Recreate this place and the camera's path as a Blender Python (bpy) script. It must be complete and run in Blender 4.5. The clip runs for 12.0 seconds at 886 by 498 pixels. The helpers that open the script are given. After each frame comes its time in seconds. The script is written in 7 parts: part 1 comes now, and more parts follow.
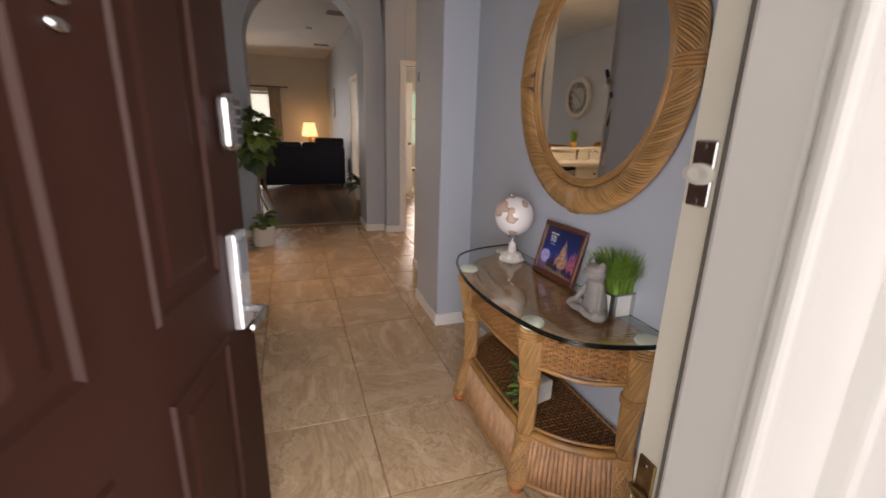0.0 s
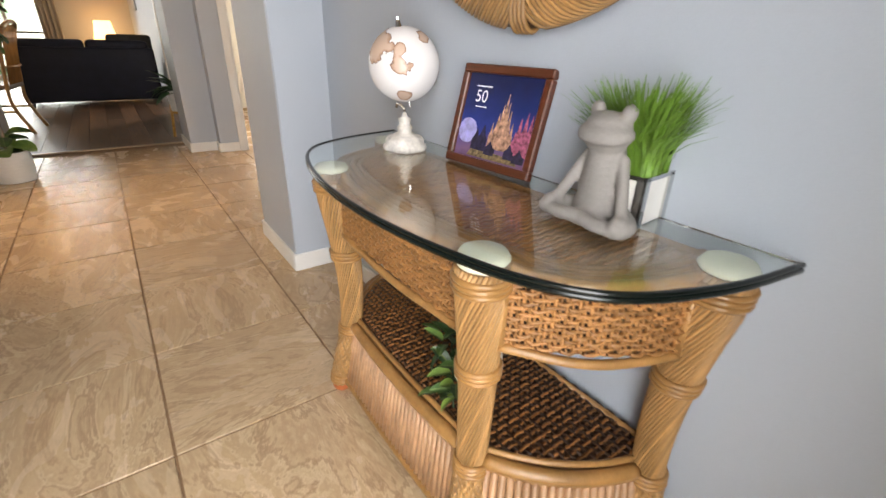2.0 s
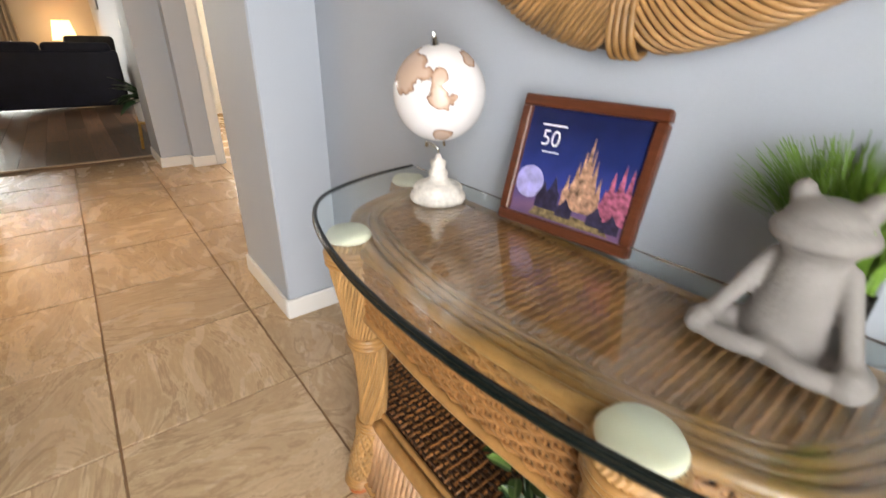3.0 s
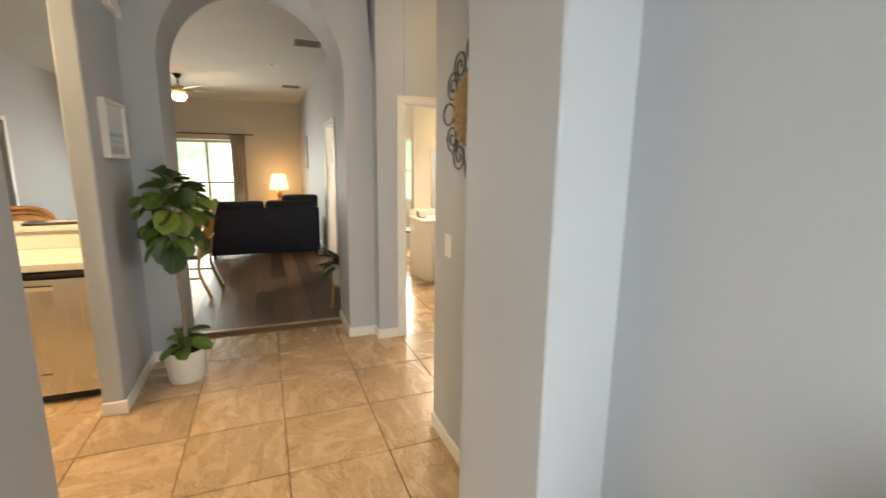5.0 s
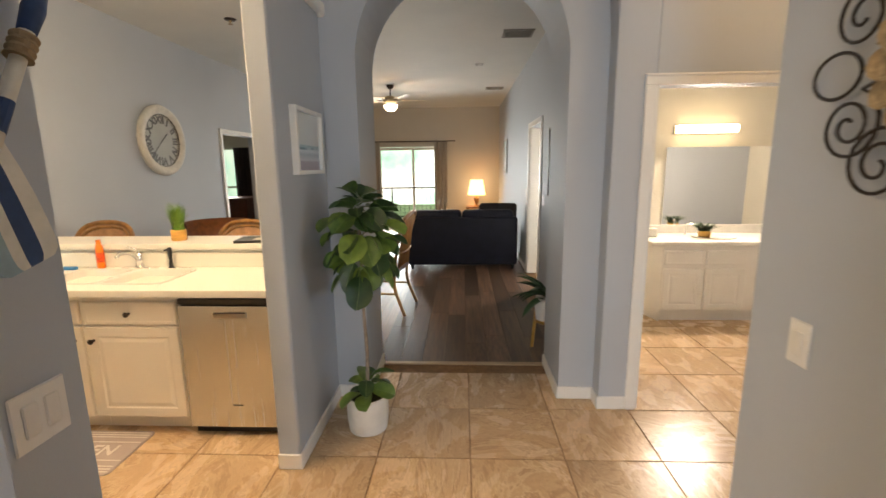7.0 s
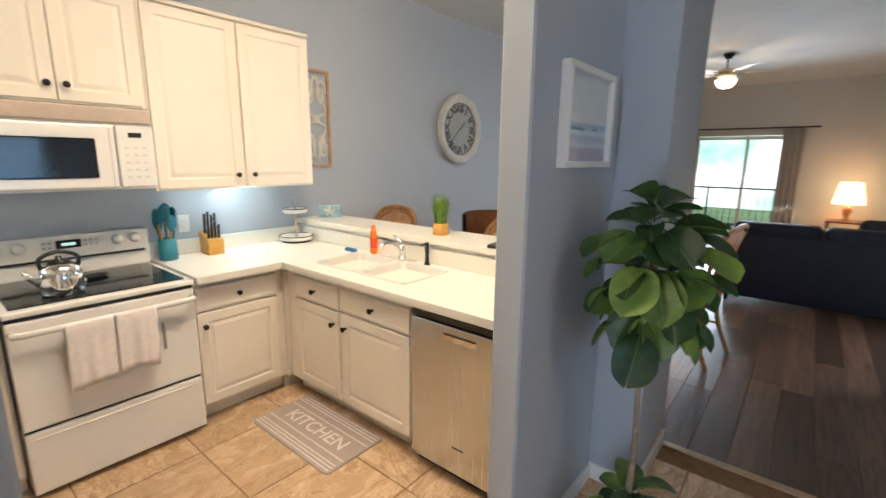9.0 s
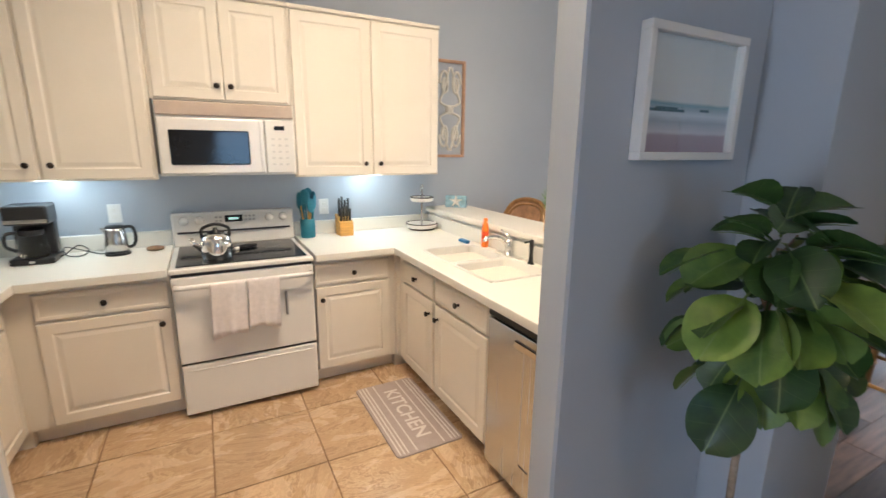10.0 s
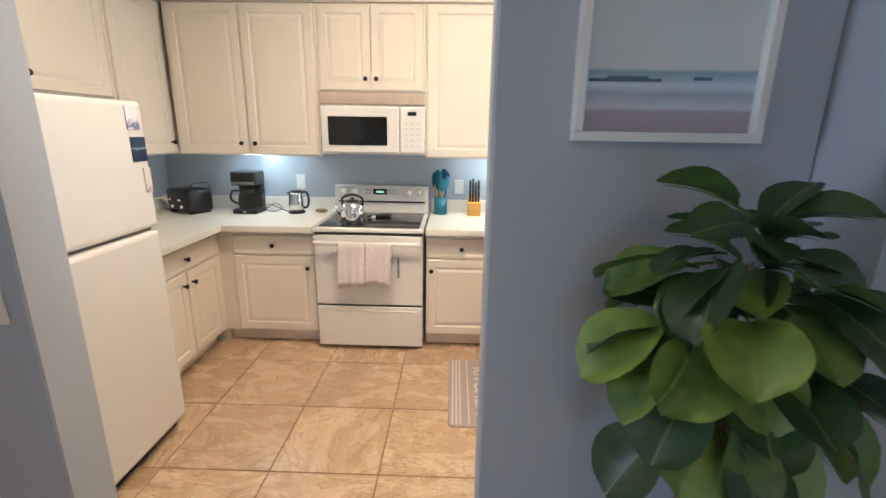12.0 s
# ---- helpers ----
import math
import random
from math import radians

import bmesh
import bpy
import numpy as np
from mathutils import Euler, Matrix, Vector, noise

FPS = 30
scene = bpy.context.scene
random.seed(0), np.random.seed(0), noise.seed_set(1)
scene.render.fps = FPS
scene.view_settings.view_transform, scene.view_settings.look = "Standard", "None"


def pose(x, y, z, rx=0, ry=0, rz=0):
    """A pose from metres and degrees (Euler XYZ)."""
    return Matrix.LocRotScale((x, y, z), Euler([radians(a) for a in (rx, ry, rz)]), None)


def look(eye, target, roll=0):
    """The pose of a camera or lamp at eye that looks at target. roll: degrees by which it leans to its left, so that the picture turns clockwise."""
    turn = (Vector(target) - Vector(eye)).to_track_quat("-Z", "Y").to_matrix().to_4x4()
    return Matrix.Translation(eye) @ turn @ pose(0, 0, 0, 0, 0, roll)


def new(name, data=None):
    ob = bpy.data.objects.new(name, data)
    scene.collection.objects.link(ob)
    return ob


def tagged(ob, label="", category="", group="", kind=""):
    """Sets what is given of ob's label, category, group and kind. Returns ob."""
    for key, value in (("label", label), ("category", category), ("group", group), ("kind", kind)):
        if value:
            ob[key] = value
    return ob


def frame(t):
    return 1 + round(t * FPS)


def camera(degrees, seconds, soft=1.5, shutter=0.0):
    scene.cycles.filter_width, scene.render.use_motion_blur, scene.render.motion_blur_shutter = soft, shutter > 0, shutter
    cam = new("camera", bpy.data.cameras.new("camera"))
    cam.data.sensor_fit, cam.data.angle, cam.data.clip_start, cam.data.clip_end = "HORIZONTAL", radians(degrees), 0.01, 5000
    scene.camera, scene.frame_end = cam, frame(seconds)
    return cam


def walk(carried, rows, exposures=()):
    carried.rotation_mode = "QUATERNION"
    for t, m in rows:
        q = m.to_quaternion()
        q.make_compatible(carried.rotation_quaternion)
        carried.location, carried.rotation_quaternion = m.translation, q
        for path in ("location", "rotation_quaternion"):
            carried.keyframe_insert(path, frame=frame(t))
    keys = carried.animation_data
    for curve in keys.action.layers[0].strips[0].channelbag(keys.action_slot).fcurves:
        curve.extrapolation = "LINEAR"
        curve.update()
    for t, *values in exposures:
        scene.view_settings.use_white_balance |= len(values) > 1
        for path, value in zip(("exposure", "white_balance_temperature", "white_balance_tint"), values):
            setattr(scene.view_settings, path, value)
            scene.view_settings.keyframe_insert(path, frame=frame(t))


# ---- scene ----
cam = camera(89.8, 12.0, shutter=0.35)
PATH = [
    (0, (-0.131, -0.448, 1.388), (0.496, 1.368, 0.833), 1.6),
    (0.2, (-0.079, -0.346, 1.34), (0.636, 1.428, 0.754), 1.9),
    (0.4, (-0.013, -0.231, 1.292), (0.775, 1.498, 0.668), 1.9),
    (0.5, (0.0, -0.195, 1.287), (0.832, 1.504, 0.637), 1.8),
    (1, (0.097, 0.004, 1.162), (1.059, 1.592, 0.419), 1.7),
    (1.5, (0.166, 0.163, 1.04), (1.197, 1.673, 0.23), 1.7),
    (2, (0.222, 0.338, 1.016), (1.292, 1.8, 0.169), 1.7),
    (2.5, (0.294, 0.531, 0.986), (1.398, 1.956, 0.12), 1.4),
    (2.7, (0.295, 0.595, 1.0), (1.426, 1.998, 0.132), 1.5),
    (4.3, (0.244, 1.068, 1.445), (1.331, 2.642, 0.862), 0.7),
    (4.5, (0.193, 1.136, 1.474), (1.219, 2.78, 0.979), 1.1),
    (5, (0.118, 1.361, 1.5), (0.849, 3.185, 1.129), 0.7),
    (5.5, (0.123, 1.555, 1.546), (0.565, 3.471, 1.184), 0.4),
    (6, (0.192, 1.84, 1.537), (0.445, 3.791, 1.178), 0.1),
    (6.5, (0.151, 2.094, 1.549), (0.262, 4.057, 1.179), 0.2),
    (6.7, (0.14, 2.181, 1.546), (0.177, 4.147, 1.182), -0.3),
    (8.3, (-0.086, 2.828, 1.573), (-0.868, 4.623, 1.165), 0.5),
    (8.5, (-0.103, 2.923, 1.558), (-1.014, 4.658, 1.154), 0.5),
    (9, (-0.069, 3.131, 1.542), (-1.31, 4.648, 1.145), 0.6),
    (9.5, (0.046, 3.346, 1.538), (-1.464, 4.59, 1.123), 0.6),
    (10, (0.101, 3.534, 1.543), (-1.619, 4.452, 1.099), 0.7),
    (10.5, (0.128, 3.735, 1.551), (-1.722, 4.334, 1.085), 0.6),
    (11, (0.215, 3.959, 1.537), (-1.709, 4.228, 1.059), 0.7),
    (11.5, (0.291, 4.104, 1.541), (-1.644, 4.126, 1.038), 0.7),
    (12, (0.336, 4.272, 1.533), (-1.597, 4.227, 1.022), 0.9),
]
EXPOSURES = [(0.0, -1.0, 8500, 29), (0.5, -0.48, 8700, 29), (1.0, -0.2, 8400, 23), (2.5, 0.05, 8200, 19), (4.5, 0.3, 8900, 17), (5.0, 0.15, 8800, 14), (5.5, 0.1, 9000, 16), (6.0, 0.04, 9900, 22), (6.5, 0.06, 8200, 17),
             (8.5, 0.08, 7300, 16), (9.0, 0.05, 6250, 14), (10.5, 0.02, 6050, 17), (12.0, 0.06, 5950, 16)]
walk(cam, [(t, look(eye, target, roll)) for t, eye, target, roll in PATH], EXPOSURES)

# ---- world, sun, large lights ----
world = bpy.data.worlds.new("world")
scene.world = world
world.use_nodes = True
_sky = world.node_tree.nodes.new("ShaderNodeTexSky")
_sky.sky_type, _sky.sun_disc = "NISHITA", False
_sky.sun_elevation, _sky.sun_rotation = radians(48), radians(200)
world.node_tree.links.new(_sky.outputs["Color"], world.node_tree.nodes["Background"].inputs["Color"])
world.node_tree.nodes["Background"].inputs["Strength"].default_value = 0.12
_sun = new("sun", bpy.data.lights.new("sun", "SUN"))
_sun.data.energy, _sun.data.angle, _sun.data.color = 2.5, radians(0.6), (1.0, 0.95, 0.88)
_sun.matrix_world = look((6, -14, 18), (0, 0, 0))


def area(name, eye, target, sx, sy, power, color):
    ob = new(name, bpy.data.lights.new(name, "AREA"))
    ob.data.shape, ob.data.size, ob.data.size_y, ob.data.energy, ob.data.color = "RECTANGLE", sx, sy, power, color
    ob.matrix_world = look(eye, target)
    return ob


def bulb(name, eye, power, radius, color):
    ob = new(name, bpy.data.lights.new(name, "POINT"))
    ob.data.energy, ob.data.shadow_soft_size, ob.data.color = power, radius, color
    ob.location = eye
    return ob


WARM, DAY = (1.0, 0.68, 0.36), (0.71, 0.855, 1.0)
area("porch_daylight", (-0.6, -1.6, 1.3), (0.0, 1.0, 1.0), 4.5, 2.2, 130, DAY)
_fd = area("front_door_daylight", (-0.09, -0.01, 1.1), (-0.02, 3.0, 0.75), 0.72, 1.8, 46, DAY)
_fd.data.spread = radians(150)
_pl = area("patio_door_daylight", (-1.15, 13.7, 1.15), (-0.8, 9.0, -0.4), 1.7, 1.9, 105, (0.75, 0.9, 1.0))
_pl.data.spread = radians(135)
# Ceiling fixture is unseen, added as the source of the warm kitchen light.
_kl = area("unseen_kitchen_light_glow", (-1.6, 4.05, 2.91), (-1.6, 4.05, 0), 0.54, 1.2, 35, (1.0, 0.81, 0.56))
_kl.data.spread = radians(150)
# Extra sideways lamp, added to brighten the dining wall.
area("added_dining_wall_glow", (-1.6, 4.72, 2.9), (-2.3, 7.2, 1.5), 0.5, 0.1, 17, (1.0, 0.81, 0.56))
# Warm lamp added for the wall above the bathroom door; its fixture is unseen.
area("added_corridor_glow", (1.9, 4.25, 2.93), (1.9, 4.25, 0), 0.3, 0.3, 9, WARM)
# Blue lamp at an unseen corridor end, added to brighten the plant wall.
area("added_corridor_daylight", (4.36, 4.27, 1.1), (0.0, 4.4, 0.1), 0.9, 1.5, 23, (0.36, 0.67, 1.0))
area("vanity_light_glow", (2.64, 7.04, 1.89), (2.5, 5.5, 1.2), 0.5, 0.1, 52, (1.0, 0.92, 0.80))
area("bathroom_window_daylight", (2.3, 8.85, 1.25), (2.0, 5.0, 1.0), 0.6, 1.1, 60, (0.9, 0.97, 1.0))
area("cabinet_light_glow", (-3.08, 4.6, 1.35), (-3.06, 4.6, 0), 0.1, 0.7, 1.7, (0.84, 1.0, 0.93))
area("cabinet_light_glow", (-3.08, 2.8, 1.35), (-3.06, 2.8, 0), 0.1, 0.7, 1.7, (0.84, 1.0, 0.93))
bulb("fan_bulb", (-1.2, 10.8, 2.55), 15, 0.1, (1.0, 0.80, 0.55))
bulb("table_lamp_bulb", (0.46, 13.5, 1.02), 9, 0.05, WARM)
bulb("bedroom_lamp_bulb", (1.78, 11.5, 0.95), 6, 0.05, WARM)
area("far_room_window_daylight", (-5.5, 12.8, 1.3), (-4.2, 9.2, 1.0), 0.7, 1.5, 25, (0.9, 0.97, 1.0))

# ---- materials ----
def hexc(h):
    v = [int(h[i:i + 2], 16) / 255 for i in (1, 3, 5)]
    return tuple(c / 12.92 if c <= 0.04045 else ((c + 0.055) / 1.055) ** 2.4 for c in v) + (1.0,)


def shade(c, k):
    return tuple(min(1.0, v * k) for v in c[:3]) + (1.0,)


def mat(name, color, rough=0.5, metal=0.0, var=0.12, scale=6.0, bump=0.1, bscale=90.0, stretch=(1, 1, 1), coat=0.0, rvar=0.08, rand=0.0, island=False):
    """Painted, wooden, stone or metal surface: colour varied at two scales, fine relief, uneven gloss."""
    m = bpy.data.materials.new(name)
    m.use_nodes = True
    nt = m.node_tree
    b = nt.nodes["Principled BSDF"]
    n, l = nt.nodes.new, nt.links.new
    tc, mp = n("ShaderNodeTexCoord"), n("ShaderNodeMapping")
    mp.inputs["Scale"].default_value = stretch
    l(tc.outputs["Object"], mp.inputs["Vector"])
    vec = mp.outputs["Vector"]
    if rand:
        oi, add, mul = n("ShaderNodeObjectInfo"), n("ShaderNodeVectorMath"), n("ShaderNodeVectorMath")
        mul.operation = "SCALE"
        mul.inputs["Scale"].default_value = 37.0
        one = n("ShaderNodeNewGeometry").outputs["Random Per Island"] if island else oi.outputs["Random"]
        l(one, mul.inputs[0])
        l(vec, add.inputs[0]), l(mul.outputs[0], add.inputs[1])
        vec = add.outputs[0]
    big, fine = n("ShaderNodeTexNoise"), n("ShaderNodeTexNoise")
    big.inputs["Scale"].default_value, fine.inputs["Scale"].default_value = scale, bscale
    big.inputs["Detail"].default_value, fine.inputs["Detail"].default_value = 5.0, 3.0
    l(vec, big.inputs["Vector"]), l(vec, fine.inputs["Vector"])
    ramp = n("ShaderNodeValToRGB")
    ramp.color_ramp.elements[0].position, ramp.color_ramp.elements[1].position = 0.3, 0.7
    ramp.color_ramp.elements[0].color, ramp.color_ramp.elements[1].color = shade(color, 1 - var), shade(color, 1 + var)
    l(big.outputs["Fac"], ramp.inputs["Fac"])
    mix = n("ShaderNodeMix")
    mix.data_type, mix.blend_type = "RGBA", "OVERLAY"
    mix.inputs["Factor"].default_value = min(0.5, var)
    l(ramp.outputs["Color"], mix.inputs["A"]), l(fine.outputs["Color"], mix.inputs["B"])
    bw = n("ShaderNodeRGBToBW")
    l(fine.outputs["Color"], bw.inputs["Color"])
    l(bw.outputs["Val"], mix.inputs["B"])
    out = mix.outputs["Result"]
    if rand:
        hs, mr = n("ShaderNodeHueSaturation"), n("ShaderNodeMapRange")
        mr.inputs["To Min"].default_value, mr.inputs["To Max"].default_value = 1 - rand, 1 + rand
        l(one, mr.inputs["Value"]), l(mr.outputs[0], hs.inputs["Value"]), l(out, hs.inputs["Color"])
        out = hs.outputs["Color"]
    l(out, b.inputs["Base Color"])
    rr = n("ShaderNodeMapRange")
    rr.inputs["To Min"].default_value, rr.inputs["To Max"].default_value = max(0.02, rough - rvar), min(1.0, rough + rvar)
    l(big.outputs["Fac"], rr.inputs["Value"]), l(rr.outputs[0], b.inputs["Roughness"])
    b.inputs["Metallic"].default_value = metal
    b.inputs["Coat Weight"].default_value = coat
    if bump:
        bp = n("ShaderNodeBump")
        bp.inputs["Strength"].default_value, bp.inputs["Distance"].default_value = bump, 0.004
        l(fine.outputs["Fac"], bp.inputs["Height"]), l(bp.outputs["Normal"], b.inputs["Normal"])
    return m


def glow(name, color, strength):
    m = bpy.data.materials.new(name)
    m.use_nodes = True
    b = m.node_tree.nodes["Principled BSDF"]
    b.inputs["Base Color"].default_value = color
    b.inputs["Emission Color"].default_value = color
    b.inputs["Emission Strength"].default_value = strength
    return m


def glass(name, color, rough=0.0, ior=1.45):
    m = bpy.data.materials.new(name)
    m.use_nodes = True
    b = m.node_tree.nodes["Principled BSDF"]
    b.inputs["Base Color"].default_value = color
    b.inputs["Transmission Weight"].default_value = 1.0
    b.inputs["Roughness"].default_value = rough
    b.inputs["IOR"].default_value = ior
    return m


def bands(name, stops, axis="Z", lo=0.0, hi=1.0, rough=0.5, noise_amount=0.05, nscale=14.0):
    """Flat artwork or printed cloth: colours by height, broken up by noise. stops: (position, colour)."""
    m = bpy.data.materials.new(name)
    m.use_nodes = True
    nt = m.node_tree
    b, n, l = nt.nodes["Principled BSDF"], nt.nodes.new, nt.links.new
    tc, sp, mr, nz, ad, rp = n("ShaderNodeTexCoord"), n("ShaderNodeSeparateXYZ"), n("ShaderNodeMapRange"), n("ShaderNodeTexNoise"), n("ShaderNodeMath"), n("ShaderNodeValToRGB")
    l(tc.outputs["Object"], sp.inputs[0]), l(tc.outputs["Object"], nz.inputs["Vector"])
    nz.inputs["Scale"].default_value, nz.inputs["Detail"].default_value = nscale, 6.0
    mr.inputs["From Min"].default_value, mr.inputs["From Max"].default_value = lo, hi
    l(sp.outputs[axis], mr.inputs["Value"])
    ad.operation = "MULTIPLY_ADD"
    ad.inputs[1].default_value = noise_amount
    l(nz.outputs["Fac"], ad.inputs[0]), l(mr.outputs[0], ad.inputs[2]), l(ad.outputs[0], rp.inputs["Fac"])
    e = rp.color_ramp.elements
    while len(e) < len(stops):
        e.new(0.5)
    for q, (p, c) in zip(e, stops):
        q.position, q.color = p, c
    l(rp.outputs["Color"], b.inputs["Base Color"])
    b.inputs["Roughness"].default_value = rough
    return m


def stone_tile(name):
    """Glazed travertine-look tile: folded strata of tan, cream and brown, different on each tile."""
    m = bpy.data.materials.new(name)
    m.use_nodes = True
    nt = m.node_tree
    b, n, l = nt.nodes["Principled BSDF"], nt.nodes.new, nt.links.new
    tc, oi, mul, add, mp = n("ShaderNodeTexCoord"), n("ShaderNodeObjectInfo"), n("ShaderNodeVectorMath"), n("ShaderNodeVectorMath"), n("ShaderNodeMapping")
    mul.operation = "SCALE"
    mul.inputs["Scale"].default_value = 53.0
    l(oi.outputs["Random"], mul.inputs[0])
    mp.inputs["Scale"].default_value, mp.inputs["Rotation"].default_value = (0.8, 1.75, 1), (0, 0, radians(17))
    l(tc.outputs["Object"], mp.inputs["Vector"]), l(mp.outputs["Vector"], add.inputs[0]), l(mul.outputs[0], add.inputs[1])
    strata, cloud, fine = n("ShaderNodeTexNoise"), n("ShaderNodeTexNoise"), n("ShaderNodeTexNoise")
    for t, s, d, w in ((strata, 1.55, 7, 1.9), (cloud, 4.0, 8, 0.8), (fine, 40, 5, 0.3)):
        t.inputs["Scale"].default_value, t.inputs["Detail"].default_value, t.inputs["Distortion"].default_value = s, d, w
        l(add.outputs[0], t.inputs["Vector"])
    strata.inputs["Roughness"].default_value = 0.65
    layer, patch, mix, speck = n("ShaderNodeValToRGB"), n("ShaderNodeValToRGB"), n("ShaderNodeMix"), n("ShaderNodeMix")
    e = layer.color_ramp.elements
    stops = ((0.26, (0.330, 0.206, 0.107)), (0.34, (0.570, 0.402, 0.233)), (0.39, (0.360, 0.227, 0.121)), (0.425, (0.570, 0.402, 0.237)), (0.47, (0.490, 0.335, 0.191)),
             (0.50, (0.660, 0.489, 0.302)), (0.525, (0.340, 0.211, 0.112)), (0.555, (0.580, 0.412, 0.246)), (0.605, (0.450, 0.299, 0.167)), (0.67, (0.660, 0.494, 0.307)))
    while len(e) < len(stops):
        e.new(0.5)
    for q, (p, c) in zip(e, stops):
        q.position, q.color = p, c + (1,)
    l(strata.outputs["Fac"], layer.inputs["Fac"])
    e = patch.color_ramp.elements
    e[0].position, e[0].color, e[1].position, e[1].color = 0.3, (0.40, 0.265, 0.17, 1), 0.7, (0.64, 0.455, 0.31, 1)
    l(cloud.outputs["Fac"], patch.inputs["Fac"])
    for q, k, mode in ((mix, 0.3, "MIX"), (speck, 0.18, "OVERLAY")):
        q.data_type, q.blend_type = "RGBA", mode
        q.inputs["Factor"].default_value = k
    l(layer.outputs["Color"], mix.inputs["A"]), l(patch.outputs["Color"], mix.inputs["B"])
    bw = n("ShaderNodeRGBToBW")
    l(fine.outputs["Color"], bw.inputs["Color"]), l(mix.outputs["Result"], speck.inputs["A"]), l(bw.outputs["Val"], speck.inputs["B"])
    hs, val = n("ShaderNodeHueSaturation"), n("ShaderNodeMapRange")
    val.inputs["To Min"].default_value, val.inputs["To Max"].default_value = 0.9, 1.1
    l(oi.outputs["Random"], val.inputs["Value"]), l(val.outputs[0], hs.inputs["Value"]), l(speck.outputs["Result"], hs.inputs["Color"])
    l(hs.outputs["Color"], b.inputs["Base Color"])
    rr, bp = n("ShaderNodeMapRange"), n("ShaderNodeBump")
    rr.inputs["To Min"].default_value, rr.inputs["To Max"].default_value = 0.17, 0.36
    l(cloud.outputs["Fac"], rr.inputs["Value"]), l(rr.outputs[0], b.inputs["Roughness"])
    bp.inputs["Strength"].default_value, bp.inputs["Distance"].default_value = 0.3, 0.004
    l(strata.outputs["Fac"], bp.inputs["Height"]), l(bp.outputs["Normal"], b.inputs["Normal"])
    return m


def veined(name):
    """Leathery leaf: pale midrib and side veins along its own axes, each leaf of its own green."""
    m = bpy.data.materials.new(name)
    m.use_nodes = True
    nt = m.node_tree
    b, n, l = nt.nodes["Principled BSDF"], nt.nodes.new, nt.links.new

    def calc(op, a, c=None):
        q = n("ShaderNodeMath")
        q.operation = op
        for k, v in enumerate((a, c)):
            if v is None:
                continue
            if isinstance(v, float):
                q.inputs[k].default_value = v
            else:
                l(v, q.inputs[k])
        return q.outputs[0]
    tc, sp, oi, nz = n("ShaderNodeTexCoord"), n("ShaderNodeSeparateXYZ"), n("ShaderNodeObjectInfo"), n("ShaderNodeTexNoise")
    l(tc.outputs["Object"], sp.inputs[0]), l(tc.outputs["Object"], nz.inputs["Vector"])
    nz.inputs["Scale"].default_value, nz.inputs["Detail"].default_value = 16.0, 6.0
    ay = calc("ABSOLUTE", sp.outputs["Y"])
    mid = calc("LESS_THAN", ay, 0.0022)
    side = calc("LESS_THAN", calc("PINGPONG", calc("SUBTRACT", sp.outputs["X"], calc("MULTIPLY", ay, 0.55)), 0.021), 0.0008)
    vein = calc("MAXIMUM", mid, calc("MULTIPLY", side, 0.3))
    green = n("ShaderNodeValToRGB")
    e = green.color_ramp.elements
    e.new(0.5)
    for q, (p, c) in zip(e, ((0.0, (0.016, 0.042, 0.017, 1)), (0.5, (0.050, 0.112, 0.026, 1)), (1.0, (0.20, 0.31, 0.055, 1)))):
        q.position, q.color = p, c
    tone = calc("ADD", calc("ADD", calc("MULTIPLY", oi.outputs["Random"], 0.9), 0.06), calc("MULTIPLY", calc("SUBTRACT", nz.outputs["Fac"], 0.5), 0.9))
    l(tone, green.inputs["Fac"])
    mix = n("ShaderNodeMix")
    mix.data_type = "RGBA"
    mix.inputs["B"].default_value = (0.21, 0.29, 0.11, 1)
    l(calc("MULTIPLY", vein, 0.42), mix.inputs["Factor"]), l(green.outputs["Color"], mix.inputs["A"]), l(mix.outputs["Result"], b.inputs["Base Color"])
    b.inputs["Roughness"].default_value = 0.42
    bp = n("ShaderNodeBump")
    bp.inputs["Strength"].default_value, bp.inputs["Distance"].default_value = 0.35, 0.003
    l(calc("ADD", calc("MULTIPLY", vein, -0.6), nz.outputs["Fac"]), bp.inputs["Height"]), l(bp.outputs["Normal"], b.inputs["Normal"])
    return m


WALL = mat("wall_paint", hexc("#b0b7c0"), 0.62, var=0.03, scale=1.2, bump=0.12, bscale=220)
WARMWALL = mat("tan_wall_paint", hexc("#c3bcb0"), 0.62, var=0.03, scale=1.2, bump=0.12, bscale=220)
CEIL = mat("ceiling_paint", hexc("#dcd9d2"), 0.8, var=0.03, scale=2, bump=0.3, bscale=120)
TRIM = mat("white_trim_paint", hexc("#e6e4e0"), 0.35, var=0.03, scale=4, bump=0.05)
JAMB = mat("cream_jamb_paint", hexc("#e6dfd0"), 0.4, var=0.06, scale=5, bump=0.08)
CAB = mat("cabinet_lacquer", hexc("#e4dccf"), 0.32, var=0.025, scale=3, bump=0.03, bscale=40)
COUNTER = mat("solid_surface", hexc("#e2dfd6"), 0.3, var=0.004, scale=6, bump=0.0, rvar=0.0)
APPL = mat("white_enamel", hexc("#e0deda"), 0.16, var=0.015, scale=3, bump=0.02, bscale=150)
BLACKGLASS = mat("black_glass", (0.012, 0.013, 0.015, 1), 0.08, var=0.1, bump=0.0)
BLACK = mat("black_plastic", (0.014, 0.014, 0.015, 1), 0.35, var=0.15, bump=0.05)
STEEL = mat("brushed_steel", (0.60, 0.62, 0.64, 1), 0.27, 1.0, var=0.02, scale=3, bump=0.012, rvar=0.012, bscale=60, stretch=(45, 45, 0.5))
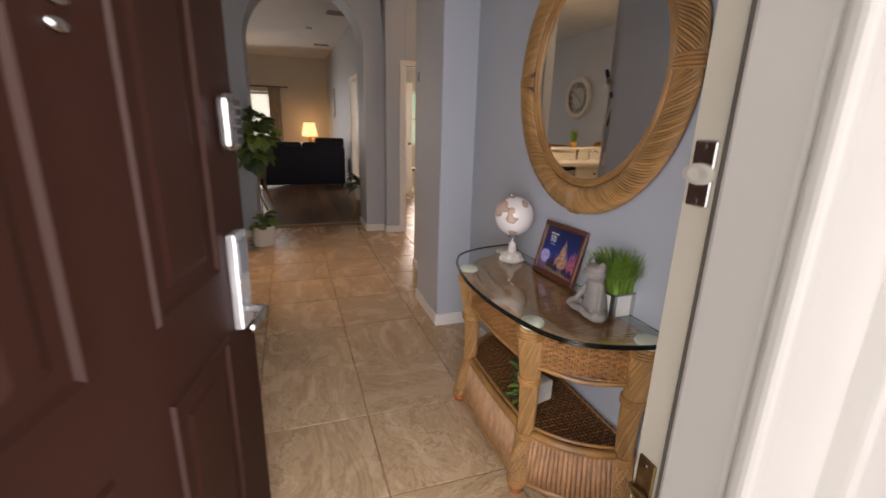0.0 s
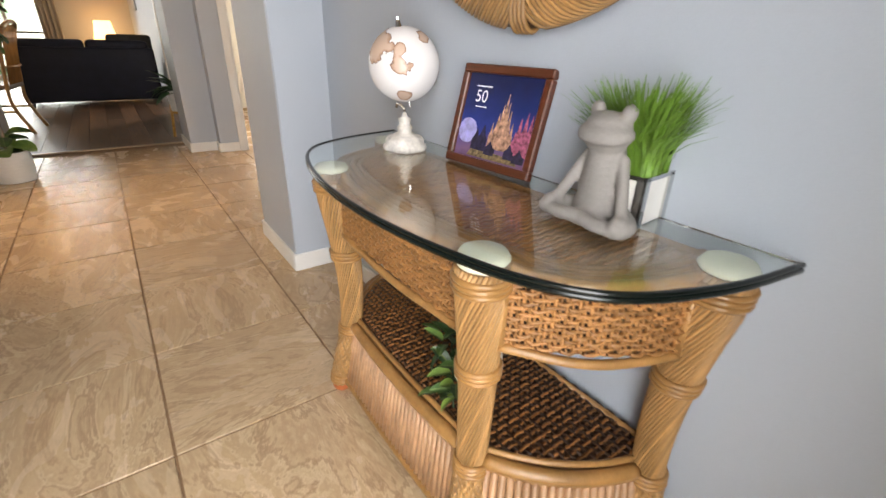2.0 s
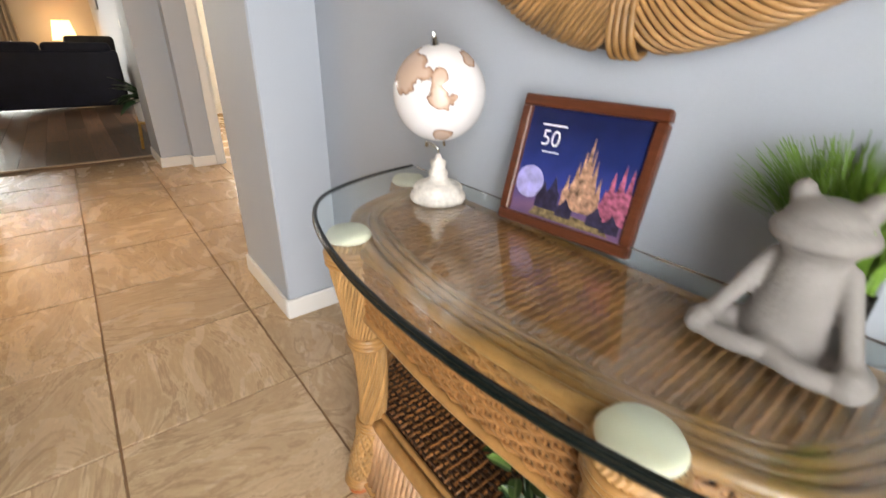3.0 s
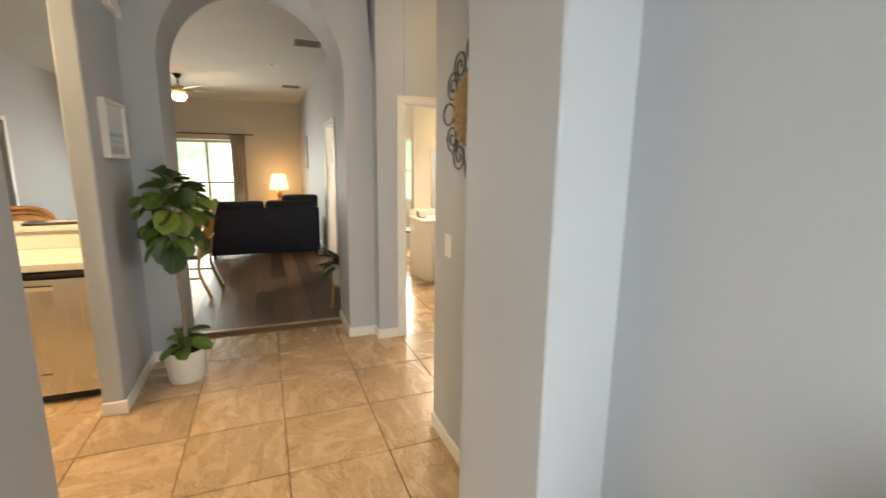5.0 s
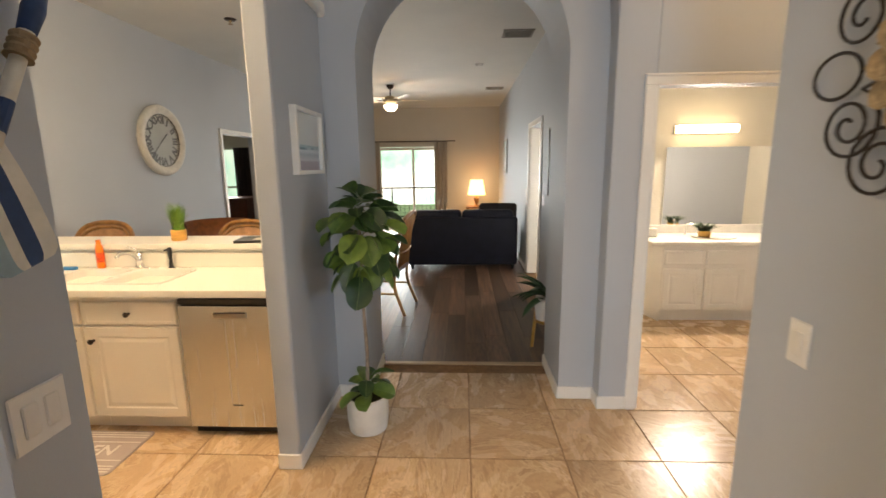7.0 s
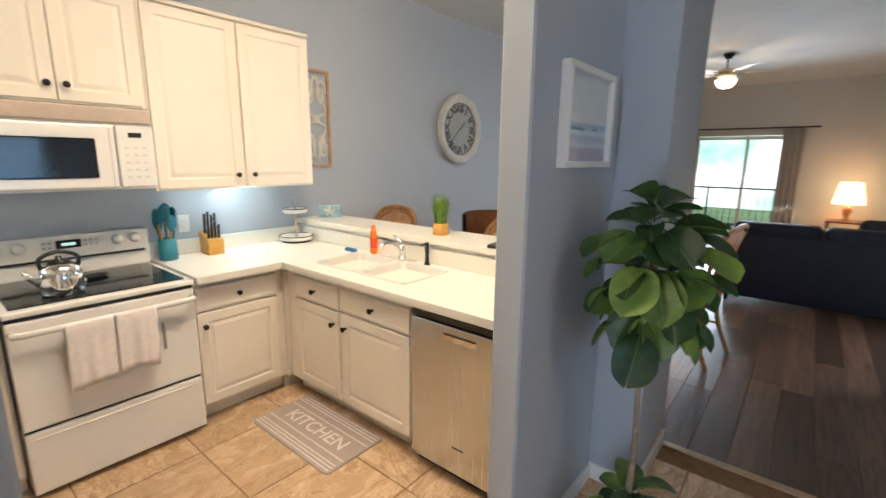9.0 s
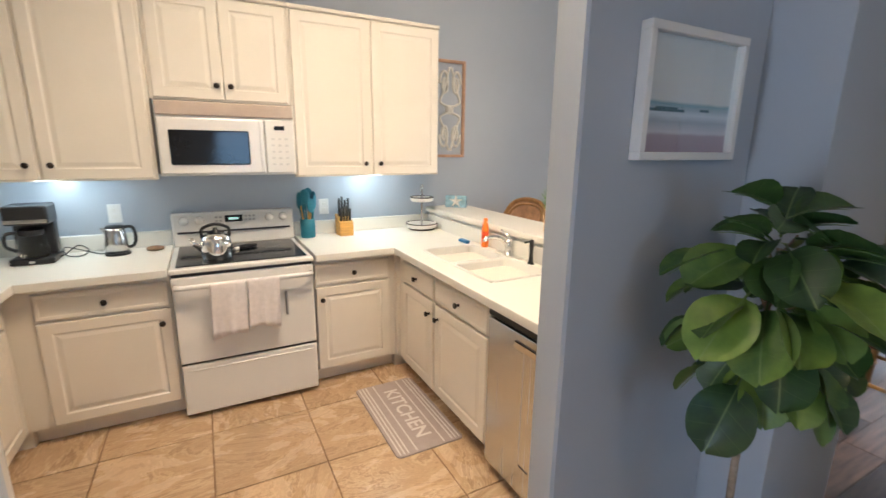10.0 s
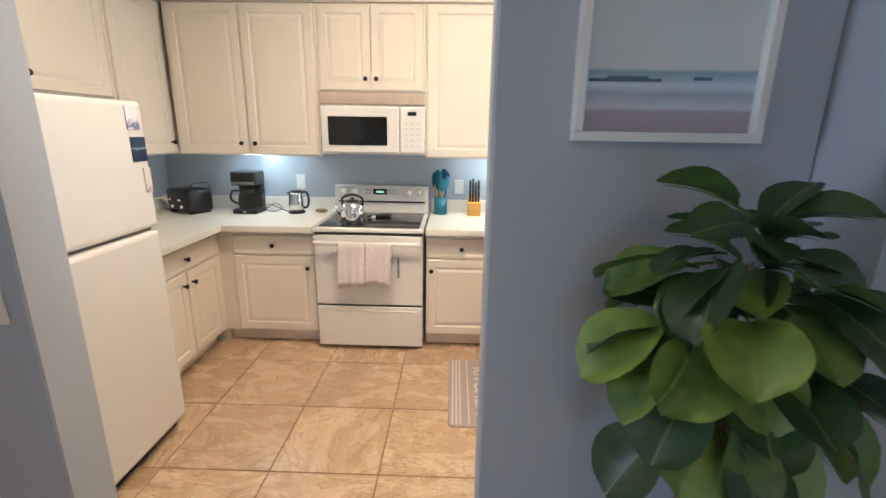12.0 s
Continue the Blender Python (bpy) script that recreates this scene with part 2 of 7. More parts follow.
CHROME = mat("chrome", (0.80, 0.80, 0.80, 1), 0.08, 1.0, var=0.03, bump=0.0)
NICKEL = mat("satin_nickel", (0.62, 0.61, 0.60, 1), 0.25, 1.0, var=0.05, bump=0.02)
BRASS = mat("aged_brass", (0.38, 0.27, 0.14, 1), 0.4, 1.0, var=0.3, scale=40, bump=0.1)
BRONZE = mat("dark_bronze", (0.035, 0.026, 0.02, 1), 0.4, 0.7, var=0.15, bump=0.05)
CANE = mat("rattan_cane", hexc("#a07444"), 0.38, var=0.28, scale=14, bump=0.25, bscale=120, stretch=(1, 1, 0.4), coat=0.15)
# Dark woven cane; its deep brown also stands for shade between strands.
CANEDARKSHADE = mat("dark_cane_and_gap_shade", hexc("#3a2314"), 0.5, var=0.35, scale=30, bump=0.3, bscale=160)
STRAND = mat("cane_strand", hexc("#a97f50"), 0.4, var=0.2, scale=16, bump=0.15, rand=0.22, island=True)
WEAVE = mat("brown_split_cane", hexc("#9b6b3e"), 0.48, var=0.25, scale=30, bump=0.2, rand=0.22, island=True)
CANELIGHT = mat("pale_cane", hexc("#b08663"), 0.42, var=0.25, scale=18, bump=0.2, rand=0.12)
DOORPAINT = mat("brown_door_paint", (0.020, 0.0053, 0.0025, 1), 0.6, var=0.07, scale=3, bump=0.12, bscale=110)
DOORPAINT.node_tree.nodes["Principled BSDF"].inputs["Specular IOR Level"].default_value = 0.2
LEAF = veined("fig_leaf")
LEAFDARK = mat("dark_leaf", (0.03, 0.075, 0.028, 1), 0.4, var=0.3, scale=9, bump=0.2, rand=0.3)
GRASS = mat("plastic_grass", (0.13, 0.26, 0.035, 1), 0.45, var=0.4, scale=20, bump=0.0)
BARK = mat("bark", (0.28, 0.22, 0.17, 1), 0.8, var=0.4, scale=30, bump=0.6)
GREYSTONE = mat("grey_resin_stone", hexc("#8a8480"), 0.75, var=0.1, scale=14, bump=0.3, bscale=120)
WHITECERAMIC = mat("white_ceramic", hexc("#e3e0da"), 0.35, var=0.05, scale=12, bump=0.15)
PADS = mat("cream_pad", hexc("#e8e4cb"), 0.5, var=0.02, bump=0.02)
WOODRED = mat("red_brown_wood", hexc("#5d2f1c"), 0.35, var=0.3, scale=9, bump=0.15, stretch=(1, 1, 8))
WOODTAN = mat("tan_wood", hexc("#c7964a"), 0.45, var=0.2, scale=12, bump=0.15, stretch=(1, 1, 6))
PLANK = mat("dark_oak_plank", (0.13, 0.074, 0.048, 1), 0.42, var=0.4, scale=5, bump=0.25, bscale=70, stretch=(9, 0.7, 1), rand=0.55)
PLANK.node_tree.nodes["Principled BSDF"].inputs["Specular IOR Level"].default_value = 0.4
LEATHER = mat("black_leather", (0.008, 0.010, 0.020, 1), 0.6, var=0.25, scale=6, bump=0.35, bscale=130)
LEATHER.node_tree.nodes["Principled BSDF"].inputs["Specular IOR Level"].default_value = 0.22
GROUT = mat("grout", hexc("#8a6a4c"), 0.9, var=0.2, scale=20, bump=0.3)
TILE = stone_tile("travertine_tile")
TEAL = mat("teal_silicone", hexc("#186c7e"), 0.5, var=0.12, bump=0.05)
ORANGE = mat("orange_plastic", hexc("#f07b1c"), 0.35, var=0.06, bump=0.0)
BLUE = mat("blue_plastic", hexc("#2470a8"), 0.4, var=0.08, bump=0.05)
NAVY = mat("navy_paint", hexc("#24406a"), 0.55, var=0.2, scale=18, bump=0.2)
OFFWHITE = mat("weathered_white_paint", hexc("#d9d5cb"), 0.7, var=0.12, scale=16, bump=0.3)
PALEBLUE = mat("pale_blue_paint", hexc("#8ea9b8"), 0.7, var=0.12, scale=16, bump=0.3)
TOWEL = mat("white_terry", hexc("#e6dedb"), 0.95, var=0.06, scale=40, bump=0.8, bscale=260)
MATGREY = mat("grey_vinyl_mat", hexc("#a1938e"), 0.7, var=0.06, scale=20, bump=0.2)
MATWHITE = mat("mat_print_white", hexc("#cdc5c0"), 0.7, var=0.04, bump=0.1)
MIRROR = mat("mirror_silver", (0.86, 0.87, 0.87, 1), 0.02, 1.0, var=0.0, bump=0.0, rvar=0.0)
TABLEGLASS = glass("green_tint_glass", (0.90, 0.97, 0.95, 1), 0.0, 1.5)
CLEARGLASS = glass("clear_glass", (0.95, 0.98, 0.98, 1), 0.0, 1.3)
GLASSEDGE = mat("polished_glass_edge", (0.004, 0.007, 0.006, 1), 0.2, var=0.1, bump=0.0)
CURTAIN = bands("leaf_print_curtain", [(0.0, hexc("#5b5450")), (0.42, hexc("#4a4340")), (0.5, hexc("#b5a898")), (0.58, hexc("#6a625c")), (1.0, hexc("#a89c8d"))], "Z", 0, 3, 0.9, 2.6, 9.0)
DARKCLOTH = mat("dark_curtain", (0.02, 0.014, 0.012, 1), 0.9, var=0.3, bump=0.3)
SHADEMAT = glow("lit_lamp_shade", hexc("#ffd9a0"), 3.0)
FANGLOW = glow("lit_glass_bowl", hexc("#fff0d0"), 6.0)
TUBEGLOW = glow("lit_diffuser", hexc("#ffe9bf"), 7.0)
LEDGLOW = glow("led_strip", hexc("#d8f6ff"), 5.0)
DISPLAY = glow("display_digits", hexc("#b8e8d8"), 0.8)

# ---- mesh helpers ----
def part(name, bm, material, parent=None, label="", m=None, smooth=False):
    me = bpy.data.meshes.new(name)
    bmesh.ops.recalc_face_normals(bm, faces=bm.faces)
    bm.to_mesh(me)
    bm.free()
    if smooth:
        me.shade_smooth()
    me.materials.append(material)
    ob = new(name, me)
    if parent:
        ob.parent = parent
    if m is not None:
        ob.matrix_basis = m
    return tagged(ob, label)


def same(name, ob, parent, m):
    """Another piece on the same mesh."""
    o = new(name, ob.data)
    o.parent, o.matrix_basis = parent, m
    return o


def thing(name, m, label, category, group=""):
    ob = new(name)
    ob.empty_display_size = 0.1
    ob.matrix_basis = m
    return tagged(ob, label, category, group)


def solid(name, bm, material, label, category, m=None, smooth=False, group="", kind=""):
    """A thing that is one mesh."""
    return tagged(part(name, bm, material, None, label, m, smooth), "", category, group, kind)


def box(bm, x0, x1, y0, y1, z0, z1, bevel=0.0, seg=1):
    vs = [bm.verts.new((x, y, z)) for z in (z0, z1) for y in (y0, y1) for x in (x0, x1)]
    fs = [bm.faces.new([vs[i] for i in q]) for q in ((0, 2, 3, 1), (4, 5, 7, 6), (0, 1, 5, 4), (2, 6, 7, 3), (0, 4, 6, 2), (1, 3, 7, 5))]
    if bevel:
        es = {e for f in fs for e in f.edges}
        bmesh.ops.bevel(bm, geom=list(es), offset=bevel, segments=seg, affect="EDGES", profile=0.5)
    return bm


def boxes(*rows, bevel=0.0, seg=1):
    bm = bmesh.new()
    for r in rows:
        box(bm, *r, bevel=bevel, seg=seg)
    return bm


def loops(bm, rings, closed=True, cap=(True, True)):
    """Skins rings of points that have the same count."""
    vr = [[bm.verts.new(p) for p in r] for r in rings]
    k = len(rings[0])
    for a, b in zip(vr, vr[1:]):
        for i in range(k if closed else k - 1):
            j = (i + 1) % k
            bm.faces.new((a[i], a[j], b[j], b[i]))
    if closed and cap[0]:
        bm.faces.new(vr[0][::-1])
    if closed and cap[1]:
        bm.faces.new(vr[-1])
    return bm


def lathe(bm, profile, seg=24, at=(0, 0, 0), squash=1.0):
    rings = [[(at[0] + r * math.cos(2 * math.pi * i / seg), at[1] + squash * r * math.sin(2 * math.pi * i / seg), at[2] + z) for i in range(seg)] for r, z in profile]
    return loops(bm, rings)


def tube(bm, pts, radius, seg=8, closed=False):
    """A round bar along points; radius may be one number or one a point."""
    pts = [Vector(p) for p in pts]
    rs = radius if isinstance(radius, (list, tuple)) else [radius] * len(pts)
    rings, up = [], Vector((0.13, 0.21, 0.97)).normalized()
    for i, p in enumerate(pts):
        a, b = pts[i - 1] if (i or closed) else p, pts[(i + 1) % len(pts)] if (i < len(pts) - 1 or closed) else p
        d = (b - a).normalized()
        if abs(d.dot(up)) > 0.98:
            up = Vector((1, 0, 0.1)).normalized()
        u = d.cross(up).normalized()
        v = u.cross(d).normalized()
        rings.append([p + rs[i] * (math.cos(2 * math.pi * k / seg) * u + math.sin(2 * math.pi * k / seg) * v) for k in range(seg)])
    if closed:
        rings.append(rings[0])
        return loops(bm, rings, cap=(False, False))
    return loops(bm, rings)


def prism(bm, outline, z0, z1, bevel=0.0):
    rings = [[(x, y, z0) for x, y in outline], [(x, y, z1) for x, y in outline]]
    return loops(bm, rings)


def rect_rings(w, h, rows):
    """Rings of a panel that faces -y, w wide and h high: (inset, y)."""
    return [[(i, y, i), (w - i, y, i), (w - i, y, h - i), (i, y, h - i)] for i, y in rows]


def structure(name, bm, material, label, smooth=False):
    return tagged(part(name, bm, material, None, label, None, smooth), "", name.split("_")[0], "", "structure")


# ---- setting ----
TOP = 3.025          # ceiling
XL, XW = -0.71, 0.16    # hall side of the left wall; its thickness
XS, XE, YE = -0.737, -0.85, 4.356    # the wall end by the plant: hall side, kitchen side, face
KX, KY = -3.28, 1.92    # kitchen back wall and side wall
AY, BX, BY = 5.11, 0.982, 4.985    # hall face of the arched wall; corner of the bathroom wall
P, X0, Y0 = 0.507, 0.152, 4.457   # tile pitch and one joint crossing

floor = structure("floor", boxes((-6.5, 4.6, -0.16, 5.64, -0.2, -0.005), (1.06, 4.6, 5.64, 9.2, -0.2, -0.005), (-6.5, 1.06, 5.64, 14.1, -0.2, -0.012)), GROUT, "grey-brown screed and grout under tiles and planks")
structure("ceiling", boxes((-6.6, 4.7, -0.1, 14.2, TOP, TOP + 0.2)), CEIL, "off-white lightly textured flat ceiling")

wl = [(XL - XW + 0.004, XL, 2.78, 3.17, 0, TOP), (-0.73 - 0.14, -0.73, 0.0, 0.96, 0, TOP), (-0.866, -0.73, 1.74, 2.26, 0, TOP), (-0.87, -0.73, 0.96, 1.74, 2.02, TOP), (-0.87, -0.475, 2.24, 2.8, 0, TOP)]
structure("wall_left", boxes(*wl, bevel=0.006), WALL, "grey-blue painted hall wall with a projecting pier")
structure("wall_stub", boxes((XE, XS, YE, AY, 0, TOP), bevel=0.008), WALL, "grey-blue painted wall end between hall and kitchen")
structure("wall_right", boxes((1.0, 1.135, -0.075, 2.29, 0, TOP), (0.775, 1.14, 2.27, 2.8, 0, TOP), (0.965, 1.135, 2.78, 3.6, 0, TOP), bevel=0.006), WALL, "grey-blue painted foyer wall with a projecting pier")

# arched wall between hall and living room
ax0, ax1, aspring, arad = -0.527, 0.753, 2.19, 0.64
bm = bmesh.new()
axc = (ax0 + ax1) / 2
arc = [(ax0, 0.0), (ax0, aspring)] + [(axc - arad * math.cos(math.pi * i / 28), aspring + arad * math.sin(math.pi * i / 28)) for i in range(1, 28)] + [(ax1, aspring), (ax1, 0.0)]
outer = [(XE, 0.0), (XE, aspring)] + [(XE + (BX + 0.008 - XE) * i / 28, TOP) for i in range(1, 28)] + [(BX + 0.008, aspring), (BX + 0.008, 0.0)]
fr = [[bm.verts.new((x, y, z)) for x, z in row] for y in (AY, 5.64) for row in (arc, outer)]
for i in range(len(arc) - 1):
    bm.faces.new((fr[0][i], fr[0][i + 1], fr[1][i + 1], fr[1][i]))
    bm.faces.new((fr[2][i], fr[3][i], fr[3][i + 1], fr[2][i + 1]))
    bm.faces.new((fr[0][i], fr[2][i], fr[2][i + 1], fr[0][i + 1]))
    bm.faces.new((fr[1][i], fr[1][i + 1], fr[3][i + 1], fr[3][i]))
structure("wall_arch", bm, WALL, "thick grey-blue wall with a round-headed archway")
structure("wall_bath", boxes((BX, 1.21, BY, 5.64, 0, TOP), (1.21, 2.01, BY, 5.1, 1.985, TOP), (2.01, 4.5, BY, 5.1, 0, TOP), bevel=0.005), WALL, "wall with the bathroom doorway at the end of the hall")
# The opening in the end wall is added for the corridor daylight lamp.
structure("wall_corridor", boxes((1.14, 4.5, 3.46, 3.6, 0, TOP), (4.4, 4.54, 3.6, 3.82, 0, TOP), (4.4, 4.54, 4.72, BY, 0, TOP), (4.4, 4.54, 3.82, 4.72, 0, 0.7), (4.4, 4.54, 3.82, 4.72, 2.0, TOP)), WARMWALL, "plain walls closing the side corridor")
structure("wall_bathroom", boxes((1.21, 1.3, 5.641, 7.78, 0, TOP), (2.02, 4.5, 7.2, 7.32, 0, TOP), (4.4, 4.5, 5.06, 7.2, 0, TOP)), mat("bath_paint", hexc("#e2ddd0"), 0.6, var=0.03, scale=2, bump=0.1), "cream painted bathroom walls")
structure("wall_kitchen", boxes((KX - 0.15, KX, 1.77, 8.63, 0, TOP), (KX - 0.15, KX, 9.73, 14.0, 0, TOP), (KX - 0.15, KX, 8.63, 9.73, 2.05, TOP)), WALL, "long grey-blue wall of kitchen and dining area")
structure("wall_kitchen_side", boxes((KX, XL - XW, KY - 0.15, KY, 0, TOP)), WALL, "grey-blue kitchen wall behind the fridge")
structure("wall_living_right", boxes((1.06, 1.2, 5.64, 7.78, 0, TOP), (1.06, 1.2, 8.72, 14.0, 0, TOP), (1.06, 1.2, 7.78, 8.72, 2.06, TOP)), WALL, "grey-blue living room wall with a doorway")
structure("wall_far", boxes((KX - 0.15, -2.05, 14.0, 14.15, 0, TOP), (-0.27, 1.2, 14.0, 14.15, 0, TOP), (-2.05, -0.27, 14.0, 14.15, 2.06, TOP)), WARMWALL, "tan living room end wall with a patio door")
structure("wall_front", boxes((-0.87, -0.52, -0.18, -0.02, 0, TOP), (0.29, 1.14, -0.2, -0.075, 0, TOP), (-0.52, 0.29, -0.18, -0.02, 2.06, TOP)), WARMWALL, "front wall around the entrance door")
structure("wall_room_left", boxes((-6.5, -6.36, 7.0, 14.0, 0, TOP), (-6.4, KX - 0.15, 6.9, 7.0, 0, TOP), (-6.4, KX - 0.15, 13.0, 13.1, 0, TOP), (-2.7, -2.6, 0.0, 1.77, 0, TOP), (-2.6, -0.87, -0.1, 0.0, 0, TOP)), WARMWALL, "plain walls closing the side rooms")
structure("wall_bedroom", boxes((4.4, 4.5, 7.3, 14.0, 0, TOP), (1.2, 4.5, 13.5, 13.6, 0, TOP), (2.75, 4.5, 9.0, 9.1, 0, TOP), (1.9, 2.75, 9.0, 9.1, 0, 0.85), (1.9, 2.75, 9.0, 9.1, 1.95, TOP)), WARMWALL, "plain walls closing the bedroom")

BB, BT = 0.085, 0.014


def baseboard(*runs):
    """Runs of white skirting: (x0, y0, x1, y1, nx, ny) along a wall face, standing out along the normal."""
    for x0, y0, x1, y1, nx, ny in runs:
        bm = bmesh.new()
        if nx:
            a, b = sorted((x0, x0 + nx * BT))
            box(bm, a, b, y0, y1, 0, BB, bevel=0.004)
        else:
            a, b = sorted((y0, y0 + ny * BT))
            box(bm, x0, x1, a, b, 0, BB, bevel=0.004)
        structure("baseboard", bm, TRIM, "white painted baseboard")


baseboard((1.0, -0.07, 1.0, 2.255, -1, 0), (0.761, 2.27, 1.0, 2.27, 0, -1), (0.775, 2.27, 0.775, 2.8, -1, 0), (0.775, 2.8, 0.95, 2.8, 0, 1), (0.965, 2.815, 0.965, 3.6, -1, 0),
          (0.965, 3.6, 1.14, 3.6, 0, 1), (-0.73, 2.24, -0.461, 2.24, 0, -1), (-0.475, 2.24, -0.475, 2.8, 1, 0), (-0.695, 2.8, -0.475, 2.8, 0, 1), (XL, 2.815, XL, 3.17, 1, 0), (XL - XW, 3.17, XL, 3.17, 0, 1),
          (XE, YE, XS + BT, YE, 0, -1), (XS, YE, XS, AY - 0.015, 1, 0), (XS, AY, ax0 + BT, AY, 0, -1), (ax0, AY, ax0, 5.64, 1, 0), (ax1, AY, ax1, 5.64, -1, 0),
          (ax1 - BT, AY, BX, AY, 0, -1), (BX - BT, BY, 1.15, BY, 0, -1), (BX, BY, BX, AY - 0.015, -1, 0), (1.06, 5.64, 1.06, 7.7, -1, 0), (1.06, 8.8, 1.06, 13.98, -1, 0), (-0.25, 14.0, 1.04, 14.0, 0, -1), (KX, 5.6, KX, 8.55, 1, 0))
structure("trim_threshold", boxes((ax0, ax1, 5.61, 5.655, -0.004, 0.008), bevel=0.003), mat("threshold_strip", hexc("#b99f80"), 0.4), "beige threshold strip under the archway")


def casing(name, m, w, h, label, t=0.018, cw=0.062):
    """Door casing round an opening w wide and h high, facing -y in its own frame."""
    bm = boxes((-cw, 0.0, -t, 0, 0, h), (w, w + cw, -t, 0, 0, h), (-cw, w + cw, -t, 0, h, h + cw), bevel=0.004)
    box(bm, -cw - 0.006, w + cw + 0.006, -t - 0.006, 0, h + cw - 0.014, h + cw, bevel=0.003)
    return tagged(part(name, bm, TRIM, None, label, m), "", "trim", "", "structure")


casing("trim_bath_door", pose(1.21, BY, 0), 0.8, 1.985, "white moulded casing of the bathroom doorway")
casing("trim_living_door", pose(1.06, 8.72, 0, 0, 0, -90), 0.94, 2.06, "white moulded casing of the bedroom doorway")
casing("trim_far_opening", pose(KX, 8.63, 0, 0, 0, 90), 1.1, 2.05, "white moulded casing of a doorway in the dining wall")
casing("trim_foyer_door", pose(-0.73, 0.96, 0, 0, 0, 90), 0.78, 2.02, "white moulded casing of a closet doorway", cw=0.08)
# jamb linings
structure("trim_jamb", boxes((1.21, 1.23, BY, 5.1, 0, 1.985), (1.99, 2.01, BY, 5.1, 0, 1.985), bevel=0.003), TRIM, "white bathroom door jamb")
structure("trim_jamb_living", boxes((1.06, 1.2, 7.78, 7.8, 0, 2.06), (1.06, 1.2, 8.7, 8.72, 0, 2.06), bevel=0.003), TRIM, "white bedroom door jamb")

# front entrance frame
frm = thing("door_frame", pose(0, 0, 0), "painted entrance door frame, cream inside and white outside", "door frame")
frm["kind"] = "structure"
part("jamb", boxes((0.274, 0.29, -0.114, -0.072, 0, 2.06), (-0.52, -0.505, -0.115, -0.02, 0, 2.06), (-0.505, 0.274, -0.115, -0.02, 2.045, 2.06), bevel=0.003), JAMB, frm, "worn cream jamb")
part("weatherstrip", boxes((0.268, 0.29, -0.122, -0.114, 0, 2.06), bevel=0.003), mat("brown_rubber", (0.16, 0.14, 0.125, 1), 0.7), frm, "black rubber weatherstrip")
part("brickmould", boxes((0.262, 0.29, -0.2, -0.122, 0, 2.1), (0.254, 0.28, -0.222, -0.2, 0, 2.14), (0.27, 0.38, -0.218, -0.2, 0, 2.16), (0.37, 0.45, -0.245, -0.2, 0, 2.16), bevel=0.008, seg=3), TRIM, frm, "white painted outer moulding")
part("brickmould", boxes((-0.52, -0.47, -0.19, -0.132, 0, 2.1), (-0.62, -0.49, -0.235, -0.19, 0, 2.16), bevel=0.006, seg=2), TRIM, frm)
for z, mm in ((1.342, NICKEL), (0.93, BRASS)):
    bm = boxes((0.270, 0.2745, -0.108, -0.081, z - (0.034 if z > 1 else 0.055), z + (0.034 if z > 1 else 0.055)), bevel=0.0015)
    st = part("strike_plate", bm, mm, frm, "worn metal strike plate")
    lathe_bm = lathe(bmesh.new(), [(0.001, 0.0), (0.009, 0.0), (0.011, 0.002), (0.007, 0.003), (0.001, 0.001)], 20, squash=1.9)
    part("strike_hole", lathe_bm, OFFWHITE if z > 1 else BRASS, st, "", pose(0.2698, -0.094, z, 0, -90, 0))
    for dz in (-0.028, 0.028) if z > 1 else (-0.045, 0.045):
        part("screw", lathe(bmesh.new(), [(0.001, 0), (0.003, 0), (0.0025, 0.001), (0.001, 0.001)], 10), NICKEL, st, "", pose(0.2702, -0.094, z + dz, 0, -90, 0))
tagged(part("front_facade", boxes((0.45, 3.6, -0.2, -0.18, -0.1, 3.25), (-4, -0.62, -0.2, -0.18, -0.1, 3.25)), mat("stucco", hexc("#cfc8ba"), 0.85, var=0.1, scale=8, bump=0.7, bscale=60), None, "cream stucco facade beside the entrance"), "", "facade", "", "structure")
# Unseen slab, added so that no sun patch falls into the foyer.
structure("porch_roof", boxes((-3, 3.6, -3.2, -0.2, 2.75, 2.95)), TRIM, "unseen white slab added to keep the sun off the entrance")
structure("porch_floor", boxes((-3, 3.6, -3.6, -0.16, -0.2, -0.02)), mat("porch_concrete", hexc("#a9a49b"), 0.85, var=0.15, scale=5, bump=0.4), "grey concrete porch floor")
structure("ground", boxes((-200, 200, -200, 220, -0.6, -0.25)), mat("lawn", (0.12, 0.19, 0.08, 1), 0.9, var=0.3, scale=2, bump=0.5), "green lawn around the house")

# ---- kitchen ----
def panel_door(parent, name, w, h, m, material, t=0.02, frame_w=0.055, knob=None, label=""):
    """Raised-panel door that faces -y in its own frame, with a round knob at (x, z)."""
    rows = [(0.0, t), (0.0, 0.004), (0.004, 0.0), (frame_w, 0.0), (frame_w + 0.007, 0.006), (frame_w + 0.014, 0.006), (frame_w + 0.034, 0.001)]
    if min(w, h) < 0.2:
        rows = [(0.0, t), (0.0, 0.005), (0.006, 0.0), (0.02, 0.0), (0.024, 0.002)]
    d = part(name, loops(bmesh.new(), rect_rings(w, h, rows)), material, parent, label, m)
    if knob:
        bm = lathe(bmesh.new(), [(0.001, 0), (0.009, 0), (0.007, 0.004), (0.006, 0.014), (0.014, 0.019), (0.016, 0.025), (0.013, 0.03), (0.001, 0.031)], 16)
        part("knob", bm, BRONZE, d, "round dark bronze knob", pose(knob[0], 0, knob[1], 90, 0, 0), True)
    return d


CT, CTH = 0.897, 0.038     # worktop height and thickness


